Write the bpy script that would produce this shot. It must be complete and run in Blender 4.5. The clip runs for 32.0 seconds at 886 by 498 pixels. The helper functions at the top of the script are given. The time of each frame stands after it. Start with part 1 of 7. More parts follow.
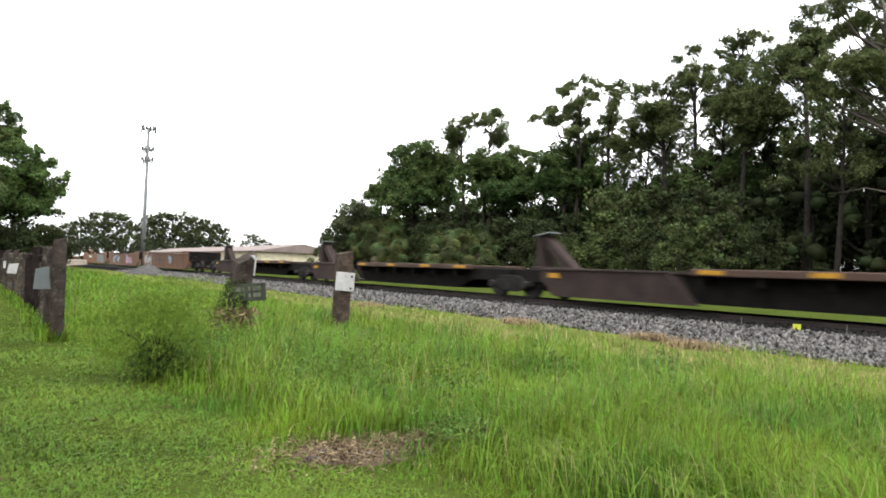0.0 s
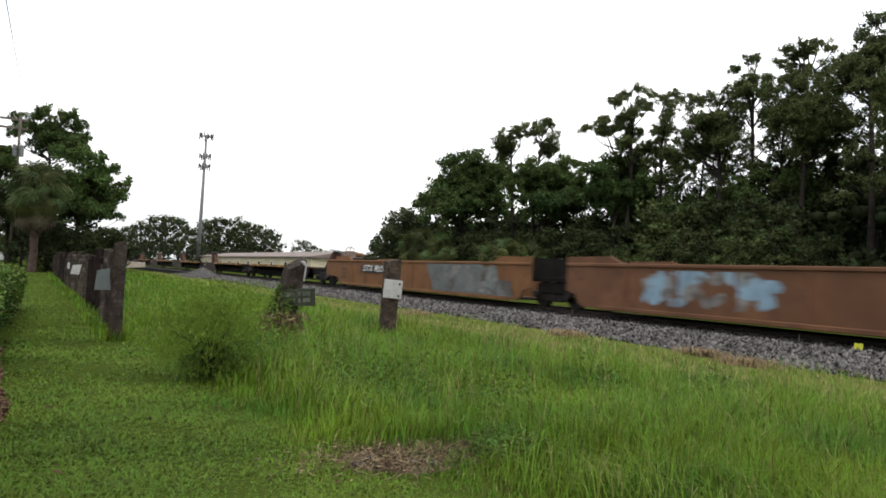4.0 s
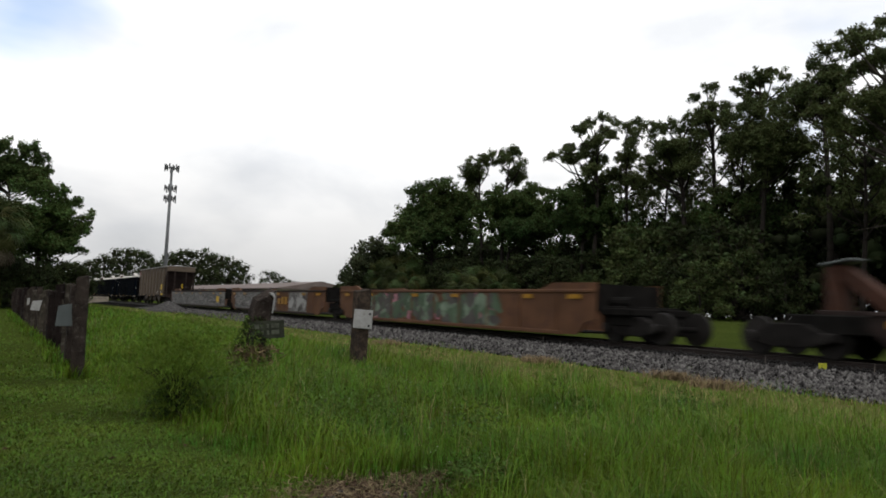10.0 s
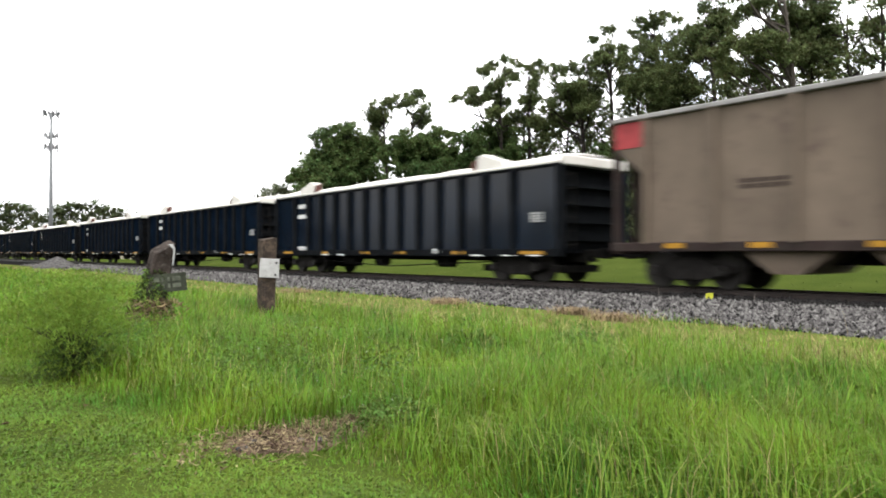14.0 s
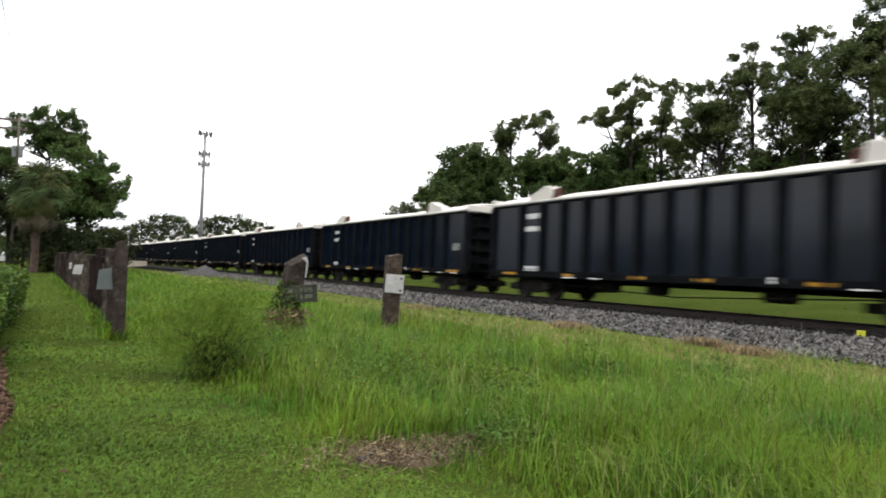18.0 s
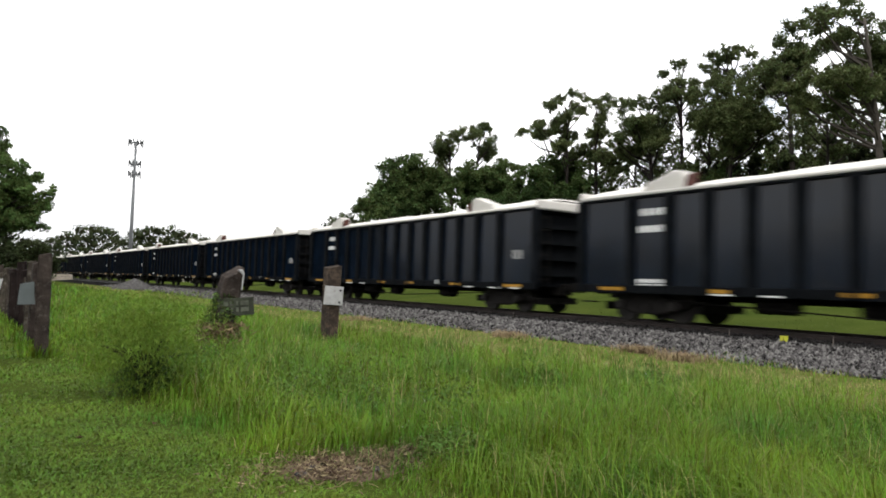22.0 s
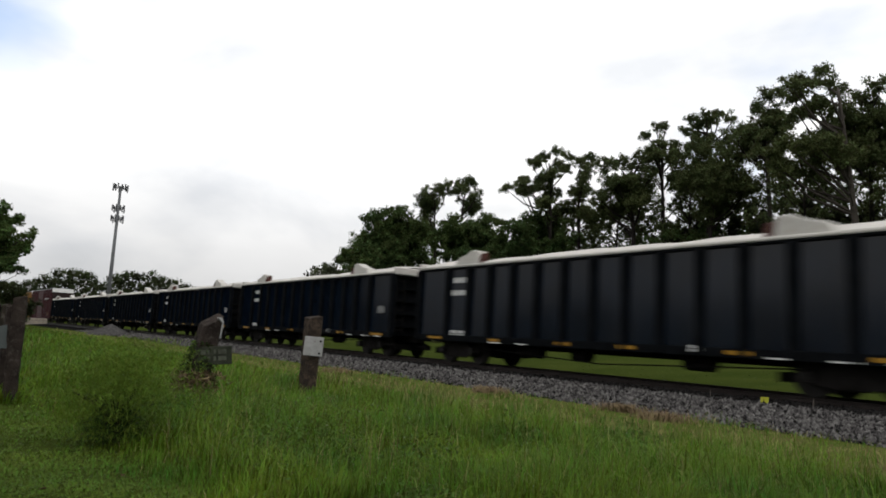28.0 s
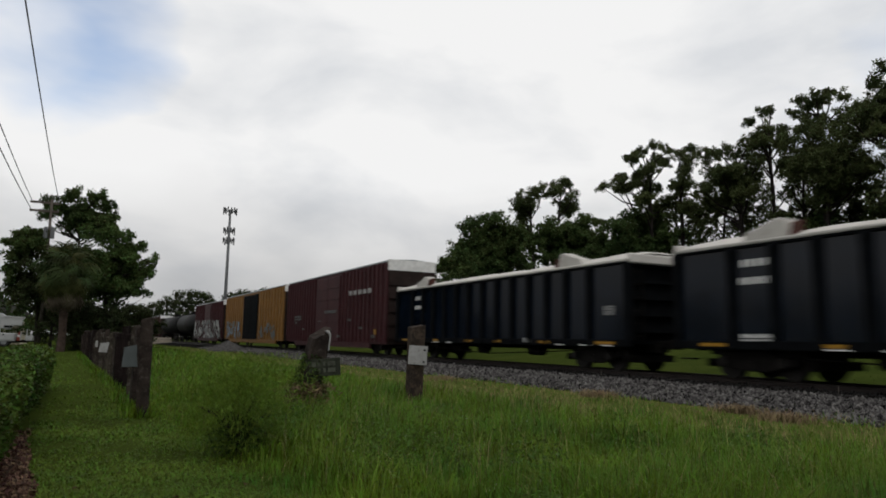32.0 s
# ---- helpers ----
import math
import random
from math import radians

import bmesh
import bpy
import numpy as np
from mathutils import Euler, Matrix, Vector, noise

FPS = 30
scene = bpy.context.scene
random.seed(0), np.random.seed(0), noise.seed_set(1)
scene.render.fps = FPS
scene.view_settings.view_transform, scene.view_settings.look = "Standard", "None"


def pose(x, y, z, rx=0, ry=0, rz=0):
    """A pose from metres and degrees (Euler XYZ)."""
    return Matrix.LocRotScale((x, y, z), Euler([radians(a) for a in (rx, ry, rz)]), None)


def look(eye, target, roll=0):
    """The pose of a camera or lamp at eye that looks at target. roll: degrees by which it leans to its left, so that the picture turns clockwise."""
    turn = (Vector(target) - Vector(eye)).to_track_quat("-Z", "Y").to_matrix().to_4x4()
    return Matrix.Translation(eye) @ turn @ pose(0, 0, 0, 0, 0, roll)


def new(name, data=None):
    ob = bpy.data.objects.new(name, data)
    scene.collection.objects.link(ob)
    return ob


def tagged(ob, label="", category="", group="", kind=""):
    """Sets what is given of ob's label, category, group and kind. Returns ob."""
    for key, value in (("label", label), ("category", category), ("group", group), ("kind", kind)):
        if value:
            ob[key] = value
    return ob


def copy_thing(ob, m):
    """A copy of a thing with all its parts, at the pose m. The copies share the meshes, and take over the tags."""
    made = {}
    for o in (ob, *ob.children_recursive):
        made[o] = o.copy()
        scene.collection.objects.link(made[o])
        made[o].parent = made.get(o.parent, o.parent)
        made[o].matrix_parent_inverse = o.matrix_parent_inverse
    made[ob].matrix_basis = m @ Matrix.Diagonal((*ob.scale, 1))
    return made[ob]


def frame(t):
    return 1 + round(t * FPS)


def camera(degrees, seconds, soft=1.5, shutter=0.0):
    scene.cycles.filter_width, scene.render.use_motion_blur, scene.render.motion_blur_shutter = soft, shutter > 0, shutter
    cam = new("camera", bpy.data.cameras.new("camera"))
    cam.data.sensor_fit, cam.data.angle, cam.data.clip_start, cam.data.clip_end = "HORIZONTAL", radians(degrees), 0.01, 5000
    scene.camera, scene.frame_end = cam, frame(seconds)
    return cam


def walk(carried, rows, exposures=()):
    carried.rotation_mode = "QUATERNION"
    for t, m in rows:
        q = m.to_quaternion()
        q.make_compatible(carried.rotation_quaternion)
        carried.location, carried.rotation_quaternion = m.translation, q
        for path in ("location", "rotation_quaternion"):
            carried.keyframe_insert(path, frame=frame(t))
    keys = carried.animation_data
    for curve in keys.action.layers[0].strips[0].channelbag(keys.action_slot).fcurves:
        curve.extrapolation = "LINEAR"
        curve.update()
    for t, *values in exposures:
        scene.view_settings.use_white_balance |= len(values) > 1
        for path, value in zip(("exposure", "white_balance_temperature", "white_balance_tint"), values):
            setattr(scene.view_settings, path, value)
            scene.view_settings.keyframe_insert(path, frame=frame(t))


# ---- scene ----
EYE = Vector((0.0, 0.0, 1.312))


def aim(yaw, pitch, roll):
    a, b = radians(yaw), radians(pitch)
    return look(EYE, EYE + Vector((-math.sin(a) * math.cos(b), math.cos(a) * math.cos(b), math.sin(b))), roll)


cam = camera(65.16, 32.0, soft=1.75, shutter=0.4)
PATH = [
    (0.0, aim(-33.26, 1.77, 2.00)),
    (0.5, aim(-32.20, 2.14, 1.90)),
    (1.0, aim(-31.49, 2.25, 1.32)),
    (1.5, aim(-30.25, 2.27, 1.65)),
    (2.0, aim(-29.68, 2.16, 2.31)),
    (2.5, aim(-29.52, 2.13, 2.26)),
    (4.5, aim(-29.32, 2.40, 3.44)),
    (5.0, aim(-31.09, 2.88, 3.40)),
    (5.5, aim(-36.46, 3.35, 2.88)),
    (6.0, aim(-35.75, 3.16, 2.56)),
    (6.5, aim(-33.38, 3.09, 2.81)),
    (7.0, aim(-32.62, 3.62, 2.77)),
    (7.5, aim(-32.12, 4.06, 3.47)),
    (8.0, aim(-31.91, 5.09, 3.82)),
    (8.5, aim(-31.89, 5.83, 3.94)),
    (9.0, aim(-33.06, 6.05, 3.66)),
    (9.5, aim(-32.18, 5.21, 2.51)),
    (10.0, aim(-31.66, 4.80, 2.07)),
    (10.5, aim(-31.31, 4.58, 1.56)),
    (11.0, aim(-35.57, 4.16, -0.05)),
    (11.5, aim(-37.51, 3.46, 1.29)),
    (12.0, aim(-36.84, 2.97, 1.45)),
    (12.5, aim(-36.90, 2.33, 0.50)),
    (13.0, aim(-38.55, 1.69, -0.33)),
    (13.5, aim(-40.21, 0.23, -0.74)),
    (14.0, aim(-39.38, 0.37, 0.09)),
    (14.5, aim(-34.62, 2.38, 0.39)),
    (15.0, aim(-29.86, 2.46, 1.99)),
    (15.5, aim(-24.65, 1.47, 4.12)),
    (17.5, aim(-30.88, 3.08, 1.94)),
    (18.0, aim(-29.20, 1.83, 2.24)),
    (18.5, aim(-26.56, 1.50, 2.16)),
    (19.0, aim(-26.81, 2.56, 1.12)),
    (19.5, aim(-30.48, 2.65, 1.10)),
    (20.0, aim(-32.69, 2.03, 1.74)),
    (20.5, aim(-34.21, 2.04, 1.96)),
    (21.0, aim(-33.90, 2.73, 1.94)),
    (21.5, aim(-33.97, 2.79, 2.03)),
    (22.0, aim(-34.15, 2.91, 1.76)),
    (22.5, aim(-34.17, 3.12, 2.23)),
    (23.0, aim(-34.60, 3.42, 2.82)),
    (23.5, aim(-34.88, 4.21, 3.25)),
    (24.0, aim(-35.37, 4.81, 3.41)),
    (24.5, aim(-36.23, 5.23, 4.22)),
    (26.5, aim(-36.17, 4.82, 2.41)),
    (27.0, aim(-35.40, 5.64, 2.12)),
    (27.5, aim(-35.31, 6.58, 2.68)),
    (28.0, aim(-35.36, 7.33, 3.09)),
    (28.5, aim(-35.34, 8.15, 2.71)),
    (29.0, aim(-35.11, 8.40, 2.80)),
    (29.5, aim(-34.89, 8.75, 3.08)),
    (30.0, aim(-34.15, 9.08, 2.94)),
    (30.5, aim(-28.70, 6.61, 3.74)),
    (31.0, aim(-28.59, 7.27, 3.43)),
    (31.5, aim(-27.92, 7.00, 1.92)),
    (32.0, aim(-27.22, 7.55, 1.02)),
]
EXPOSURES = [
    (0, 2.0),
    (1, 1.65),
    (2, 1.35),
    (2.5, 1.35),
    (4.5, 1.1),
    (5, 1.15),
    (6, 1.25),
    (7, 1.25),
    (8, 0.75),
    (9, 0.25),
    (10.5, 0.2),
    (11, 0.2),
    (11.5, 0.5),
    (12, 1.2),
    (13, 1.2),
    (13.5, 1.6),
    (14, 2.0),
    (15, 1.9),
    (16.5, 1.6),
    (19, 1.35),
    (21, 1.3),
    (23, 1.3),
    (24.5, 1.22),
    (27, 0.7),
    (28, 0.2),
    (30, -0.1),
    (32, -0.2),
]
walk(cam, PATH, EXPOSURES)

# ---------------------------------------------------------------- sky and sun
world = bpy.data.worlds.new("world")
scene.world = world
world.use_nodes = True
wn, wl = world.node_tree.nodes, world.node_tree.links
wn.clear()
w_out = wn.new("ShaderNodeOutputWorld")
w_sky = wn.new("ShaderNodeTexSky")
w_sky.sky_type, w_sky.sun_disc = "NISHITA", False
w_sky.sun_elevation, w_sky.sun_rotation = radians(55), radians(200)
w_blue = wn.new("ShaderNodeBackground")
w_blue.inputs["Strength"].default_value = 0.20
wl.new(w_sky.outputs[0], w_blue.inputs["Color"])
w_co = wn.new("ShaderNodeTexCoord")
w_map = wn.new("ShaderNodeMapping")
w_map.inputs["Scale"].default_value = (1.0, 1.0, 2.2)
wl.new(w_co.outputs["Generated"], w_map.inputs["Vector"])
w_n1 = wn.new("ShaderNodeTexNoise")
w_n1.inputs["Scale"].default_value, w_n1.inputs["Detail"].default_value = 3.4, 8.0
w_n1.inputs["Distortion"].default_value = 0.25
wl.new(w_map.outputs[0], w_n1.inputs["Vector"])
w_tone = wn.new("ShaderNodeValToRGB")
w_tone.color_ramp.elements[0].position, w_tone.color_ramp.elements[0].color = 0.34, (0.78, 0.80, 0.83, 1)
w_tone.color_ramp.elements[1].position, w_tone.color_ramp.elements[1].color = 0.56, (1.0, 1.0, 1.0, 1)
wl.new(w_n1.outputs["Fac"], w_tone.inputs[0])
w_n2 = wn.new("ShaderNodeTexNoise")
w_n2.inputs["Scale"].default_value, w_n2.inputs["Detail"].default_value = 1.7, 5.0
wl.new(w_map.outputs[0], w_n2.inputs["Vector"])
# the cloud cover thins to blue over the end of the lawn
w_dot = wn.new("ShaderNodeVectorMath")
w_dot.operation = "DOT_PRODUCT"
w_dot.inputs[1].default_value = (-0.073, 0.934, 0.350)
wl.new(w_co.outputs["Generated"], w_dot.inputs[0])
w_near = wn.new("ShaderNodeMapRange")
w_near.inputs[1].default_value, w_near.inputs[2].default_value = 0.975, 0.998
w_near.inputs[3].default_value, w_near.inputs[4].default_value = 0.20, -0.20
wl.new(w_dot.outputs["Value"], w_near.inputs[0])
w_sum = wn.new("ShaderNodeMath")
w_sum.operation = "ADD"
wl.new(w_n2.outputs["Fac"], w_sum.inputs[0])
wl.new(w_near.outputs[0], w_sum.inputs[1])
w_mask = wn.new("ShaderNodeValToRGB")
w_mask.color_ramp.elements[0].position, w_mask.color_ramp.elements[0].color = 0.36, (0.14, 0.14, 0.14, 1)
w_mask.color_ramp.elements[1].position = 0.56
wl.new(w_sum.outputs[0], w_mask.inputs[0])
w_cloud = wn.new("ShaderNodeBackground")
w_cloud.inputs["Strength"].default_value = 1.03
# the clouds are greyer towards the horizon
w_sep = wn.new("ShaderNodeSeparateXYZ")
wl.new(w_co.outputs["Generated"], w_sep.inputs[0])
w_lift = wn.new("ShaderNodeMath")
w_lift.operation = "MULTIPLY_ADD"
w_lift.inputs[1].default_value = 0.30
wl.new(w_n2.outputs["Fac"], w_lift.inputs[0])
wl.new(w_sep.outputs["Z"], w_lift.inputs[2])
w_grey = wn.new("ShaderNodeMapRange")
w_grey.inputs[1].default_value, w_grey.inputs[2].default_value = 0.16, 0.42
w_grey.inputs[3].default_value, w_grey.inputs[4].default_value = 0.52, 1.0
wl.new(w_lift.outputs[0], w_grey.inputs[0])
w_dim = wn.new("ShaderNodeMixRGB")
w_dim.blend_type = "MULTIPLY"
w_dim.inputs[0].default_value = 1.0
wl.new(w_tone.outputs[0], w_dim.inputs[1])
wl.new(w_grey.outputs[0], w_dim.inputs[2])
wl.new(w_dim.outputs[0], w_cloud.inputs["Color"])
w_mix = wn.new("ShaderNodeMixShader")
wl.new(w_mask.outputs[0], w_mix.inputs[0])
wl.new(w_blue.outputs[0], w_mix.inputs[1])
wl.new(w_cloud.outputs[0], w_mix.inputs[2])
wl.new(w_mix.outputs[0], w_out.inputs[0])

sun = new("sun", bpy.data.lights.new("sun", "SUN"))
sun.data.energy, sun.data.angle, sun.data.color = 1.3, radians(25), (1.0, 0.97, 0.92)
sun.matrix_world = look((0, 0, 50), (14, 38, -20))

# ---------------------------------------------------------------- materials


def mat(name, col, rough=0.7, metal=0.0, var=0.25, scale=1.5, bump=0.25, bscale=30.0, island=0.0, rnd=0.0, col2=None, leaf=0.0,
        stain=None, amount=0.5, spec=0.15, bdist=0.02):
    m = bpy.data.materials.new(name)
    m.use_nodes = True
    n, l = m.node_tree.nodes, m.node_tree.links
    b, out = n["Principled BSDF"], n["Material Output"]
    b.inputs["Roughness"].default_value, b.inputs["Metallic"].default_value = rough, metal
    b.inputs["Specular IOR Level"].default_value = 0.08 if leaf else spec
    co = n.new("ShaderNodeTexCoord")
    info = n.new("ShaderNodeObjectInfo")
    add = n.new("ShaderNodeVectorMath")
    l.new(co.outputs["Object"], add.inputs[0])
    l.new(info.outputs["Location" if rnd < 0 else "Random"], add.inputs[1])
    big = n.new("ShaderNodeTexNoise")
    big.inputs["Scale"].default_value, big.inputs["Detail"].default_value = scale, 6.0
    l.new(add.outputs[0], big.inputs["Vector"])
    ramp = n.new("ShaderNodeValToRGB")
    lo = col2 or tuple(c * (1 - var) for c in col)
    hi = col if col2 else tuple(min(1, c * (1 + var)) for c in col)
    ramp.color_ramp.elements[0].position, ramp.color_ramp.elements[0].color = 0.32, (*lo, 1)
    ramp.color_ramp.elements[1].position, ramp.color_ramp.elements[1].color = 0.68, (*hi, 1)
    l.new(big.outputs["Fac"], ramp.inputs[0])
    src = ramp.outputs[0]
    fine = n.new("ShaderNodeTexNoise")
    fine.inputs["Scale"].default_value, fine.inputs["Detail"].default_value = bscale, 4.0
    l.new(add.outputs[0], fine.inputs["Vector"])
    if stain:
        st = n.new("ShaderNodeTexNoise")
        st.inputs["Scale"].default_value, st.inputs["Detail"].default_value, st.inputs["Roughness"].default_value = scale * 2.3, 8.0, 0.7
        l.new(add.outputs[0], st.inputs["Vector"])
        sr = n.new("ShaderNodeValToRGB")
        sr.color_ramp.elements[0].position, sr.color_ramp.elements[1].position = 0.62 - amount * 0.25, 0.72 - amount * 0.15
        l.new(st.outputs["Fac"], sr.inputs[0])
        mx = n.new("ShaderNodeMixRGB")
        mx.inputs[2].default_value = (*stain, 1)
        l.new(sr.outputs[0], mx.inputs[0])
        l.new(src, mx.inputs[1])
        src = mx.outputs[0]
    if island or rnd > 0:
        hsv = n.new("ShaderNodeHueSaturation")
        geo = n.new("ShaderNodeNewGeometry")
        k = island or rnd
        for socket, width in (("Value", k), ("Hue", k * 0.06)):
            mr = n.new("ShaderNodeMapRange")
            base = 1.0 if socket == "Value" else 0.5
            mr.inputs[3].default_value, mr.inputs[4].default_value = base - width, base + width
            l.new(geo.outputs["Random Per Island"] if island else info.outputs["Random"], mr.inputs[0])
            l.new(mr.outputs[0], hsv.inputs[socket])
        l.new(src, hsv.inputs["Color"])
        src = hsv.outputs[0]
    l.new(src, b.inputs["Base Color"])
    if bump:
        bp = n.new("ShaderNodeBump")
        bp.inputs["Strength"].default_value, bp.inputs["Distance"].default_value = bump, bdist
        l.new(fine.outputs["Fac"], bp.inputs["Height"])
        l.new(bp.outputs[0], b.inputs["Normal"])
    if leaf:
        tr = n.new("ShaderNodeBsdfTranslucent")
        l.new(src, tr.inputs["Color"])
        ms = n.new("ShaderNodeMixShader")
        ms.inputs[0].default_value = leaf
        l.new(b.outputs[0], ms.inputs[1])
        l.new(tr.outputs[0], ms.inputs[2])
        l.new(ms.outputs[0], out.inputs[0])
    return m


GRASS = mat("grass_tall", (0.095, 0.140, 0.010), 0.55, island=0.62, scale=0.8, col2=(0.034, 0.080, 0.008), bump=0, leaf=0.3)
GRASS_DRY = mat("grass_dry", (0.185, 0.150, 0.070), 0.8, island=0.5, scale=0.6, bump=0, leaf=0.2)
LAWN = mat("grass_lawn", (0.080, 0.119, 0.014), 0.65, island=0.45, scale=0.7, col2=(0.046, 0.085, 0.011), bump=0, leaf=0.25)
GRASSV = mat("grass_verge", (0.054, 0.069, 0.017), 0.7, island=0.3, scale=0.7, col2=(0.036, 0.052, 0.011), bump=0, leaf=0.2)
GRASSL = mat("grass_long", (0.088, 0.140, 0.014), 0.5, island=0.35, scale=1.0, bump=0, leaf=0.3)
SOIL = mat("soil_turf", (0.034, 0.050, 0.009), 0.95, scale=0.35, col2=(0.022, 0.030, 0.007), bump=0.6, bscale=14, spec=0.0)
DIRT = mat("bare_dirt", (0.056, 0.040, 0.029), 0.95, scale=3, var=0.4, bump=0.6, bscale=20, spec=0.0)
MULCH = mat("mulch_bark", (0.100, 0.054, 0.040), 0.9, island=0.7, var=0.4, bump=0.4)
STONE = mat("ballast_stone", (0.058, 0.055, 0.054), 0.9, spec=0.03, island=0.95, var=0.35, scale=6, bump=0.4, bscale=60)
# Far darker than the stones: paints the shade in the gaps between them.
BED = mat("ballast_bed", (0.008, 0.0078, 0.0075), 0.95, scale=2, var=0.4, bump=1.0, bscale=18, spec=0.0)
# Ballast darkened to near black: the train's shade is in this colour.
STONE_SHADED = mat("ballast_shaded", (0.0085, 0.0078, 0.0075), 0.9, island=0.5, var=0.3, scale=6, bump=0.4, bscale=60)
TIE = mat("creosote_tie", (0.010, 0.0085, 0.0075), 0.9, rnd=0.3, var=0.3, bump=0.5)
RAIL = mat("rail_steel", (0.024, 0.019, 0.017), 0.65, 0.1, var=0.3, bump=0.1)
POST = mat("weathered_timber", (0.022, 0.0172, 0.0145), 0.9, var=0.5, scale=5, bump=0.8, bscale=28, rnd=0.6, stain=(0.052, 0.046, 0.040), amount=0.35, spec=0.05)
POSTT = mat("weathered_tan_timber", (0.050, 0.037, 0.027), 0.9, var=0.5, scale=5, bump=0.8, bscale=28, stain=(0.020, 0.016, 0.014), amount=0.9, spec=0.05)
SIGNW = mat("sign_white", (0.24, 0.24, 0.235), 0.5, var=0.1, scale=8, bump=0.05, stain=(0.14, 0.13, 0.12), amount=0.3)
SIGNG = mat("sign_grey", (0.068, 0.078, 0.078), 0.5, 0.1, var=0.15, scale=5, bump=0.05)
SIGNF = mat("sign_faded", (0.023, 0.026, 0.017), 0.8, var=0.45, scale=9, bump=0.2)
SIGNF2 = mat("sign_faded_letters", (0.052, 0.057, 0.042), 0.8, var=0.4, scale=9, bump=0.1)
DARK = mat("dark_hole", (0.012, 0.012, 0.012), 0.9, var=0.2, bump=0)
YELLOW = mat("yellow_paint", (0.50, 0.33, 0.02), 0.5, var=0.2, scale=4, bump=0.05)
YELLOWR = mat("yellow_reflector", (0.24, 0.125, 0.012), 0.4, var=0.2, scale=9, bump=0.05)
WHITEP = mat("white_paint", (0.55, 0.55, 0.54), 0.6, var=0.12, scale=6, bump=0.05)
BLACKC = mat("gondola_black", (0.0022, 0.0045, 0.0088), 0.14, spec=0.22, var=0.35, scale=1.2, bump=0.03, bscale=1.1, bdist=0.05, stain=(0.006, 0.0072, 0.0092), amount=0.2)
def duller_at_a_glance(m, level):
    """Grimy gloss paint: its shine weakens towards glancing views."""
    n, l = m.node_tree.nodes, m.node_tree.links
    lw = n.new("ShaderNodeLayerWeight")
    lw.inputs["Blend"].default_value = 0.5
    mr = n.new("ShaderNodeMapRange")
    mr.inputs[1].default_value, mr.inputs[2].default_value = 0.18, 0.60
    mr.inputs[3].default_value, mr.inputs[4].default_value = level, 0.0
    l.new(lw.outputs["Facing"], mr.inputs[0])
    l.new(mr.outputs[0], n["Principled BSDF"].inputs["Specular IOR Level"])


duller_at_a_glance(BLACKC, 0.26)
# Black without the panels' gloss, so ribs and ends mirror no bright sky.
BLACKR = mat("gondola_matte_black", (0.0038, 0.0044, 0.0052), 0.8, spec=0.02, var=0.4, scale=3, bump=0.1)
STEELD = mat("underframe_black", (0.007, 0.0065, 0.006), 0.9, var=0.4, scale=3, spec=0.05, bump=0.2)
WHEELM = mat("wheel_steel", (0.013, 0.0115, 0.0105), 0.6, 0.2, var=0.35, bump=0.1)
TARP = mat("tarp_white", (0.40, 0.385, 0.36), 0.75, var=0.08, scale=1.5, bump=0.35, bscale=5, stain=(0.33, 0.305, 0.27), amount=0.3)
STRAP = mat("tarp_bow_rust", (0.05, 0.020, 0.016), 0.8, var=0.4, scale=8, bump=0.2)
TAN = mat("hopper_tan", (0.089, 0.069, 0.052), 0.75, var=0.18, scale=0.8, bump=0.1, bscale=12, stain=(0.066, 0.048, 0.038), amount=0.35)
BROWN = mat("well_brown", (0.080, 0.038, 0.019), 0.7, var=0.22, scale=0.9, bump=0.12, bscale=10, stain=(0.06, 0.028, 0.018), amount=0.4)
BROWNL = mat("well_brown_light", (0.102, 0.048, 0.019), 0.7, var=0.22, scale=0.9, bump=0.12, bscale=10, stain=(0.075, 0.034, 0.017), amount=0.35)
RUST = mat("well_rust_dark", (0.017, 0.0105, 0.0092), 0.8, var=0.35, scale=1.5, bump=0.15, stain=(0.022, 0.018, 0.015), amount=0.45)
RUSTO = mat("bulkhead_orange", (0.038, 0.016, 0.010), 0.75, var=0.25, scale=2, bump=0.12, stain=(0.04, 0.024, 0.02), amount=0.35)
DECKY = mat("deck_rust_yellow", (0.110, 0.058, 0.017), 0.7, var=0.3, scale=1.2, bump=0.12, stain=(0.06, 0.036, 0.024), amount=0.4)
DECKB = mat("deck_rust_brown", (0.040, 0.024, 0.018), 0.75, var=0.35, scale=1.2, bump=0.12, stain=(0.07, 0.055, 0.045), amount=0.35)
TRUCKM = mat("truck_dusty_steel", (0.0105, 0.0094, 0.0088), 0.85, var=0.4, scale=4, spec=0.08, bump=0.2)
GREYB = mat("overpaint_blue_grey", (0.085, 0.094, 0.094), 0.65, var=0.3, scale=1.2, bump=0.1, stain=(0.055, 0.06, 0.062), amount=0.45)
SILVER = mat("well_silver_graffiti", (0.125, 0.121, 0.118), 0.65, var=0.4, scale=2.6, bump=0.1, stain=(0.050, 0.046, 0.044), amount=0.5)
MAROON = mat("boxcar_maroon", (0.036, 0.0105, 0.0125), 0.65, var=0.25, scale=0.8, bump=0.1, stain=(0.045, 0.016, 0.016), amount=0.3)
REDP = mat("red_paint", (0.20, 0.028, 0.030), 0.6, var=0.2, scale=3, bump=0.05)
OCHRE = mat("boxcar_ochre", (0.165, 0.083, 0.021), 0.65, var=0.2, scale=0.8, bump=0.1, stain=(0.15, 0.082, 0.035), amount=0.35)
TANKB = mat("tank_black", (0.010, 0.010, 0.010), 0.6, spec=0.05, var=0.3, bump=0.05)
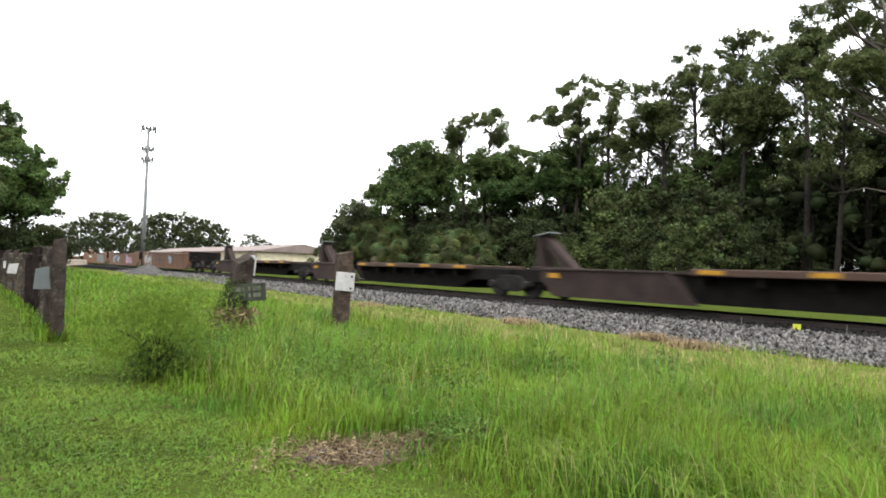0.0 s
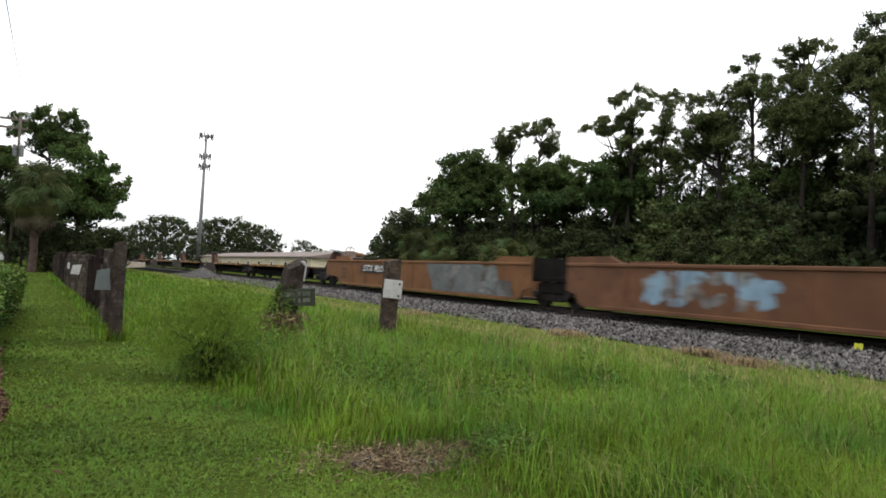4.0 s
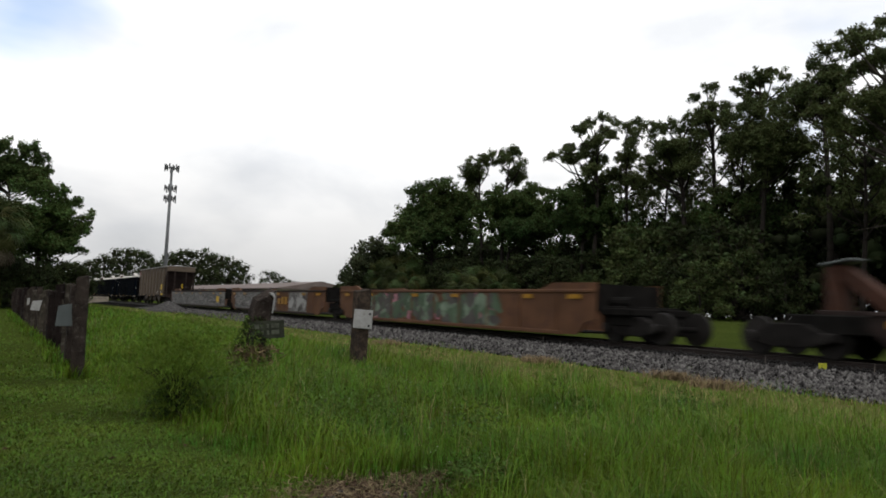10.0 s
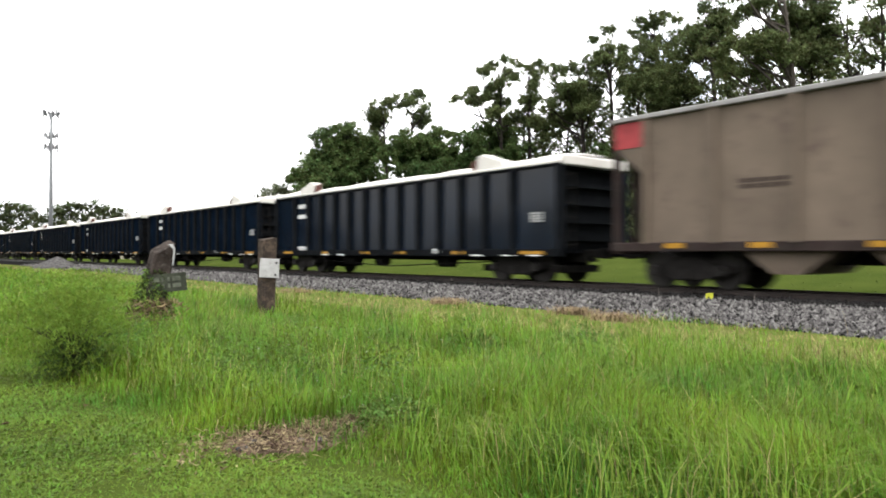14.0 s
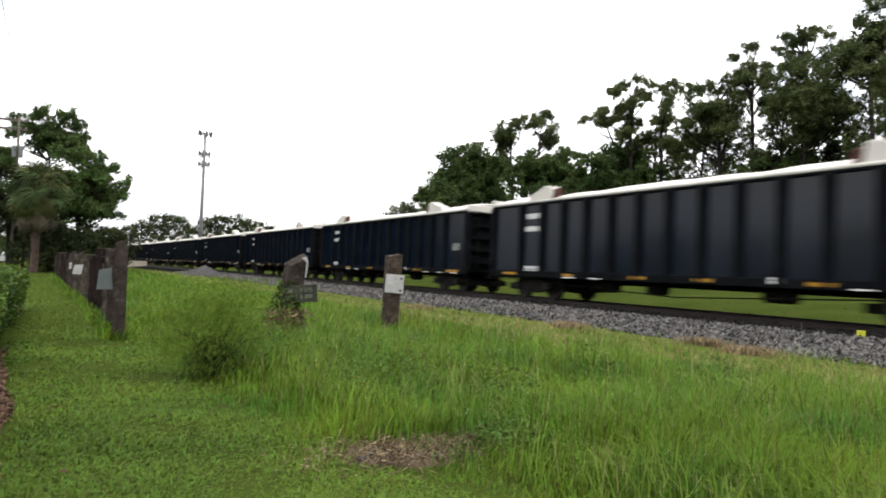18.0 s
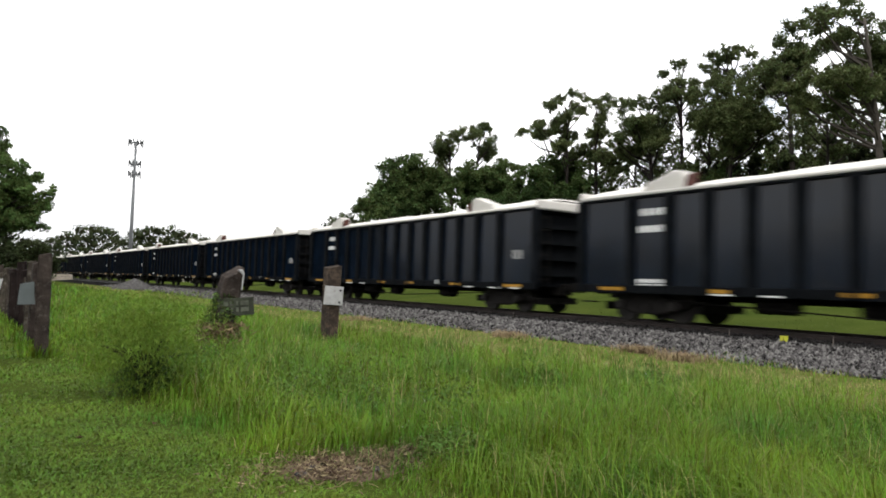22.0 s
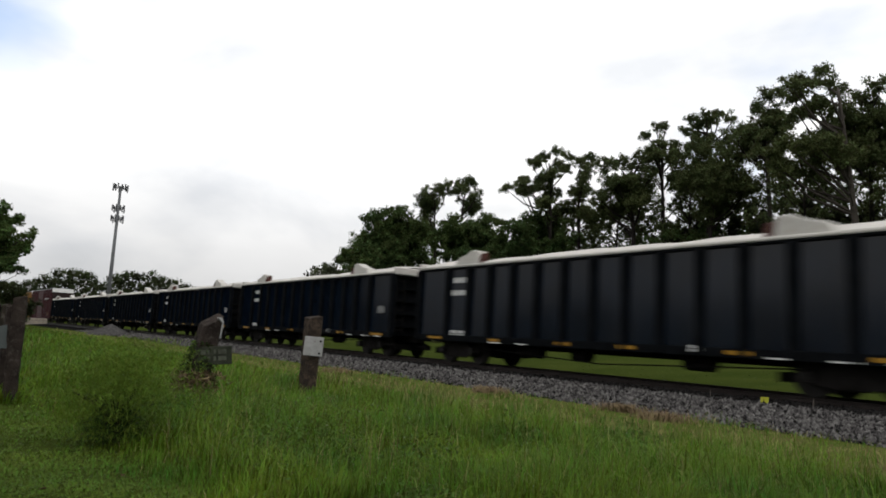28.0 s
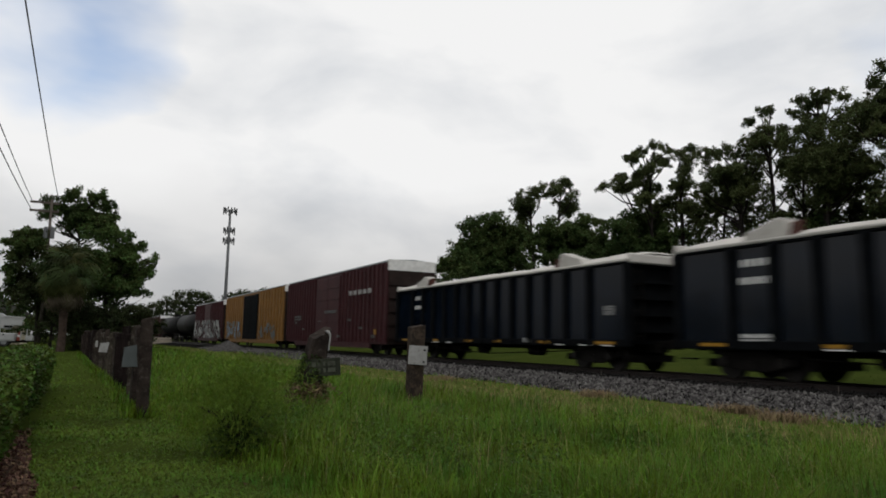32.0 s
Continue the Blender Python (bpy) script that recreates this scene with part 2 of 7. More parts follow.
BARK = mat("pine_bark", (0.018, 0.0148, 0.0125), 0.95, var=0.4, scale=2.5, bump=1.0, bscale=9)
BARKL = mat("pale_pine_bark", (0.042, 0.036, 0.030), 0.95, var=0.35, scale=3, bump=1.0, bscale=9, stain=(0.03, 0.028, 0.022), amount=0.4)
BARKP = mat("palm_bark", (0.040, 0.028, 0.022), 0.95, var=0.4, scale=3, bump=1.0, bscale=7)
PINE = mat("pine_needles", (0.084, 0.099, 0.037), 0.75, island=0.55, scale=0.35, col2=(0.040, 0.053, 0.020), bump=0, leaf=0.25)
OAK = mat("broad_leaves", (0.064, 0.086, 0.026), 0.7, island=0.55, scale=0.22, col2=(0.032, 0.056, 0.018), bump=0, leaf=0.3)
BRUSH = mat("brush_leaves", (0.039, 0.048, 0.017), 0.65, island=0.65, scale=0.3, col2=(0.016, 0.022, 0.009), bump=0, leaf=0.3)
# Brush leaves darkened: the deep shade of the wood is in this colour.
BRUSH_SHADED = mat("shaded_brush_leaves", (0.024, 0.031, 0.012), 0.75, island=0.6, scale=0.3, col2=(0.012, 0.017, 0.007), bump=0, leaf=0.2)
BRUSHL = mat("light_brush_leaves", (0.064, 0.079, 0.025), 0.65, island=0.55, scale=0.3, col2=(0.028, 0.040, 0.015), bump=0, leaf=0.3)
GREYLEAF = mat("greyish_leaves", (0.072, 0.082, 0.044), 0.75, island=0.5, scale=0.3, col2=(0.036, 0.046, 0.022), bump=0, leaf=0.3)
CEDAR = mat("bright_pine_needles", (0.066, 0.098, 0.027), 0.7, island=0.55, scale=0.3, col2=(0.026, 0.046, 0.013), bump=0, leaf=0.25)
FROND = mat("palm_frond", (0.036, 0.052, 0.018), 0.6, rnd=0.55, scale=1.0, bump=0, leaf=0.2)
FRONDO = mat("palm_frond_old", (0.056, 0.062, 0.020), 0.7, rnd=0.3, scale=1.0, bump=0, leaf=0.2)
FRONDD = mat("palm_frond_dry", (0.090, 0.074, 0.054), 0.8, rnd=0.3, scale=1.0, bump=0, leaf=0.15)
HEDGE = mat("hedge_leaves", (0.074, 0.108, 0.018), 0.55, island=0.65, scale=1.2, col2=(0.028, 0.050, 0.010), bump=0, leaf=0.25)
CREAM = mat("building_cream", (0.36, 0.33, 0.24), 0.8, var=0.12, scale=0.4, bump=0.1, stain=(0.23, 0.19, 0.14), amount=0.3)
ROOFB = mat("building_roof", (0.115, 0.092, 0.085), 0.8, var=0.25, scale=0.6, bump=0.2)
ROOFG = mat("house_roof", (0.024, 0.0225, 0.022), 0.9, var=0.2, scale=1.5, bump=0.4, bscale=12)
GALV = mat("galvanised_steel", (0.20, 0.215, 0.22), 0.6, 0.1, var=0.15, bump=0.05)
WHITEV = mat("vehicle_white", (0.34, 0.35, 0.35), 0.4, var=0.05, bump=0)
SILVERV = mat("vehicle_silver", (0.15, 0.155, 0.16), 0.35, 0.4, var=0.05, bump=0)
GLASSD = mat("window_glass", (0.02, 0.025, 0.03), 0.08, var=0.1, bump=0)
TYRE = mat("tyre_rubber", (0.02, 0.02, 0.02), 0.85, var=0.2, bump=0.2)
WOODP = mat("pole_wood", (0.075, 0.064, 0.055), 0.9, var=0.3, bump=0.5)
DARKG2 = mat("panel_dark", (0.020, 0.018, 0.017), 0.7, var=0.3, scale=2, bump=0.05)
PALEG = mat("graffiti_pale_grey", (0.175, 0.170, 0.166), 0.6, var=0.3, scale=2.5, bump=0.05)
GREENL = mat("graffiti_pale_green", (0.12, 0.16, 0.115), 0.6, var=0.3, scale=2, bump=0.05)
GREENG = mat("graffiti_green", (0.055, 0.085, 0.052), 0.6, var=0.3, scale=2, bump=0.05)
BLUEG = mat("graffiti_blue", (0.14, 0.21, 0.27), 0.6, var=0.3, scale=2, bump=0.05)
PINKG = mat("graffiti_pink", (0.30, 0.13, 0.16), 0.6, var=0.3, scale=2, bump=0.05)
DARKG = mat("graffiti_dark", (0.055, 0.05, 0.047), 0.6, var=0.3, scale=2, bump=0.05)
LITTER = mat("leaf_litter", (0.052, 0.034, 0.022), 0.95, island=0.6, var=0.4, bump=0, spec=0.0)
STRAW = mat("straw", (0.120, 0.086, 0.048), 0.9, island=0.4, var=0.3, bump=0)
THATCH = mat("dry_thatch", (0.140, 0.104, 0.064), 0.95, island=0.6, var=0.3, bump=0)
WEED = mat("weed_leaves", (0.058, 0.095, 0.020), 0.7, island=0.5, scale=2, bump=0, leaf=0.25)
CREEPER = mat("creeper_leaves", (0.036, 0.056, 0.015), 0.7, island=0.6, scale=2, bump=0, leaf=0.25)
FLOWER = mat("weed_flowers", (0.28, 0.30, 0.24), 0.7, island=0.3, bump=0)
# Near-black green: shade inside the hedge, put into the core's colour.
HEDGE_SHADE = mat("hedge_shade_core", (0.012, 0.018, 0.007), 0.9, var=0.3, scale=6, bump=0.6)
MARKY = mat("marker_yellow", (0.30, 0.31, 0.03), 0.5, var=0.1, bump=0)
FEATHER = mat("feathery_green", (0.125, 0.190, 0.026), 0.7, island=0.3, scale=2, bump=0, leaf=0.35)
ROOFH = mat("hopper_roof", (0.16, 0.155, 0.15), 0.7, var=0.2, scale=1, bump=0.1)
GRAVEL = mat("gravel_grey", (0.052, 0.050, 0.049), 0.95, scale=5, var=0.5, bump=1.0, bscale=14, spec=0.0)
TOWERM = mat("tower_steel", (0.115, 0.120, 0.125), 0.7, var=0.15, bump=0.05)
ANTENNA = mat("antenna_grey", (0.060, 0.062, 0.064), 0.7, var=0.15, bump=0.05)
CONE = mat("cone_orange_red", (0.22, 0.045, 0.03), 0.6, var=0.15, bump=0.05)
DRYSOIL = mat("dry_verge_soil", (0.074, 0.074, 0.026), 0.95, scale=1.6, col2=(0.046, 0.068, 0.012), bump=0.8, bscale=16, spec=0.0)
GRAVELP = mat("gravel_pale", (0.20, 0.18, 0.145), 0.95, scale=5, var=0.4, bump=0.8, bscale=14, spec=0.0)
VERGE = mat("mown_verge", (0.038, 0.050, 0.011), 0.9, scale=0.5, col2=(0.026, 0.038, 0.008), bump=0.8, bscale=12, spec=0.0)
CONC = mat("concrete", (0.26, 0.23, 0.19), 0.9, var=0.2, bump=0.3)

# ---------------------------------------------------------------- builders


class Form:
    """Vertices and faces that grow into one mesh."""

    def __init__(self):
        self.v, self.f = [], []

    def add(self, verts, faces):
        k = len(self.v)
        self.v += [tuple(p) for p in verts]
        self.f += [tuple(i + k for i in q) for q in faces]
        return self

    def box(self, x0, x1, y0, y1, z0, z1):
        return self.add([(x0, y0, z0), (x1, y0, z0), (x1, y1, z0), (x0, y1, z0), (x0, y0, z1), (x1, y0, z1), (x1, y1, z1), (x0, y1, z1)],
                        [(0, 3, 2, 1), (4, 5, 6, 7), (0, 1, 5, 4), (1, 2, 6, 5), (2, 3, 7, 6), (3, 0, 4, 7)])

    def prism_x(self, poly, x0, x1):
        """A (y, z) outline, pulled from x0 to x1."""
        n = len(poly)
        vs = [(x0, y, z) for y, z in poly] + [(x1, y, z) for y, z in poly]
        return self.add(vs, [tuple(range(n))[::-1], tuple(range(n, 2 * n))] + [(i, (i + 1) % n, (i + 1) % n + n, i + n) for i in range(n)])

    def prism_y(self, poly, y0, y1):
        n = len(poly)
        vs = [(x, y0, z) for x, z in poly] + [(x, y1, z) for x, z in poly]
        return self.add(vs, [tuple(range(n)), tuple(range(n, 2 * n))[::-1]] + [((i + 1) % n, i, i + n, (i + 1) % n + n) for i in range(n)])

    def tube(self, points, radii, n=8, cap=True):
        pts = [Vector(p) for p in points]
        vs, fs = [], []
        for i, p in enumerate(pts):
            d = (pts[min(i + 1, len(pts) - 1)] - pts[max(i - 1, 0)]).normalized()
            a = d.orthogonal().normalized() if abs(d.z) < 0.9 else Vector((1, 0, 0)).cross(d).normalized()
            b = d.cross(a)
            for k in range(n):
                t = 2 * math.pi * k / n
                vs.append(p + (a * math.cos(t) + b * math.sin(t)) * radii[i])
        for i in range(len(pts) - 1):
            for k in range(n):
                fs.append((i * n + k, i * n + (k + 1) % n, (i + 1) * n + (k + 1) % n, (i + 1) * n + k))
        if cap:
            fs.append(tuple(range(n))[::-1])
            fs.append(tuple(range((len(pts) - 1) * n, len(pts) * n)))
        return self.add(vs, fs)

    def mesh(self, name, material, bevel=0.0, smooth=False):
        me = bpy.data.meshes.new(name)
        me.from_pydata(self.v, [], self.f)
        if bevel:
            bm = bmesh.new()
            bm.from_mesh(me)
            bmesh.ops.bevel(bm, geom=bm.edges, offset=bevel, segments=1, affect="EDGES", clamp_overlap=True)
            bm.to_mesh(me)
            bm.free()
        me.materials.append(material)
        if smooth:
            me.polygons.foreach_set("use_smooth", [True] * len(me.polygons))
        me.update()
        return me


def part(name, form, material, parent, label="", bevel=0.0, smooth=False, at=None):
    ob = new(name, form.mesh(name, material, bevel, smooth) if isinstance(form, Form) else form)
    ob.parent = parent
    if at:
        ob.location = at
    return tagged(ob, label)


def thing(name, label, category, group="", at=None):
    ob = new(name)
    ob.empty_display_size = 0.2
    if at is not None:
        ob.matrix_basis = at
    return tagged(ob, label, category, group)


def solid(name, form, material, label, category, kind="", bevel=0.0, smooth=False):
    return tagged(new(name, form.mesh(name, material, bevel, smooth)), label, category, "", kind)


def cloud_mesh(name, verts, nper, faces_per, material):
    """Many small equal pieces from an array (count, nper, 3) and the faces of one piece."""
    count = len(verts)
    me = bpy.data.meshes.new(name)
    loops = [i for q in faces_per for i in q]
    sizes = [len(q) for q in faces_per]
    me.vertices.add(count * nper)
    me.vertices.foreach_set("co", np.asarray(verts, np.float32).reshape(-1))
    idx = (np.arange(count)[:, None] * nper + np.array(loops)[None, :]).reshape(-1).astype(np.int32)
    me.loops.add(len(idx))
    me.loops.foreach_set("vertex_index", idx)
    tot = np.tile(np.array(sizes, np.int32), count)
    start = np.concatenate([[0], np.cumsum(tot)[:-1]]).astype(np.int32)
    me.polygons.add(len(tot))
    me.polygons.foreach_set("loop_start", start)
    me.polygons.foreach_set("loop_total", tot)
    me.materials.append(material)
    me.update(calc_edges=True)
    me.validate()
    return me


# ---------------------------------------------------------------- the line of the track
RAIL_Z, TRACK_X, BEND_Y, BEND_R, SPEED = 0.45, 16.41, 30.0, 2747.0, 21.76


def along(s, side=0.0):
    """Place and heading (degrees) on the track, s metres along it; side is to the right."""
    if s <= BEND_Y:
        return TRACK_X + side, s, 0.0
    a = (s - BEND_Y) / BEND_R
    return TRACK_X - BEND_R * (1 - math.cos(a)) + side * math.cos(a), BEND_Y + (BEND_R + side) * math.sin(a), math.degrees(a)


def strip(form, outline, s0, s1, step):
    """An open outline (side, z) laid along the track."""
    n, ks = len(outline), int((s1 - s0) / step)
    vs = []
    for i in range(ks + 1):
        s = s0 + (s1 - s0) * i / ks
        for side, z in outline:
            x, y, _ = along(s, side)
            vs.append((x, y, z))
    return form.add(vs, [(i * n + k, i * n + k + 1, (i + 1) * n + k + 1, (i + 1) * n + k) for i in range(ks) for k in range(n - 1)])


# ---------------------------------------------------------------- ground


def lawn_edge(y):
    """Where the mown lawn gives way to the tall grass."""
    return np.interp(y, [0, 3.2, 4.2, 4.9, 7.6, 12, 45, 60], [2.3, 2.1, 1.75, 1.6, 1.3, 1.05, 0.62, 0.4])


def ground_z(x, y):
    """Height of the ground: nearly flat, with a low grassy bank beyond the track."""
    if x > 19:
        fade = float(np.interp(y, [78, 100], [1, 0]))
        return 0.22 + fade * float(np.interp(x, [19, 20.5, 28, 36, 80, 120], [0, 0.05, 0.86, 1.0, 1.0, 0.0]))
    if x >= 12:
        return min(0.18, 0.12 * (x - 11.5))
    if -5 < x and 0 <= y < 60:
        return 0.025 * noise.noise(Vector((x * 0.6, y * 0.6, 0)))
    return 0.0


def mulch_edge(y):
    """Where the mulch under the hedge meets the lawn."""
    return np.interp(y, [2, 5.3, 7.3, 9, 11], [-0.22, -0.25, -0.27, -0.42, -0.52])


def build_ground():
    xs = [-2000, -300, -80, -30] + [x * 0.5 for x in range(-40, 41)] + [20.5, 24, 28, 36, 45, 80, 120, 300, 2000]
    ys = [-2000, -300, -60, -10] + [y * 0.5 for y in range(0, 61)] + [33, 37, 42, 50, 60, 70, 78, 84, 90, 95, 100, 150, 250, 500, 1000, 3000]
    g = Form()
    vs = [(x, y, ground_z(x, y)) for y in ys for x in xs]
    w = len(xs)
    g.add(vs, [(j * w + i, j * w + i + 1, (j + 1) * w + i + 1, (j + 1) * w + i) for j in range(len(ys) - 1) for i in range(w - 1)])
    solid("ground", g, SOIL, "flat green ground of turf and soil", "ground", "structure", smooth=True)
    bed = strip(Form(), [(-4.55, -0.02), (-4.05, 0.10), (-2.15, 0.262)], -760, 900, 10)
    mid = strip(Form(), [(-2.15, 0.262), (-1.7, 0.30), (1.7, 0.30), (2.3, 0.27)], -760, 900, 10)
    far = strip(Form(), [(2.3, 0.27), (2.9, 0.26), (3.6, 0.10)], -760, 900, 10)
    solid("far_shoulder", far, GRAVELP, "pale gravel shoulder beyond the track", "ballast", "structure")
    vg = Form()
    cols = (19.2, 20.5, 22.5, 24, 26, 28, 30, 32)
    rows = [-20 + 4 * k for k in range(27)]
    vg.add([(x, y, ground_z(x, y) + 0.012) for y in rows for x in cols], [(j * 8 + i, j * 8 + i + 1, (j + 1) * 8 + i + 1, (j + 1) * 8 + i) for j in range(26) for i in range(7)])
    solid("far_verge", vg, VERGE, "mown green bank beyond the track", "grass", "structure", smooth=True)
    dry = strip(Form(), [(-7.8, -0.04), (-7.0, 0.020), (-6.0, 0.028), (-4.5, 0.03)], 0, 90, 2)
    solid("dry_verge", dry, DRYSOIL, "tan strip of dry trampled soil beside the ballast", "soil", "structure")
    # The dark band under the train is painted by this sheet's colour.
    solid("track_bed", mid, STONE_SHADED, "dark track bed with the train's shade in its colour", "ballast", "structure")
    solid("ballast_bed", bed, BED, "near-black sheet under the ballast, with the shade of its gaps in the colour", "ballast", "structure")


build_ground()


def build_track():
    for name, side in (("rail_near", -0.755), ("rail_far", 0.755)):
        outline = [(side - 0.07, 0.28), (side - 0.07, 0.30), (side - 0.012, 0.32), (side - 0.012, 0.41), (side - 0.037, 0.42), (side - 0.037, 0.447),
                   (side - 0.025, 0.45), (side + 0.025, 0.45), (side + 0.037, 0.447), (side + 0.037, 0.42), (side + 0.012, 0.41),
                   (side + 0.012, 0.32), (side + 0.07, 0.30), (side + 0.07, 0.28)]
        solid(name, strip(Form(), outline, -760, 900, 5), RAIL, "brown rusty steel rail with a worn bright head", "rail", "structure")


build_track()

# ---------------------------------------------------------------- the train: parts that all cars share


def truck_mesh_set():
    side = Form()
    side.prism_x([(-1.15, 0.40), (-0.75, 0.30), (-0.35, 0.22), (0.35, 0.22), (0.75, 0.30), (1.15, 0.40), (1.15, 0.58), (0.8, 0.60), (0.42, 0.78), (-0.42, 0.78),
                  (-0.8, 0.60), (-1.15, 0.58)], -0.07, 0.07)
    wheel = Form().tube([(-0.07, 0, 0), (-0.05, 0, 0), (0.045, 0, 0), (0.045, 0, 0), (0.085, 0, 0)], [0.455, 0.46, 0.46, 0.49, 0.48], 24)
    return (side.mesh("truck_sideframe", TRUCKM, 0.02), wheel.mesh("wheel", WHEELM, 0.0, False),
            Form().tube([(-0.95, 0, 0), (0.95, 0, 0)], [0.08, 0.08], 8).mesh("axle", STEELD),
            Form().box(-1.05, 1.05, -0.2, 0.2, 0.42, 0.72).mesh("bolster", STEELD, 0.03),
            Form().tube([(0, 0, 0.28), (0, 0, 0.5)], [0.16, 0.16], 10).mesh("spring_nest", TRUCKM),
            Form().tube([(-0.16, 0, 0), (0.0, 0, 0)], [0.12, 0.13], 10).mesh("bearing_cap", WHEELM))


T_SIDE, T_WHEEL, T_AXLE, T_BOLSTER, T_SPRING, T_CAP = truck_mesh_set()


def truck(car, y):
    tr = new("truck", T_BOLSTER)
    tr.parent, tr.location = car, (0, y, 0)
    for sx in (-1, 1):
        part("sideframe", T_SIDE, None, tr, at=(sx * 1.02, 0, 0))
        part("spring_nest", T_SPRING, None, tr, at=(sx * 1.0, 0, 0))
    for ay in (-0.89, 0.89):
        part("axle", T_AXLE, None, tr, at=(0, ay, 0.46))
        for sx in (-1, 1):
            w = part("wheel", T_WHEEL, None, tr, at=(sx * 0.76, ay, 0.46))
            w.rotation_euler = (0, 0, 0 if sx < 0 else math.pi)
        part("bearing_cap", T_CAP, None, tr, at=(-1.06, ay, 0.46))


def couplers(car, half, reach=0.55):
    for sy in (-1, 1):
        c = Form().box(-0.12, 0.12, min(sy * (half - 0.4), sy * (half + reach)), max(sy * (half - 0.4), sy * (half + reach)), 0.76, 0.98)
        c.box(-0.2, 0.2, min(sy * (half + reach - 0.25), sy * (half + reach)), max(sy * (half + reach - 0.25), sy * (half + reach)), 0.72, 1.02)
        part("coupler", c, STEELD, car, bevel=0.02)


def bars(car, name, y0, y1, z0, z1, x, material, rows=1, breaks=4):
    """Writing that cannot be read: rows of plain bars on the near side."""
    f = Form()
    rh = (z1 - z0) / rows
    for r in range(rows):
        za, zb = z0 + r * rh + rh * 0.12, z0 + (r + 1) * rh - rh * 0.12
        w = (y1 - y0) / breaks
        for k in range(breaks):
            f.box(x - 0.006, x + 0.004, y0 + k * w + w * 0.16, y0 + (k + 1) * w - w * 0.16, za, zb)
    part(name, f, material, car)["kind"] = "stuff"


GH = 8.93   # half length of a gondola body


def gondola():
    car = thing("gondola_car", "black ribbed steel gondola car with a white tarpaulin cover", "railway car", "gondola cars of the freight train")
    X, Z0, Z1 = 1.44, 0.88, 3.42
    for sx in (-1, 1):
        part("side_wall", Form().box(min(sx * X, sx * (X - 0.05)), max(sx * X, sx * (X - 0.05)), -GH, GH, Z0, Z1), BLACKC, car)
        part("top_chord", Form().box(min(sx * (X - 0.08), sx * (X + 0.09)), max(sx * (X - 0.08), sx * (X + 0.09)), -GH, GH, Z1 - 0.06, Z1 + 0.08), BLACKR, car, bevel=0.02)
        part("side_sill", Form().box(min(sx * (X - 0.06), sx * (X + 0.08)), max(sx * (X - 0.06), sx * (X + 0.08)), -GH, GH, Z0 - 0.11, Z0 + 0.12), BLACKR, car, bevel=0.015)
        part("end_wall", Form().box(-X + 0.06, X - 0.06, min(sx * (GH - 0.35), sx * (GH - 0.29)), max(sx * (GH - 0.35), sx * (GH - 0.29)), Z0, Z1), BLACKR, car)
        for k in range(5):
            z = Z0 + 0.35 + k * 0.52
            part("end_rib", Form().box(-X + 0.08, X - 0.08, min(sx * (GH - 0.29), sx * (GH - 0.14)), max(sx * (GH - 0.29), sx * (GH - 0.14)), z, z + 0.12), BLACKR, car)
    ys = [-GH + 0.08, -7.0] + [-5.75 + 1.15 * k for k in range(11)] + [7.0, GH - 0.08]
    rib = Form().prism_x([(-0.09, Z0 - 0.10), (0.09, Z0 - 0.10), (0.13, Z1 - 0.05), (-0.13, Z1 - 0.05)], -0.125, 0.0).mesh("rib", BLACKR, 0.025)
    far = Form()
    for y in ys:
        part("rib", rib, None, car, at=(-X, y, 0))
        far.box(X, X + 0.1, y - 0.1, y + 0.1, Z0 + 0.1, Z1 - 0.05)
    part("far_ribs", far, BLACKC, car)
    part("floor", Form().box(-X + 0.05, X - 0.05, -GH + 0.3, GH - 0.3, Z0 + 0.02, Z0 + 0.1), STEELD, car)
    part("centre_sill", Form().box(-0.25, 0.25, -GH + 0.1, GH - 0.1, 0.62, Z0 + 0.02), STEELD, car)
    # tarpaulin: a low white back that ramps up to a bow near each end
    t = Form()
    ys = [-GH + 0.03 + (2 * GH - 0.06) * i / 90 for i in range(91)]
    rows = []
    for y in ys:
        e = GH - abs(y)
        h = 0.30 + 0.025 * math.sin(0.9 * y + 0.5) + 0.012 * math.sin(3.1 * y)
        if e < 2.6:
            h = float(np.interp(e, [0, 0.25, 1.0, 2.6], [0.24, 0.32, 0.37, 0.30])) + 0.012 * math.sin(6 * e)
        for k in range(11):
            a = -1 + 2 * k / 10
            rows.append((a * (X + 0.06), y, Z1 + 0.085 + h * (1 - abs(a) ** 2.6) + 0.010 * math.sin(y * 2.3 + a * 4)))
    t.add(rows, [(i * 11 + k, i * 11 + k + 1, (i + 1) * 11 + k + 1, (i + 1) * 11 + k) for i in range(len(ys) - 1) for k in range(10)])
    for sx in (-1, 1):
        t.box(min(sx * (X + 0.05), sx * (X + 0.095)), max(sx * (X + 0.05), sx * (X + 0.095)), -GH + 0.03, GH - 0.03, Z1 + 0.01, Z1 + 0.10)
    part("tarpaulin", t, TARP, car, "white canvas tarpaulin stretched over the load", smooth=True)
    for sy in (-1, 1):
        y = sy * (GH - 3.75)
        for sx in (-1, 1):
            b = Form().prism_y([(sx * (X + 0.07), Z1 + 0.06), (sx * (X - 0.25), Z1 + 0.10), (sx * (X - 0.25), Z1 + 0.50), (sx * (X - 0.02), Z1 + 0.42)], y - 0.07, y + 0.07)
            x0, x1 = sorted((sx * (X - 0.42), sx * (X + 0.03)))
            fold = [(sy * (GH - e), Z1 + z) for e, z in ((3.62, 0.06), (3.55, 0.55), (3.28, 0.60), (2.85, 0.44), (2.40, 0.33), (2.25, 0.06))]
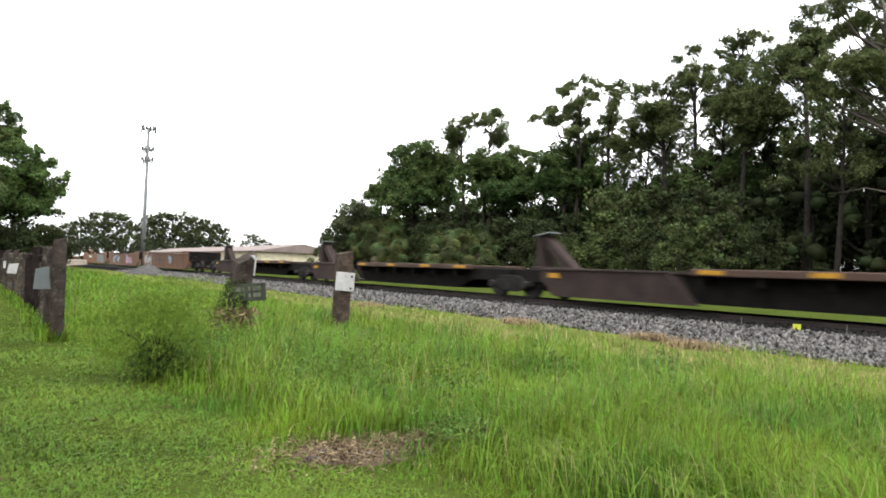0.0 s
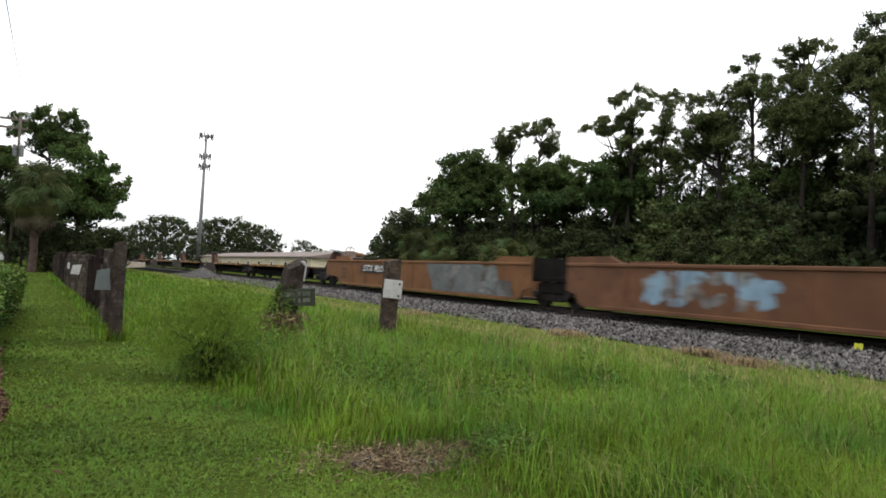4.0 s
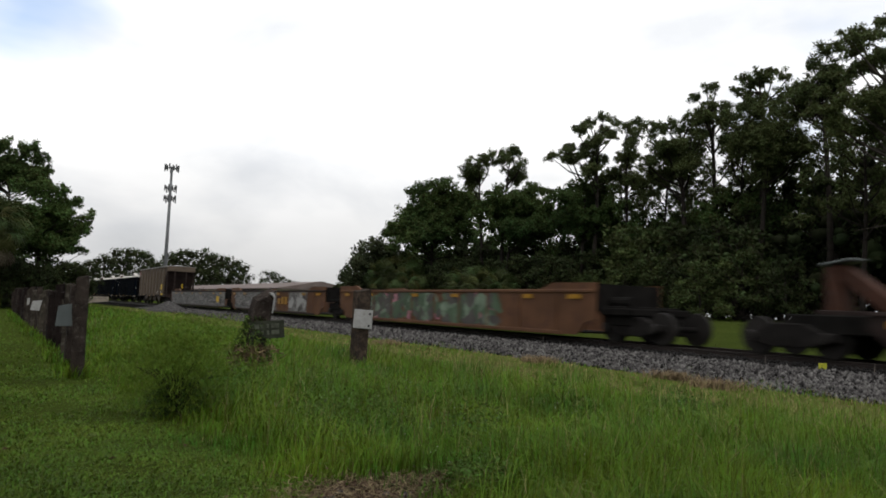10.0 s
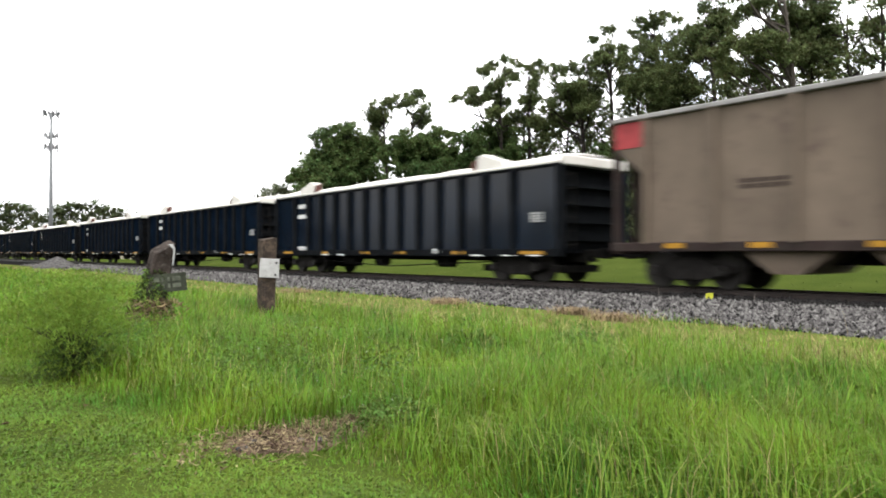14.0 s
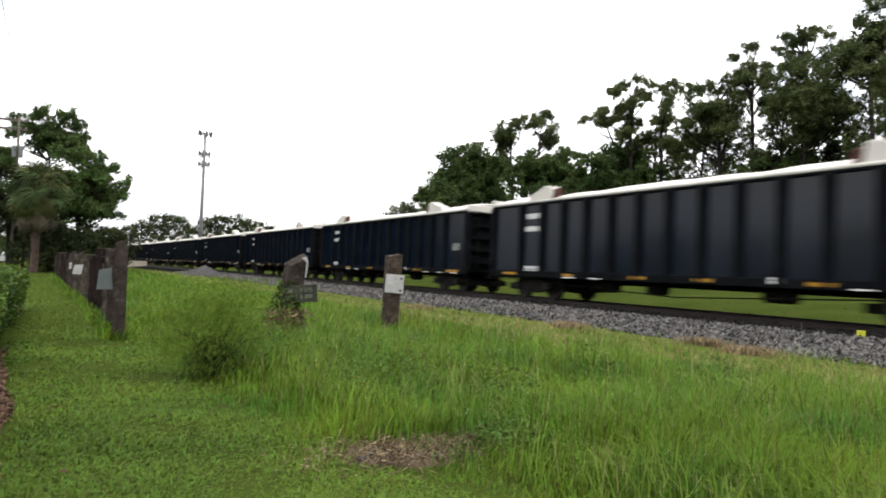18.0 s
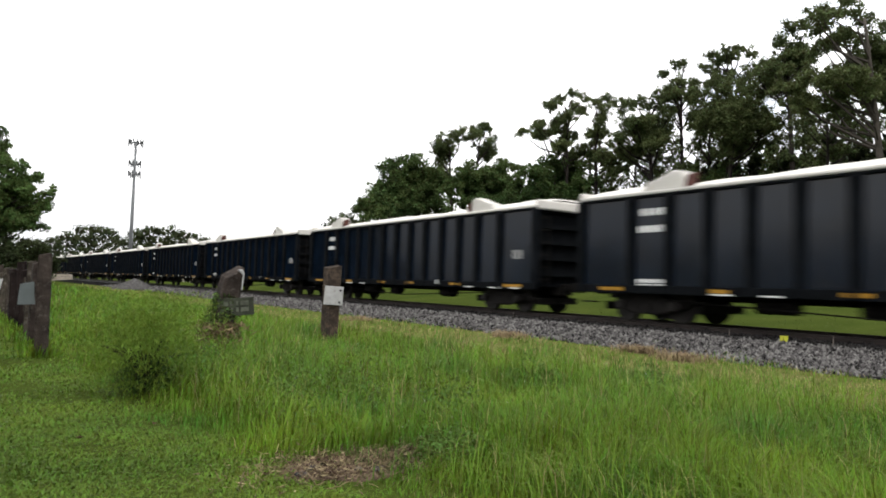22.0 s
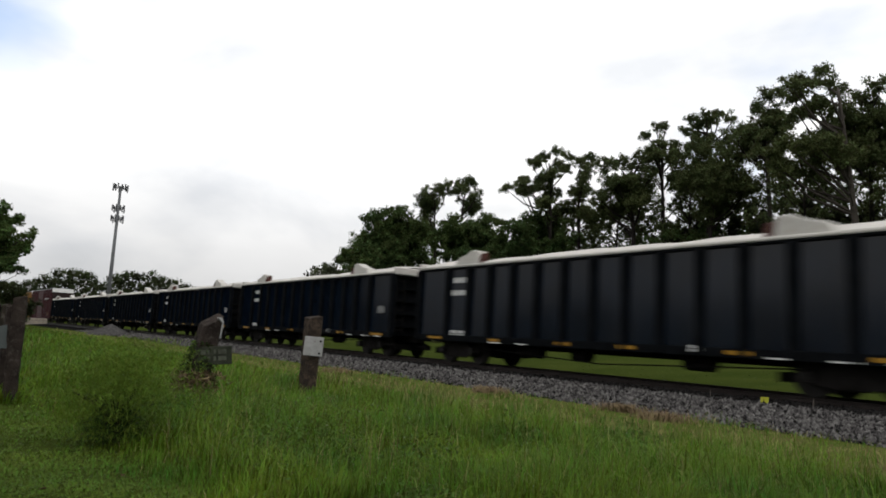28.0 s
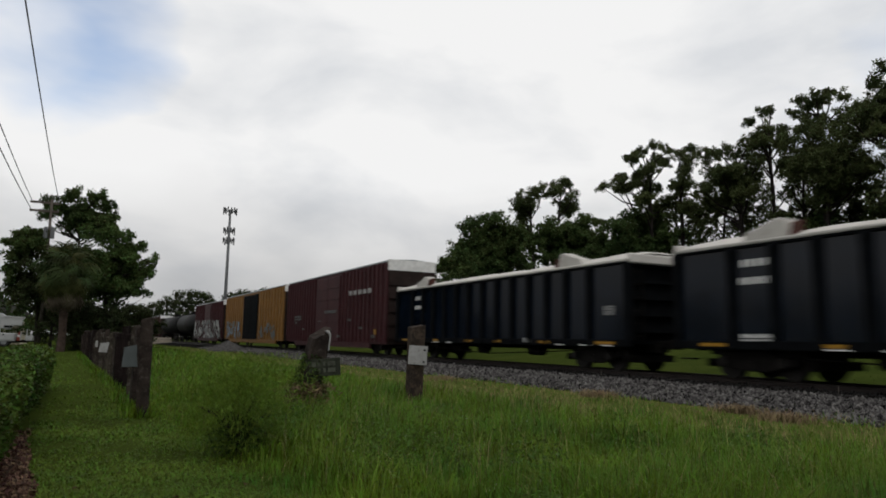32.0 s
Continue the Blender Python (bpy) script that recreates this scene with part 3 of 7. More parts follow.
            part("tarp_fold", Form().prism_x(fold, x0, x1), TARP, car, "raised white tarpaulin fold", bevel=0.03)
            part("tarp_bow", b, STRAP, car, "rusty red tarpaulin bow")
        part("tarp_flap", Form().box(-X - 0.06, X + 0.06, min(sy * (GH - 0.10), sy * (GH + 0.04)), max(sy * (GH - 0.10), sy * (GH + 0.04)), Z1 - 0.04, Z1 + 0.27), TARP, car, "folded white tarpaulin end flap", 0.04)
    bars(car, "reporting_mark", 5.90, 6.74, 2.85, 3.09, -X - 0.004, WHITEP, 1, 4)
    bars(car, "car_number", 5.86, 6.80, 2.40, 2.63, -X - 0.004, WHITEP, 1, 6)
    bars(car, "load_data", 5.86, 6.80, 0.93, 1.18, -X - 0.004, WHITEP, 2, 7)
    bars(car, "stencil", -8.20, -7.66, 1.78, 2.08, -X - 0.004, SIGNW, 4, 3)
    bars(car, "data_plate", -3.62, -3.14, 0.86, 1.03, -X - 0.085, WHITEP, 2, 1)
    for y, w in ((7.64, 0.85), (4.30, 0.62), (1.10, 0.6), (-1.25, 0.6), (-4.50, 0.66), (-7.80, 0.95)):
        part("reflector", Form().box(-X - 0.088, -X - 0.07, y - w / 2, y + w / 2, Z0 - 0.035, Z0 + 0.055), YELLOWR, car)
    for y, w in ((2.92, 0.5), (4.2, 0.6), (-5.44, 0.55), (-6.84, 0.6), (-7.9, 0.5)):
        part("white_tag", Form().box(-X - 0.088, -X - 0.07, y - w / 2, y + w / 2, Z0 - 0.09, Z0 - 0.055), WHITEP, car)
    for sy in (-1, 1):
        lad = Form()
        y0, y1 = sorted((sy * (GH + 0.02), sy * (GH + 0.06)))
        for k in range(6):
            lad.box(-X + 0.06, -X + 0.46, y0, y1, 1.1 + k * 0.4, 1.13 + k * 0.4)
        lad.box(-X + 0.04, -X + 0.07, y0, y1, 1.0, 3.2).box(-X + 0.45, -X + 0.48, y0, y1, 1.0, 3.2)
        part("ladder", lad, STEELD, car)
        part("step", Form().box(-X - 0.02, -X + 0.3, min(sy * (GH - 0.5), sy * (GH - 0.1)), max(sy * (GH - 0.5), sy * (GH - 0.1)), 0.48, 0.52), STEELD, car)
    for y, w in ((3.2, 1.0), (1.0, 0.6), (-3.0, 0.8)):
        part("brake_gear", Form().tube([(-0.75, y - w / 2, 0.58), (-0.75, y + w / 2, 0.58)], [0.2, 0.2], 10), STEELD, car)
    part("brake_rod", Form().tube([(-1.15, -6, 0.62), (-1.15, 0, 0.38), (-1.15, 6, 0.62)], [0.02, 0.02, 0.02], 5), STEELD, car)
    for y in (-GH + 2.2, GH - 2.2):
        truck(car, y)
        # Added dark block that stops the light between the wheels.
        part("draft_box", Form().prism_y([(-0.62, 0.90), (-0.45, 0.34), (0.45, 0.34), (0.62, 0.90)], y - 0.62, y + 0.62), STEELD, car)
        for off in (-1.53, 1.53):
            part("brake_beam", Form().box(-0.95, 0.95, y + off - 0.085, y + off + 0.085, 0.30, 0.52), STEELD, car)
    couplers(car, GH)
    return car


def hopper():
    H = 8.3
    car = thing("hopper_car", "tan weathered covered hopper car with open sloped ends", "railway car", "hopper car of the freight train")
    X, Z0, Z1 = 1.50, 1.0, 4.22
    E = H - 1.05
    for sx in (-1, 1):
        part("side_wall", Form().prism_x([(-E, Z0), (E, Z0), (E, 2.75), (H - 0.1, 3.6), (H - 0.1, Z1), (-H + 0.1, Z1), (-H + 0.1, 3.6), (-E, 2.75)],
                                         min(sx * X, sx * (X - 0.06)), max(sx * X, sx * (X - 0.06))), TAN, car)
        part("top_chord", Form().box(min(sx * (X - 0.1), sx * (X + 0.12)), max(sx * (X - 0.1), sx * (X + 0.12)), -H, H, Z1, Z1 + 0.12), ROOFH, car, bevel=0.02)
        part("side_sill", Form().box(min(sx * (X - 0.12), sx * (X + 0.05)), max(sx * (X - 0.12), sx * (X + 0.05)), -H, H, Z0 - 0.08, Z0 + 0.14), RUST, car, bevel=0.015)
        part("slope_sheet", Form().prism_x([(sx * E, Z0 + 0.2), (sx * E, Z0 + 0.3), (sx * (H - 0.15), Z1 - 0.1), (sx * (H - 0.15), Z1 - 0.2)], -X + 0.1, X - 0.1), RUST, car)
        for x in (-1.42, -0.6, 0.6, 1.42):
            part("end_post", Form().box(x - 0.08, x + 0.08, min(sx * (H - 0.2), sx * (H - 0.05)), max(sx * (H - 0.2), sx * (H - 0.05)), Z0, Z1), RUST, car)
        part("end_sill", Form().box(-X, X, min(sx * (H - 0.3), sx * H), max(sx * (H - 0.3), sx * H), 0.85, 1.15), RUST, car, bevel=0.02)
        part("end_beam", Form().box(-X, X, min(sx * (H - 0.15), sx * (H + 0.02)), max(sx * (H - 0.15), sx * (H + 0.02)), Z1 - 0.45, Z1 + 0.1), TAN, car, bevel=0.02)
    part("roof", Form().prism_y([(-X - 0.05, Z1 + 0.11), (X + 0.05, Z1 + 0.11), (0.7, Z1 + 0.2), (-0.7, Z1 + 0.2)], -H, H), ROOFH, car, bevel=0.02)
    part("roof_hatch", Form().box(-0.4, 0.4, -H + 1.6, H - 1.0, Z1 + 0.19, Z1 + 0.3), WHITEP, car, bevel=0.02)
    rib = Form().prism_x([(-0.06, Z0 + 0.1), (0.06, Z0 + 0.1), (0.06, Z1), (-0.06, Z1)], -0.13, 0.0).mesh("rib", TAN, 0.015)
    for k in range(9):
        part("rib", rib, None, car, at=(-X, -E + 2 * E * k / 8, 0))
    for k in range(4):
        y = -3.9 + k * 2.6
        part("outlet", Form().prism_y([(-1.1, Z0), (1.1, Z0), (0.4, 0.42), (-0.4, 0.42)], y - 0.1, y + 0.1).prism_x([(y - 1.1, Z0), (y + 1.1, Z0), (y + 0.3, 0.42), (y - 0.3, 0.42)], -1.3, 1.3), TAN, car)
    part("centre_sill", Form().box(-0.25, 0.25, -H + 0.1, H - 0.1, 0.62, 1.0), STEELD, car)
    part("placard", Form().box(-X - 0.075, -X - 0.066, -E + 0.75, -E + 1.4, 1.72, 2.33), YELLOW, car, "yellow placard")
    part("yellow_panel", Form().box(-X - 0.075, -X - 0.06, -E + 0.1, -E + 1.3, 1.08, 1.28), YELLOW, car, "yellow stripe panel")
    part("red_panel", Form().box(-X - 0.02, -X - 0.001, H - 0.95, H - 0.12, 3.55, 4.2), REDP, car, "bright red corner panel")
    bars(car, "data_plate", -E + 3.3, -E + 3.95, 1.15, 1.65, -X - 0.004, WHITEP, 3, 1)
    bars(car, "stencil", -E + 1.7, -E + 2.2, 1.25, 1.6, -X - 0.004, WHITEP, 2, 2)
    bars(car, "stencil", E - 3.5, E - 2.4, 2.3, 2.55, -X - 0.004, RUST, 2, 4)
    for y, w in ((E - 0.8, 0.5), (E - 2.9, 0.5), (2.0, 0.45), (0.3, 0.45), (-2.1, 0.5)):
        part("reflector", Form().box(-X - 0.06, -X - 0.052, y - w / 2, y + w / 2, Z0 + 0.0, Z0 + 0.12), YELLOWR, car)
    lad = Form()
    for k in range(7):
        lad.box(-X - 0.1, -X - 0.06, -H + 0.15, -H + 0.65, 1.1 + k * 0.4, 1.14 + k * 0.4)
    part("ladder", lad, TAN, car)
    part("hand_rail", Form().box(0.15, 0.25, -H - 0.06, -H + 0.04, 1.06, 2.4), YELLOW, car, "yellow painted corner post")
    for y in (-H + 1.9, H - 1.9):
        truck(car, y)
    couplers(car, H)
    return car


def well_tall(length, first, last, paint, label, chord=None, tags=False):
    """A deep-sided container well with raised ends."""
    car = thing("well_car", label, "railway car", "tall well cars of the freight train")
    H = length / 2
    X = 1.42
    E = H - 1.7
    chord = chord or paint
    A, B = E + 0.6, (H + 0.4 if last else E + 0.6)
    for sx in (-1, 1):
        part("side_wall", Form().prism_x([(-E - 0.15, 0.55), (-E, 0.30), (-E + 0.3, 0.16), (E - 0.3, 0.16), (E, 0.30), (E + 0.15, 0.55), (B, 0.66), (B, 1.50), (-A, 1.50), (-A, 0.66)],
                                         min(sx * X, sx * (X - 0.08)), max(sx * X, sx * (X - 0.08))), paint, car)
        part("top_chord", Form().box(min(sx * (X - 0.14), sx * (X + 0.05)), max(sx * (X - 0.14), sx * (X + 0.05)), -A, B, 1.47, 1.58), chord, car, bevel=0.02)
        part("bottom_chord", Form().box(min(sx * (X - 0.14), sx * (X + 0.05)), max(sx * (X - 0.14), sx * (X + 0.05)), -E + 0.9, E - 0.9, 0.13, 0.26), chord, car, bevel=0.02)
        part("end_rise", Form().prism_x([(sx * (E - 2.0), 1.58), (sx * (E + 0.62), 1.58), (sx * (E + 0.62), 1.78), (sx * (E - 1.4), 1.80)], -X, -X + 0.10), paint, car)
        part("end_rise", Form().prism_x([(sx * (E - 2.0), 1.58), (sx * (E + 0.62), 1.58), (sx * (E + 0.62), 1.78), (sx * (E - 1.4), 1.80)], X - 0.10, X), paint, car)
        part("end_wall", Form().box(-X + 0.05, X - 0.05, min(sx * (E + 0.5), sx * (E + 0.62)), max(sx * (E + 0.5), sx * (E + 0.62)), 0.9, 1.75), STEELD, car)
        part("end_platform", Form().box(-1.2, 1.2, min(sx * (E + 0.6), sx * (H - 0.15)), max(sx * (E + 0.6), sx * (H - 0.15)), 0.9, 1.08), STEELD, car, bevel=0.02)
        part("draft_gear", Form().box(-1.15, 1.15, min(sx * (E + 0.62), sx * (H + 0.1)), max(sx * (E + 0.62), sx * (H + 0.1)), 0.50, 0.88), STEELD, car, bevel=0.03)
        part("cross_brace", Form().box(-0.3, 0.3, min(sx * (E + 0.6), sx * (H + 0.1)), max(sx * (E + 0.6), sx * (H + 0.1)), 0.65, 0.95), STEELD, car)
    part("floor", Form().box(-X + 0.1, X - 0.1, -E + 0.9, E - 0.9, 0.18, 0.24), STEELD, car)
    for k in range(int(2 * E / 1.9)):
        y = -E + 1.2 + k * 1.9
        part("stake", Form().box(-X - 0.03, -X + 0.01, y - 0.05, y + 0.05, 0.26, 1.47), paint, car)
    for y, w in ((E - 0.4, 0.5), (E - 3.2, 0.5), (1.4, 0.5), (-1.8, 0.5), (-E + 2.6, 0.5), (-E + 0.3, 0.6)) if tags else ():
        part("reflector", Form().box(-X - 0.075, -X - 0.055, y - w / 2, y + w / 2, 1.28, 1.42), YELLOWR, car)
    truck(car, H)
    if first:
        truck(car, -H)
        couplers(car, H, 0.2)
        part("end_frame", Form().box(-1.3, 1.3, -H - 0.2, -E - 0.62, 0.80, 1.02), STEELD, car, bevel=0.03)
        part("brake_cylinder", Form().tube([(-0.9, -H + 0.1, 1.2), (-0.9, -H + 0.9, 1.2)], [0.16, 0.16], 10), STEELD, car)
    if last:
        bw = Form()
        for k in range(16):
            a0, a1 = 2 * math.pi * k / 16, 2 * math.pi * (k + 1) / 16
            bw.tube([(0.28 * math.cos(a0) - 0.7, E + 0.2, 2.12 + 0.28 * math.sin(a0)), (0.28 * math.cos(a1) - 0.7, E + 0.2, 2.12 + 0.28 * math.sin(a1))], [0.025, 0.025], 5)
        bw.tube([(-0.98, E + 0.2, 2.12), (-0.42, E + 0.2, 2.12)], [0.02, 0.02], 5).tube([(-0.7, E + 0.2, 1.7), (-0.7, E + 0.2, 2.4)], [0.03, 0.03], 5)
        part("brake_wheel", bw, chord, car)
        part("air_tank", Form().tube([(-0.6, E - 1.5, 1.90), (-0.6, E - 1.45, 1.90), (-0.6, E - 0.75, 1.90), (-0.6, E - 0.7, 1.90)], [0.08, 0.13, 0.13, 0.08], 10), chord, car)
        hr = Form()
        for x, y in ((-1.2, E + 1.0), (-1.2, E + 1.5), (1.2, E + 1.0)):
            hr.tube([(x, y, 1.0), (x, y, 2.0), (x + 0.4, y, 2.0), (x + 0.4, y, 1.0)], [0.02] * 4, 5)
        part("hand_rail", hr, STEELD, car)
    return car


def well_low(length, first, flip, edge=DECKY, orange=RUSTO):
    """An all-purpose flat unit: yellow-edged deck over a dark recessed hull, a deep brown end and a trailer hitch on it."""
    car = thing("low_well_car", "rusty low all-purpose railway car with a yellow deck edge", "railway car", "low cars of the freight train")
    H = length / 2
    X = 1.42
    k = -1 if flip else 1

    def q(poly):
        return [(k * y, z) for y, z in poly]

    def yb(form, x0, x1, y0, y1, z0, z1):
        return form.box(x0, x1, min(k * y0, k * y1), max(k * y0, k * y1), z0, z1)

    for sx in (-1, 1):
        a, b = min(sx * X, sx * (X - 0.07)), max(sx * X, sx * (X - 0.07))
        part("side_panel", Form().prism_x(q([(H - 2.3, 0.45), (H - 2.6, 0.18), (H - 8.0, 0.18), (H - 7.0, 1.0), (H - 2.0, 1.0), (H - 2.0, 0.7)]), a, b), RUST, car, "dark brown deep side panel")
        part("deck_edge", yb(Form(), min(sx * (X - 0.35), sx * (X + 0.08)), max(sx * (X - 0.35), sx * (X + 0.08)), -H + 2.25, H - 7.8, 0.94, 1.12), edge, car, "yellow-brown rusted deck edge" if edge is DECKY else "dull brown rusted deck edge", bevel=0.02)
        part("hull", Form().prism_x(q([(H - 7.6, 0.22), (-H + 3.4, 0.22), (-H + 2.2, 0.62), (-H + 2.2, 0.96), (H - 7.0, 0.96)]), min(sx * (X - 0.5), sx * (X - 0.56)), max(sx * (X - 0.5), sx * (X - 0.56))), STEELD, car)
        part("top_rail", yb(Form(), min(sx * (X - 0.12), sx * (X + 0.04)), max(sx * (X - 0.12), sx * (X + 0.04)), H - 7.0, H - 2.0, 0.98, 1.05), RUST, car, bevel=0.015)
    part("deck", yb(Form(), -X + 0.35, X - 0.35, -H + 2.25, H - 7.0, 0.98, 1.06), RUST, car)
    part("floor", yb(Form(), -X + 0.5, X - 0.5, -H + 3.4, H - 2.6, 0.22, 0.28), STEELD, car)
    for y0, y1 in ((-H - 0.1, -H + 2.4), (H - 2.4, H + 0.1)):
        part("neck", yb(Form(), -0.95, 0.95, y0, y1, 0.56, 1.0), STEELD, car, bevel=0.03)
    h = part("hitch", Form().prism_x(q([(H - 2.35, 1.0), (H - 1.8, 1.0), (H - 0.50, 2.02), (H - 0.50, 2.18), (H - 0.85, 2.18)]), -0.20, 0.20), orange, car, "rusty trailer hitch strut", bevel=0.02)
    part("stand", Form().prism_x(q([(H - 0.85, 1.0), (H - 0.45, 1.0), (H - 0.47, 2.12), (H - 0.72, 2.12)]), -0.3, 0.3), orange, h, bevel=0.02)
    part("foot", Form().prism_x(q([(H - 3.0, 0.98), (H - 0.3, 0.98), (H - 0.3, 1.12), (H - 3.0, 1.08)]), -0.4, 0.4), RUST, h, bevel=0.02)
    part("hitch_plate", Form().prism_x(q([(H - 1.1, 2.26), (H - 0.35, 2.14), (H - 0.35, 2.20), (H - 1.1, 2.32)]), -0.34, 0.34), SIGNG, h, "pale flat hitch plate", bevel=0.02)
    for y in range(6):
        yy = -H + 3.0 + y * (length - 11.0) / 5
        part("outrigger", yb(Form(), -X + 0.05, -X + 0.5, yy - 0.06, yy + 0.06, 0.7, 0.97), STEELD, car)
    for y, w in ((H - 8.4, 0.7), (H - 11.2, 0.6), (-H + 5.0, 0.7), (-H + 2.5, 0.7)):
        part("reflector", yb(Form(), -X - 0.10, -X - 0.082, y - w / 2, y + w / 2, 0.98, 1.09), YELLOWR, car)
    part("reflector", yb(Form(), -X - 0.02, -X - 0.003, H - 2.9, H - 2.4, 0.75, 0.9), YELLOWR, car)
    truck(car, H)
    if first:
        truck(car, -H)
    return car


def graffiti(car, y0, y1, z0, z1, x, materials, seed, count, flat=False):
    """Sprayed shapes with no words: overlapping slanted strokes, one part a colour; flat ones lie along the car."""
    rnd = random.Random(seed)
    for j, material in enumerate(materials):
        f = Form()
        for i in range(count):
            cy, cz = rnd.uniform(y0, y1), rnd.uniform(z0 + 0.1, z1 - 0.1)
            w, h, a = rnd.uniform(0.12, 0.5), rnd.uniform(0.08, 0.3), rnd.uniform(-1.2, 1.2)
            if flat:
                w, h, a = w * 1.2, h * 0.28, a * 0.35
            pts = []
            for m in range(9):
                t = 2 * math.pi * m / 9
                r = 1 + rnd.uniform(-0.25, 0.25)
                u, v = w * r * math.cos(t), h * r * math.sin(t)
                pts.append((cy + u * math.cos(a) - v * math.sin(a), min(z1, max(z0, cz + u * math.sin(a) + v * math.cos(a)))))
            xx = x - 0.002 * j - 0.0045 * i / count
            f.add([(xx, y, z) for y, z in pts], [tuple(range(9))])
        part("graffiti", f, material, car, "sprayed graffiti strokes")["kind"] = "stuff"


def lettering(car, words, y, z, size, x, material, name="lettering"):
    """Readable letters on the side that faces the lawn."""
    cu = bpy.data.curves.new(name, "FONT")
    cu.body, cu.size, cu.align_x, cu.align_y, cu.extrude = words, size, "CENTER", "CENTER", 0.004
    ob = new(name, cu)
    me = bpy.data.meshes.new_from_object(ob.evaluated_get(bpy.context.evaluated_depsgraph_get()))
    bpy.data.objects.remove(ob)
    me.materials.append(material)
    o = part(name, me, None, car)
    o.matrix_basis = pose(x, y, z, 90, 0, -90)


def boxcar(length, height, paint, label, door, panels, extra=()):
    car = thing("boxcar", label, "railway car", "boxcars of the freight train")
    H, X, Z0 = length / 2, 1.46, 0.62
    for sx in (-1, 1):
        part("side_wall", Form().box(min(sx * X, sx * (X - 0.06)), max(sx * X, sx * (X - 0.06)), -H, H, Z0, height - 0.1), paint, car)
        part("side_sill", Form().box(min(sx * (X - 0.1), sx * (X + 0.03)), max(sx * (X - 0.1), sx * (X + 0.03)), -H + 2.5, H - 2.5, Z0 - 0.25, Z0 + 0.05), paint, car)
        part("end_wall", Form().box(-X, X, min(sx * H, sx * (H - 0.06)), max(sx * H, sx * (H - 0.06)), Z0, height - 0.6), RUST, car)
        part("end_band", Form().box(-X - 0.01, X + 0.01, min(sx * (H + 0.02), sx * (H - 0.08)), max(sx * (H + 0.02), sx * (H - 0.08)), height - 0.6, height), WHITEP, car, "white painted band across the end top")
        for k in range(5):
            part("end_rib", Form().box(-X + 0.1, X - 0.1, min(sx * H, sx * (H + 0.1)), max(sx * H, sx * (H + 0.1)), Z0 + 0.3 + k * 0.75, Z0 + 0.5 + k * 0.75), RUST, car)
    part("roof", Form().prism_y([(-X - 0.04, height - 0.12), (X + 0.04, height - 0.12), (X, height - 0.03), (0, height + 0.07), (-X, height - 0.03)], -H, H), GALV, car, "dull galvanised roof")
    n = int(length / panels)
    rib = Form().box(-0.10, 0, -0.07, 0.07, Z0 + 0.1, height - 0.2).mesh("rib", paint, 0.01)
    for k in range(n + 1):
        y = -H + 0.1 + (2 * H - 0.2) * k / n
        if abs(y) > door / 2:
            part("rib", rib, None, car, at=(-X, y, 0))
    for sy in (-1, 1):
        part("door", Form().box(-X - 0.10, -X - 0.02, min(0, sy * door / 2) + 0.02, max(0, sy * door / 2) - 0.02, Z0 + 0.1, height - 0.35), extra[0] if extra else paint, car, bevel=0.02)
        for k in range(5):
            part("door_rib", Form().box(-X - 0.13, -X - 0.10, min(0, sy * door / 2) + 0.1, max(0, sy * door / 2) - 0.1, Z0 + 0.6 + k * 0.75, Z0 + 0.68 + k * 0.75), extra[0] if extra else paint, car)
    part("centre_sill", Form().box(-0.3, 0.3, -H + 0.1, H - 0.1, 0.5, Z0 + 0.02), STEELD, car)
    part("floor", Form().box(-X + 0.06, X - 0.06, -H + 0.06, H - 0.06, Z0, Z0 + 0.08), STEELD, car)
    for y in (-H + 2.3, H - 2.3):
        truck(car, y)
    couplers(car, H)
    return car


def tank_car(length, paint, label):
    car = thing("tank_car", label, "railway car", "tank cars of the freight train")
    H = length / 2
    ys = [-H, -H + 0.12, -H + 0.4, H - 0.4, H - 0.12, H]
    part("tank", Form().tube([(0, y, 2.75) for y in ys], [0.7, 1.2, 1.5, 1.5, 1.2, 0.7], 28), paint, car, smooth=True)
    part("dome", Form().tube([(0, 0, 4.1), (0, 0, 4.6)], [0.5, 0.5], 14), paint, car)
    part("walkway", Form().box(-1.0, 1.0, -1.2, 1.2, 4.25, 4.3), STEELD, car)
    part("underframe", Form().box(-1.2, 1.2, -H, -H + 2.4, 0.9, 1.25).box(-1.2, 1.2, H - 2.4, H, 0.9, 1.25), STEELD, car, bevel=0.02)
    for y in (-H + 1.7, H - 1.7):
        truck(car, y)
    couplers(car, H)
    return car


TRAIN = []   # (car, distance of its middle along the track at the start)


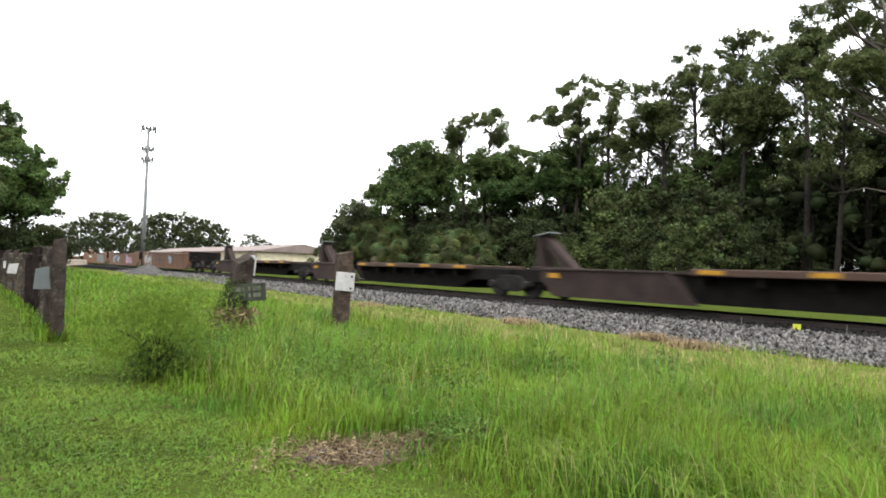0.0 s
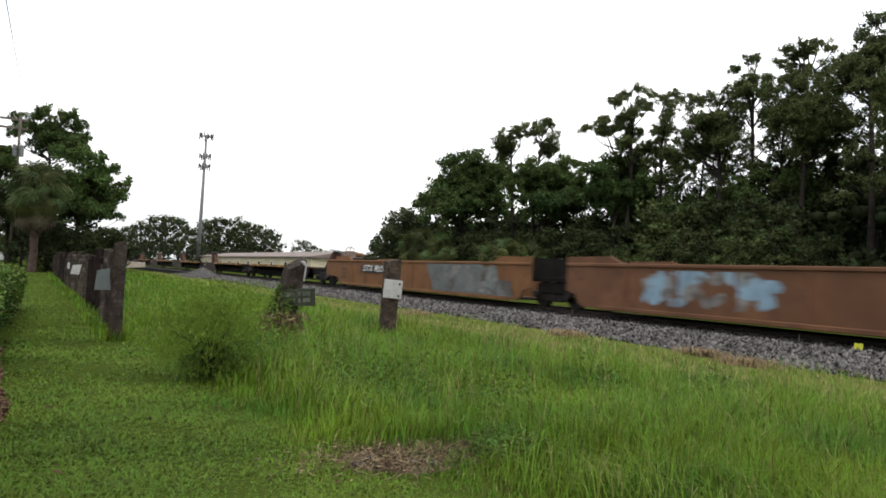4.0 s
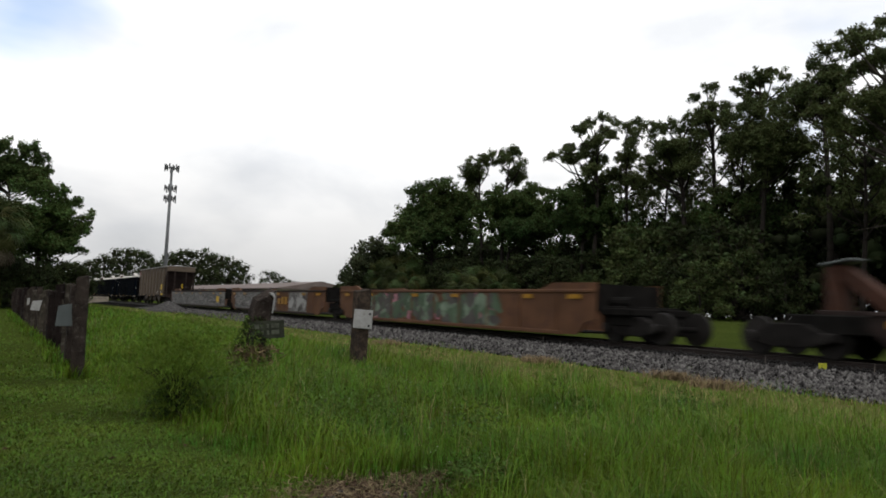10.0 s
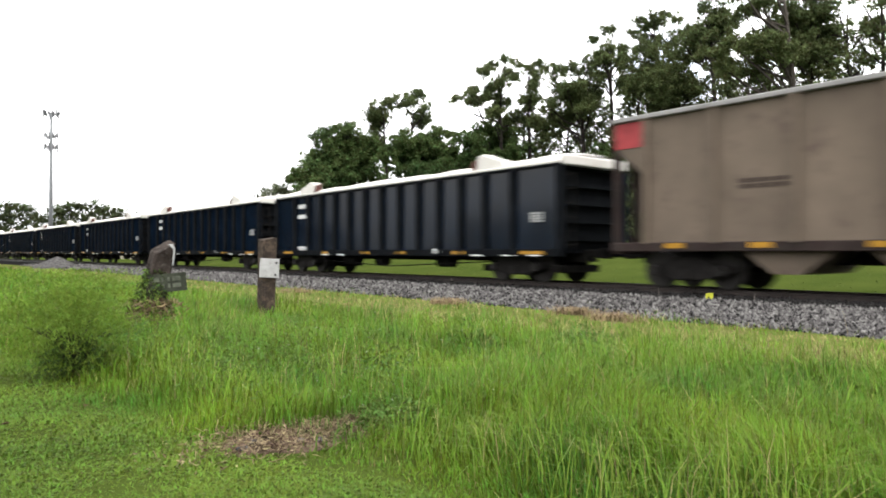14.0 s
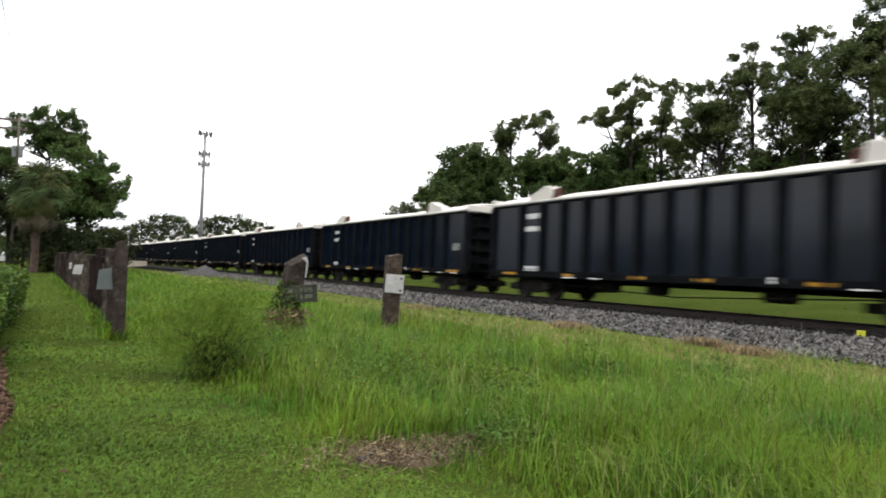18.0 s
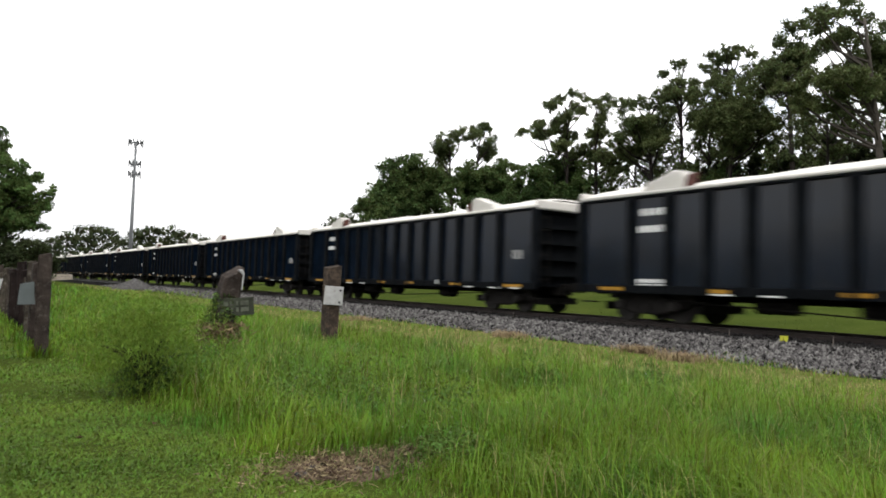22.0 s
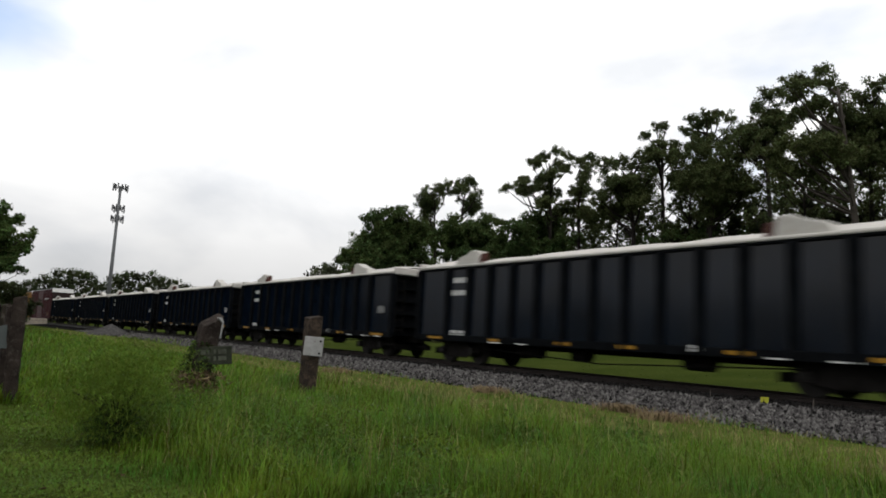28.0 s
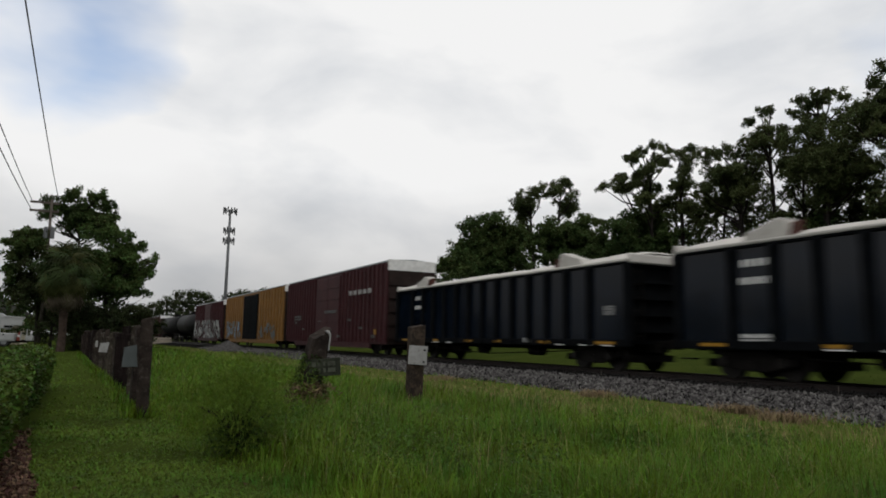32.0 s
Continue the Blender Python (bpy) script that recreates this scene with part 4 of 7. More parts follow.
def build_train():
    for k, c in enumerate((-9.47, 9.55, 28.57, 47.59)):
        TRAIN.append((well_low(19.02, k == 0, False, DECKB, RUST), c))
    w = well_tall(21.99, True, False, BROWN, "brown deep-sided container well car with pale blue patches")
    graffiti(w, -3.4, -1.6, 0.6, 1.4, -1.425, (BLUEG,), 1, 9)
    bars(w, "letter_panel", -0.5, 3.4, 0.78, 1.08, -1.425, DARKG, 1, 2)
    bars(w, "car_number", -0.2, 3.1, 0.82, 1.04, -1.43, SIGNF, 1, 9)
    graffiti(w, 5.2, 8.6, 0.35, 1.46, -1.425, (SILVER, SIGNW), 2, 16)
    TRAIN.append((w, 73.34))
    w = well_tall(21.99, False, False, BROWN, "brown deep-sided container well car with pale graffiti")
    graffiti(w, -6.0, -2.0, 0.4, 1.4, -1.425, (BLUEG, PINKG), 3, 12)
    graffiti(w, 2.0, 6.5, 0.4, 1.4, -1.425, (SILVER, BLUEG), 4, 16)
    TRAIN.append((w, 95.33))
    w = well_tall(21.99, False, True, BROWNL, "brown deep-sided container well car with its white car number")
    part("letter_panel", Form().box(-1.458, -1.45, 2.2, 5.75, 0.90, 1.32), DARKG2, w, "dark painted panel behind the lettering")
    lettering(w, "DTTX  765116", 3.98, 1.11, 0.47, -1.466, WHITEP)
    lettering(w, "53", 8.45, 0.76, 0.85, -1.43, DARKG2)
    part("painted_panel", Form().prism_x([(-8.9, 0.28), (-2.7, 0.28), (-1.9, 1.46), (-6.6, 1.46)], -1.456, -1.4515), GREYB, w, "blue-grey sprayed overpaint")
    graffiti(w, -7.6, -3.2, 0.3, 1.44, -1.457, (SIGNG, DARKG, SILVER, GREYB), 5, 16)
    graffiti(w, -8.9, -7.6, 0.3, 0.9, -1.457, (DARKG,), 15, 6)
    TRAIN.append((w, 117.12))
    for k in range(5):
        TRAIN.append((well_low(19.41, k == 0, k == 0), 139.8 + 19.41 * k))
    w = well_tall(21.4, True, False, BROWN, "brown deep-sided container well car covered in green graffiti", tags=True)
    graffiti(w, -4.5, 6.6, 0.25, 1.46, -1.425, (PINKG, GREENG, DARKG, GREENG, GREENL, GREENG, DARKG), 6, 36)
    TRAIN.append((w, 242.62))
    w = well_tall(21.4, False, False, BROWN, "brown and silver graffitied deep-sided container well car", RUST, tags=True)
    part("painted_panel", Form().box(-1.456, -1.4515, -6.9, -3.8, 0.28, 1.46).box(-1.456, -1.4515, -1.4, 8.3, 0.28, 1.46), SILVER, w, "dull silver overpaint")["kind"] = "stuff"
    graffiti(w, -6.7, -4.0, 0.3, 1.44, -1.457, (DARKG, SIGNW), 7, 12)
    bars(w, "logo_block", -3.6, -1.6, 0.62, 1.24, -1.46, YELLOWR, 1, 3)
    part("logo_bar", Form().box(-1.475, -1.468, -2.4, -1.6, 1.06, 1.22), MAROON, w, "dark red bar")
    graffiti(w, -1.2, 8.2, 0.3, 1.44, -1.457, (DARKG, PALEG, SIGNG, PALEG), 8, 45, True)
    TRAIN.append((w, 264.02))
    w = well_tall(21.4, False, True, BROWN, "silver-painted deep-sided container well car with brown ends", RUST, tags=True)
    part("painted_panel", Form().box(-1.456, -1.4515, -10.0, 9.0, 0.28, 1.46).prism_x([(9.0, 0.28), (9.4, 0.60), (10.6, 0.70), (10.6, 1.46), (9.0, 1.46)], -1.456, -1.4515), SILVER, w, "dull silver overpaint")
    graffiti(w, -9.6, 10.2, 0.3, 1.44, -1.457, (PALEG, SIGNG, SILVER, DARKG, PALEG), 9, 70, True)
    bars(w, "yellow_panel", -8.4, -7.2, 0.5, 1.2, -1.465, YELLOW, 1, 1)
    TRAIN.append((w, 285.41))
    TRAIN.append((hopper(), 307.54))
    g = gondola()
    TRAIN.append((g, -9.37 + 19.757 * 17))
    for k in range(18, 38):
        TRAIN.append((copy_thing(g, Matrix.Identity(4)), -9.37 + 19.757 * k))
    w = boxcar(20.6, 5.35, MAROON, "maroon ribbed high boxcar with white end bands", 5.0, 0.66)
    bars(w, "reporting_mark", -8.2, -4.2, 3.55, 3.9, -1.57, SIGNW, 1, 5)
    bars(w, "stencil", -2.0, 0.5, 2.55, 2.8, -1.6, SIGNG, 1, 5)
    bars(w, "stencil", 6.0, 8.0, 2.2, 2.6, -1.57, SIGNG, 2, 5)
    bars(w, "yellow_tag", -9.0, -8.6, 1.1, 1.5, -1.57, YELLOWR, 1, 1)
    for k in range(9):
        bars(w, "stencil", -8.8 + 2.0 * k, -8.2 + 2.0 * k, 0.95 + 0.5 * (k % 3), 1.15 + 0.5 * (k % 3), -1.57, SIGNG, 1, 3)
    TRAIN.append((w, 742.32))
    w = boxcar(24.2, 5.35, OCHRE, "ochre yellow high boxcar with black double doors", 6.0, 1.0, (BLACKR,))
    graffiti(w, 4.0, 11.0, 0.7, 2.6, -1.57, (BLUEG, SIGNG), 12, 26)
    graffiti(w, -9.5, -4.0, 0.7, 2.2, -1.57, (SIGNG,), 13, 22)
    TRAIN.append((w, 766.0))
    w = boxcar(18.6, 5.2, MAROON, "maroon boxcar with pale graffiti along its side", 4.0, 0.8)
    graffiti(w, -9.0, 9.0, 0.7, 3.0, -1.62, (SIGNW, SIGNW, SIGNG), 14, 60)
    TRAIN.append((w, 789.37))
    TRAIN.append((tank_car(16.0, TANKB, "black steel tank car"), 807.99))
    TRAIN.append((tank_car(16.0, TANKB, "black steel tank car"), 825.63))
    TRAIN.append((boxcar(17.0, 4.6, MAROON, "dark red steel boxcar at the train's rear", 3.0, 1.2), 844.05))


build_train()

# ---------------------------------------------------------------- posts, fence, signs


def timber(form, r, h, lean=(0, 0), seed=0, broken=0.0):
    """A squarish weathered timber post, worn at the top."""
    rnd = random.Random(seed)
    n, w = 6, r
    vs, fs = [], []
    for i in range(n + 1):
        z = -0.15 + (h + 0.15) * i / n
        k = 1 - 0.06 * rnd.random()
        for a, b in ((-1, -0.8), (-0.8, -1), (0.8, -1), (1, -0.8), (1, 0.8), (0.8, 1), (-0.8, 1), (-1, 0.8)):
            zz = z + (broken * (a + 0.4 * b) * 0.5 - rnd.random() * 0.03 if i == n else 0)
            vs.append((a * w * k + lean[0] * max(z, 0), b * w * k + lean[1] * max(z, 0), zz))
    for i in range(n):
        for k in range(8):
            fs.append((i * 8 + k, i * 8 + (k + 1) % 8, (i + 1) * 8 + (k + 1) % 8, (i + 1) * 8 + k))
    fs += [tuple(range(8))[::-1], tuple(range(n * 8, n * 8 + 8))]
    return form.add(vs, fs)


def build_posts():
    a = thing("timber_post", "dark weathered timber post with a white sign plate", "post", at=pose(6.10, 13.05, 0))
    part("post", timber(Form(), 0.148, 1.62, (0.022, 0.0), 3, 0.06), POSTT, a)
    s = part("sign_plate", Form().box(-0.19, 0.19, -0.015, 0.0, -0.19, 0.19), SIGNW, a, "scuffed white metal plate", 0.006)
    s.matrix_basis = pose(-0.02, -0.20, 1.015, 0, 3, -22)
    for x, z in ((0.13, 0.11), (0.125, -0.13)):
        hb = part("bolt", Form().tube([(x, -0.022, z), (x, -0.014, z)], [0.024, 0.024], 8), DARK, a)
        hb.matrix_basis = s.matrix_basis
    part("side_plate", Form().box(0.185, 0.2, -0.08, 0.14, 0.80, 1.12), POST, a, "dark bent plate edge", 0.003)
    b = thing("leaning_post", "leaning rotten timber post with creeper at its foot", "post", at=pose(3.20, 11.0, 0))
    part("post", timber(Form(), 0.155, 1.42, (0.17, 0.0), 8, 0.16), POST, b)
    rim = Form().prism_y([(0.27, 1.44), (0.34, 1.45), (0.375, 1.38), (0.35, 1.12), (0.335, 1.12), (0.352, 1.36)], -0.175, -0.12)
    part("splintered_edge", rim, SIGNW, b, "pale splintered edge at the post's top", 0.006)
    s = part("sign_plate", Form().box(-0.23, 0.23, -0.015, 0.0, -0.125, 0.125), SIGNF, b, "faded mossy sign board", 0.004)
    s.matrix_basis = pose(0.255, -0.19, 0.86, 0, -5, -14)
    s.scale = (1.18, 1.0, 1.12)
    fl = Form()
    for z in (-0.07, 0.02):
        for x, w in ((-0.19, 0.09), (-0.07, 0.03), (0.0, 0.03), (0.06, 0.10)):
            fl.box(x, x + w, -0.020, -0.014, z, z + 0.06)
    o = part("faded_lettering", fl, SIGNF2, b)
    o.matrix_basis, o["kind"] = s.matrix_basis, "stuff"
    o.scale = (1.18, 1.0, 1.12)
    rng = np.random.default_rng(21)
    n = 3000
    z = rng.uniform(0.0, 1.06, n) ** 1.1
    a = rng.uniform(0, 2 * math.pi, n)
    rr = (0.40 - 0.22 * z) * rng.uniform(0.45, 1.1, n)
    c = np.stack([0.14 * z + rr * np.cos(a), rr * np.sin(a), z], 1)
    part("creeper", cloud_mesh("creeper", leaf_cards(c, rng.uniform(0.035, 0.075, n), 0.5, rng), 4, CARD, CREEPER), None, b, "dark green creeper climbing the post")
    n = 800
    c = np.stack([rng.normal(0.0, 0.19, n), rng.normal(-0.28, 0.12, n), 0.62 * rng.uniform(0.1, 1.0, n) ** 1.4], 1)
    part("dead_creeper", cloud_mesh("dead_creeper", leaf_cards(c, rng.uniform(0.1, 0.25, n), 0.07, rng), 4, CARD, STRAW), None, b, "dry brown creeper")


def build_fence():
    """A row of old railway timbers set upright along the lawn."""
    rnd, frng, tufts = random.Random(4), np.random.default_rng(44), []
    for k in range(24):
        y = 12.35 + 1.42 * k + 0.010 * k * k + (rnd.uniform(-0.25, 0.25) if k else 0)
        x = float(np.interp(y, [12, 18, 25, 31, 50], [0.96, 0.93, 0.76, 0.60, 0.13])) + (rnd.uniform(-0.04, 0.04) if k else 0)
        h = 1.60 if k == 0 else 1.56 - 0.20 * rnd.random() - (0.16 if k % 5 == 3 else 0)
        r = 0.100 if k == 0 else rnd.choice((0.066, 0.082, 0.096))
        signed = k in (1, 7)
        t = thing("fence_post", "dark weathered timber fence post with a grey metal sign" if signed else "dark weathered timber fence post at the lawn's edge", "fence post",
                  "fence posts beside the lawn", pose(x, y, 0, 0, 0, rnd.uniform(-12, 12)))
        part("post", timber(Form(), r, h, (rnd.uniform(-0.015, 0.015), rnd.uniform(-0.03, 0.03)), 20 + k, 0.03), POST, t)
        if signed:
            f = Form().prism_y([(-0.13, -0.19), (0.14, -0.17), (0.15, 0.20), (0.02, 0.165), (-0.13, 0.12)], -0.006, 0.006)
            o = part("sign_sheet", f, SIGNG if k == 1 else SIGNW, t, "bent blank metal sheet", 0.002)
            o.matrix_basis = pose(-0.12 if k == 1 else -0.20, -r - 0.02, 0.96, 0, 4 if k == 1 else 9, 8)
            o.scale = [1.1 if k == 1 else 0.82] * 3
        elif k == 11:
            part("plate", Form().box(-0.04, 0.04, -0.012, 0.0, -0.12, 0.12), SIGNW, t, "small white tag", 0.003).matrix_basis = pose(-r - 0.02, -r - 0.02, 0.98)
        m = 260
        st = np.stack([frng.normal(x, 0.13, m), frng.normal(y, 0.16, m)], 1)
        tufts.append(blades(st, frng.uniform(0.08, 0.34, m), 0.006 + 0.0006 * frng.uniform(10, 12 + y, m), frng, 0.9))
        if k % 3 == 2:
            part("plank", Form().box(-r - 0.03, -r, -0.04, 0.04, 0.55, 1.2), POST, t)
    tagged(new("fence_grass", cloud_mesh("fence_grass", np.concatenate(tufts), 5, BLADE, GRASS)), "uncut grass tufts round the fence posts", "grass", "", "stuff")


# ---------------------------------------------------------------- plants


def leaf_cards(centres, sizes, narrow, rng, droop=0.0, heading=None):
    """A bent leaf card of five points at every centre."""
    n = len(centres)
    d = rng.normal(size=(n, 3))
    d[:, 2] = d[:, 2] * 0.6 - droop
    if heading is not None:
        d = heading + 0.35 * d + np.array([0, 0, 0.25])
    d /= np.linalg.norm(d, axis=1, keepdims=True)
    e = np.cross(d, rng.normal(size=(n, 3)))
    e /= np.linalg.norm(e, axis=1, keepdims=True)
    up = np.cross(d, e)
    s = sizes[:, None]
    p0 = centres - d * s * 0.5
    p1 = centres + e * s * narrow * 0.5 + up * s * 0.06
    p2 = centres + d * s * 0.5 - up * s * 0.1
    p3 = centres - e * s * narrow * 0.5 + up * s * 0.06
    return np.stack([p0, p1, p2, p3], 1)


CARD = [(0, 1, 2), (0, 2, 3)]


def tri_mesh(name, verts, tris, material):
    """A mesh of triangles from two arrays."""
    me = bpy.data.meshes.new(name)
    me.vertices.add(len(verts))
    me.vertices.foreach_set("co", np.asarray(verts, np.float32).reshape(-1))
    me.loops.add(len(tris) * 3)
    me.loops.foreach_set("vertex_index", np.asarray(tris, np.int32).reshape(-1))
    me.polygons.add(len(tris))
    me.polygons.foreach_set("loop_start", np.arange(0, len(tris) * 3, 3, dtype=np.int32))
    me.polygons.foreach_set("loop_total", np.full(len(tris), 3, np.int32))
    me.materials.append(material)
    me.update(calc_edges=True)
    me.validate()
    return me


def ball():
    """Directions and triangles of a small sphere."""
    bm = bmesh.new()
    bmesh.ops.create_icosphere(bm, subdivisions=1, radius=1.0)
    v = np.array([p.co[:] for p in bm.verts])
    f = np.array([[p.index for p in q.verts] for q in bm.faces])
    bm.free()
    return v, f


BALL_V, BALL_F = ball()


def crown_mesh(name, puffs, material, rng, leaf=0.2, narrow=0.35, per=34, core=0.42):
    """Ragged tufts of leaves: a broken knot of foliage inside each, leaf cards all over it."""
    p = np.asarray(puffs, float)
    ball_v, ball_f = BALL_V, BALL_F
    n, k = len(p), len(ball_v)
    c, r = p[:, None, :3], p[:, 3][:, None, None]
    flat = np.array([1, 1, 0.92])
    knots = c + ball_v[None] * rng.uniform(0.6, 1.3, (n, k, 1)) * r * core * flat
    knot_f = (np.arange(n)[:, None, None] * k + ball_f[None]).reshape(-1, 3)
    d = rng.normal(size=(n, per, 3))
    d /= np.linalg.norm(d, axis=2, keepdims=True)
    at = (c + d * r * rng.uniform(0.6, 1.08, (n, per, 1)) * flat).reshape(-1, 3)
    cards = leaf_cards(at, leaf * rng.uniform(0.6, 1.3, n * per), narrow, rng, 0.0, d.reshape(-1, 3))
    m = len(cards)
    card_f = (np.arange(m)[:, None, None] * 4 + np.array(CARD)[None]).reshape(-1, 3) + n * k
    return tri_mesh(name, np.concatenate([knots.reshape(-1, 3), cards.reshape(-1, 3)]), np.concatenate([knot_f, card_f]), material)


def grow(t, lobes, h, r0, bark, needles, seed, puff=0.32, leaf=0.2, narrow=0.35, per=34, lean=None, dead=0, dense=2.4, fork=0.55, limbs=False):
    """Trunk, limbs and crown of a tree h metres tall. lobes: the centres and radii of its tufted boughs."""
    rng, rnd = np.random.default_rng(seed), random.Random(seed)
    lean = lean or (rnd.uniform(-0.03, 0.03) * h, rnd.uniform(-0.03, 0.03) * h)

    def stem(f):
        return Vector((lean[0] * f * f + 0.01 * h * math.sin(5 * f + seed), lean[1] * f * f + 0.01 * h * math.sin(4 * f + 2 * seed), h * f))

    part("trunk", Form().tube([stem(-0.03 + 0.95 * k / 9) for k in range(10)], [r0 * (1.25 if k == 0 else 1 - 0.78 * k / 9) for k in range(10)], 9), bark, t, smooth=True)
    twigs, puffs = Form(), []
    for c, R in lobes:
        c = Vector(c)
        side = math.hypot(c.x, c.y)
        f = min(0.9, max(0.08, (c.z - side * fork) / h * rnd.uniform(0.85, 1.0)))
        base, end = stem(f), c - Vector((0, 0, 0.35 * R))
        mid = base.lerp(end, 0.55) + Vector((rnd.uniform(-1, 1), rnd.uniform(-1, 1), -1.0)) * (0.07 * (end - base).length)
        limb = Form().tube([base, mid, end], [r0 * 0.42 * (1.1 - 0.7 * f), r0 * 0.22, r0 * 0.08], 5)
        if limbs:
            part("limb", limb, bark, t)
        else:
            twigs.add(limb.v, limb.f)
        for j in range(max(2, int(dense * (R / puff) ** 2) + 1)):
            d = Vector((rnd.gauss(0, 1), rnd.gauss(0, 1), rnd.gauss(0.25, 0.8))).normalized()
            q = c + Vector((d.x, d.y, d.z * 0.75)) * (R * rnd.random() ** 0.45 * (1.32 if j % 6 == 0 else 1.0))
            pr = puff * rnd.uniform(0.7, 1.25)
            if j % 3 == 0:
                twigs.tube([end.lerp(c, 0.3), q], [r0 * 0.07, r0 * 0.025], 4)
            puffs.append((q.x, q.y, q.z, pr))
    for k in range(dead):
        f = 0.30 + 0.42 * k / max(1, dead)
        a = 1.9 + 2.6 * k
        b0 = stem(f)
        b2 = b0 + Vector((math.cos(a), math.sin(a), 0.05 + 0.2 * (k % 2))) * (0.16 * h * rnd.uniform(0.7, 1.2))
        part("dead_limb", Form().tube([b0, b0.lerp(b2, 0.5) + Vector((0, 0, 0.02 * h)), b2], [r0 * 0.2, r0 * 0.13, r0 * 0.04], 5), bark, t, "bare dead limb")
    part("branchwork", twigs, bark, t)["kind"] = "stuff"
    part("crown", crown_mesh("crown", puffs, needles, rng, leaf, narrow, per), None, t)
    return t


PINE_TAGS = ("pine_tree", "tall slash pine with round tufts of dark needles", "tree", "trees of the wood")
OAK_TAGS = ("oak_tree", "broad dark green oak with dense leaves", "tree", "trees of the wood")
BRUSH_TAGS = ("shrub", "dense green brush with many stems", "bush", "brush under the wood")


def pine_variant(h, seed, count, wide, bark=BARK):
    rnd = random.Random(seed)
    lobes = []
    for k in range(count):
        f = (k + rnd.random() * 0.8) / count
        a = 2.4 * k + rnd.uniform(-0.5, 0.5)
        reach = h * wide * math.sqrt(max(0.04, 1 - (1.15 * f - 0.25) ** 2)) * rnd.uniform(0.35, 1.1)
        lobes.append(((math.cos(a) * reach, math.sin(a) * reach, h * (0.50 + 0.46 * f)), h * 0.062 * rnd.uniform(0.6, 1.25)))
    return grow(thing(*PINE_TAGS), lobes, h, h * 0.014 + 0.03, bark, PINE, seed, 0.28, 0.175, 0.40, 19, dense=1.8)


def oak_variant(h, seed, coarse=0):
    rnd = random.Random(seed)
    lobes = []
    for k in range(26):
        f = (k + rnd.random() * 0.7) / 26
        a = 2.4 * k + rnd.uniform(-0.5, 0.5)
        reach = h * 0.40 * math.sqrt(max(0.03, 1 - (f * 1.35 - 0.38) ** 2)) * rnd.uniform(0.4, 1.1)
        lobes.append(((math.cos(a) * reach, math.sin(a) * reach, h * (0.20 + 0.73 * f)), h * 0.105 * rnd.uniform(0.7, 1.25)))
    puff, leaf, per, dense = ((0.40, 0.26, 18, 1.8), (0.72, 0.46, 15, 1.9), (1.0, 0.42, 20, 2.3))[coarse]
    return grow(thing(*OAK_TAGS), lobes, h, h * 0.016 + 0.05, BARK, BRUSH if coarse == 2 else OAK, seed, puff, leaf, 0.55, per, dense=dense)


def brush_variant(h, seed, leaves, puff=0.30, leaf=0.216):
    rnd = random.Random(seed)
    lobes = []
    for k in range(17):
        f = (k + rnd.random() * 0.7) / 17
        a = 2.4 * k + rnd.uniform(-0.5, 0.5)
        reach = h * 0.5 * math.sqrt(max(0.05, 1 - f * f)) * rnd.uniform(0.4, 1.1)
        lobes.append(((math.cos(a) * reach, math.sin(a) * reach, h * (0.10 + 0.8 * f)), h * 0.13 * rnd.uniform(0.7, 1.25)))
    return grow(thing(*BRUSH_TAGS), lobes, h * 0.8, 0.09, BARK, leaves, seed, puff, leaf, 0.55, 17, fork=1.0, dense=2.0)


def view_tree(tags, r, base, lobes, seed, needles, bark=BARK, stout=1.0, puff=0.32, spread=1.5, dead=0, extra=0, dense=2.3, fill=1.7, wider=1.22):
    """A tree r metres out; its base and boughs by bearing and elevation from the lawn's end, in degrees."""
    rnd = random.Random(seed)
    puff *= 0.72 if r < 58 else 0.86
    b0 = radians(base)
    x0, y0 = r * math.sin(b0), r * math.cos(b0)
    z0 = ground_z(x0, y0)
    out = []
    for b, e, w in lobes:
        d = r + rnd.uniform(-spread, spread)
        out.append(((d * math.sin(radians(b)) - x0, d * math.cos(radians(b)) - y0, EYE.z + d * math.tan(radians(e)) - z0), d * radians(w) * wider))
    # boughs inside the crown, between those of its outline
    for k in range(extra + int(fill * len(lobes))):
        (xa, ya, za), wa = rnd.choice(out[:len(lobes)])
        (xb, yb, zb), wb = rnd.choice(out[:len(lobes)])
        q, deep = rnd.uniform(0.15, 0.85), rnd.uniform(-1.0, 2.6)
        out.append(((xa + (xb - xa) * q + math.sin(b0) * deep, ya + (yb - ya) * q + math.cos(b0) * deep, min(za, zb) + abs(zb - za) * q * 0.6 - rnd.uniform(0.1, 1.1)), 0.5 * (wa + wb)))
    h = max(c[2] for c, _ in out)
    tops = [c for c, _ in out if c[2] > 0.8 * h]
    lean = (0.6 * sum(c[0] for c in tops) / len(tops), 0.6 * sum(c[1] for c in tops) / len(tops))
    t = thing(*tags, pose(x0, y0, z0))
    return grow(t, out, h, (h * 0.013 + 0.04) * stout, bark, needles, seed, puff, (0.145 if needles is PINE else 0.18) * (1 if r < 58 else 1.15), 0.40 if needles is PINE else 0.6, 44 if r < 58 else 34, lean, dead, dense, limbs=True)


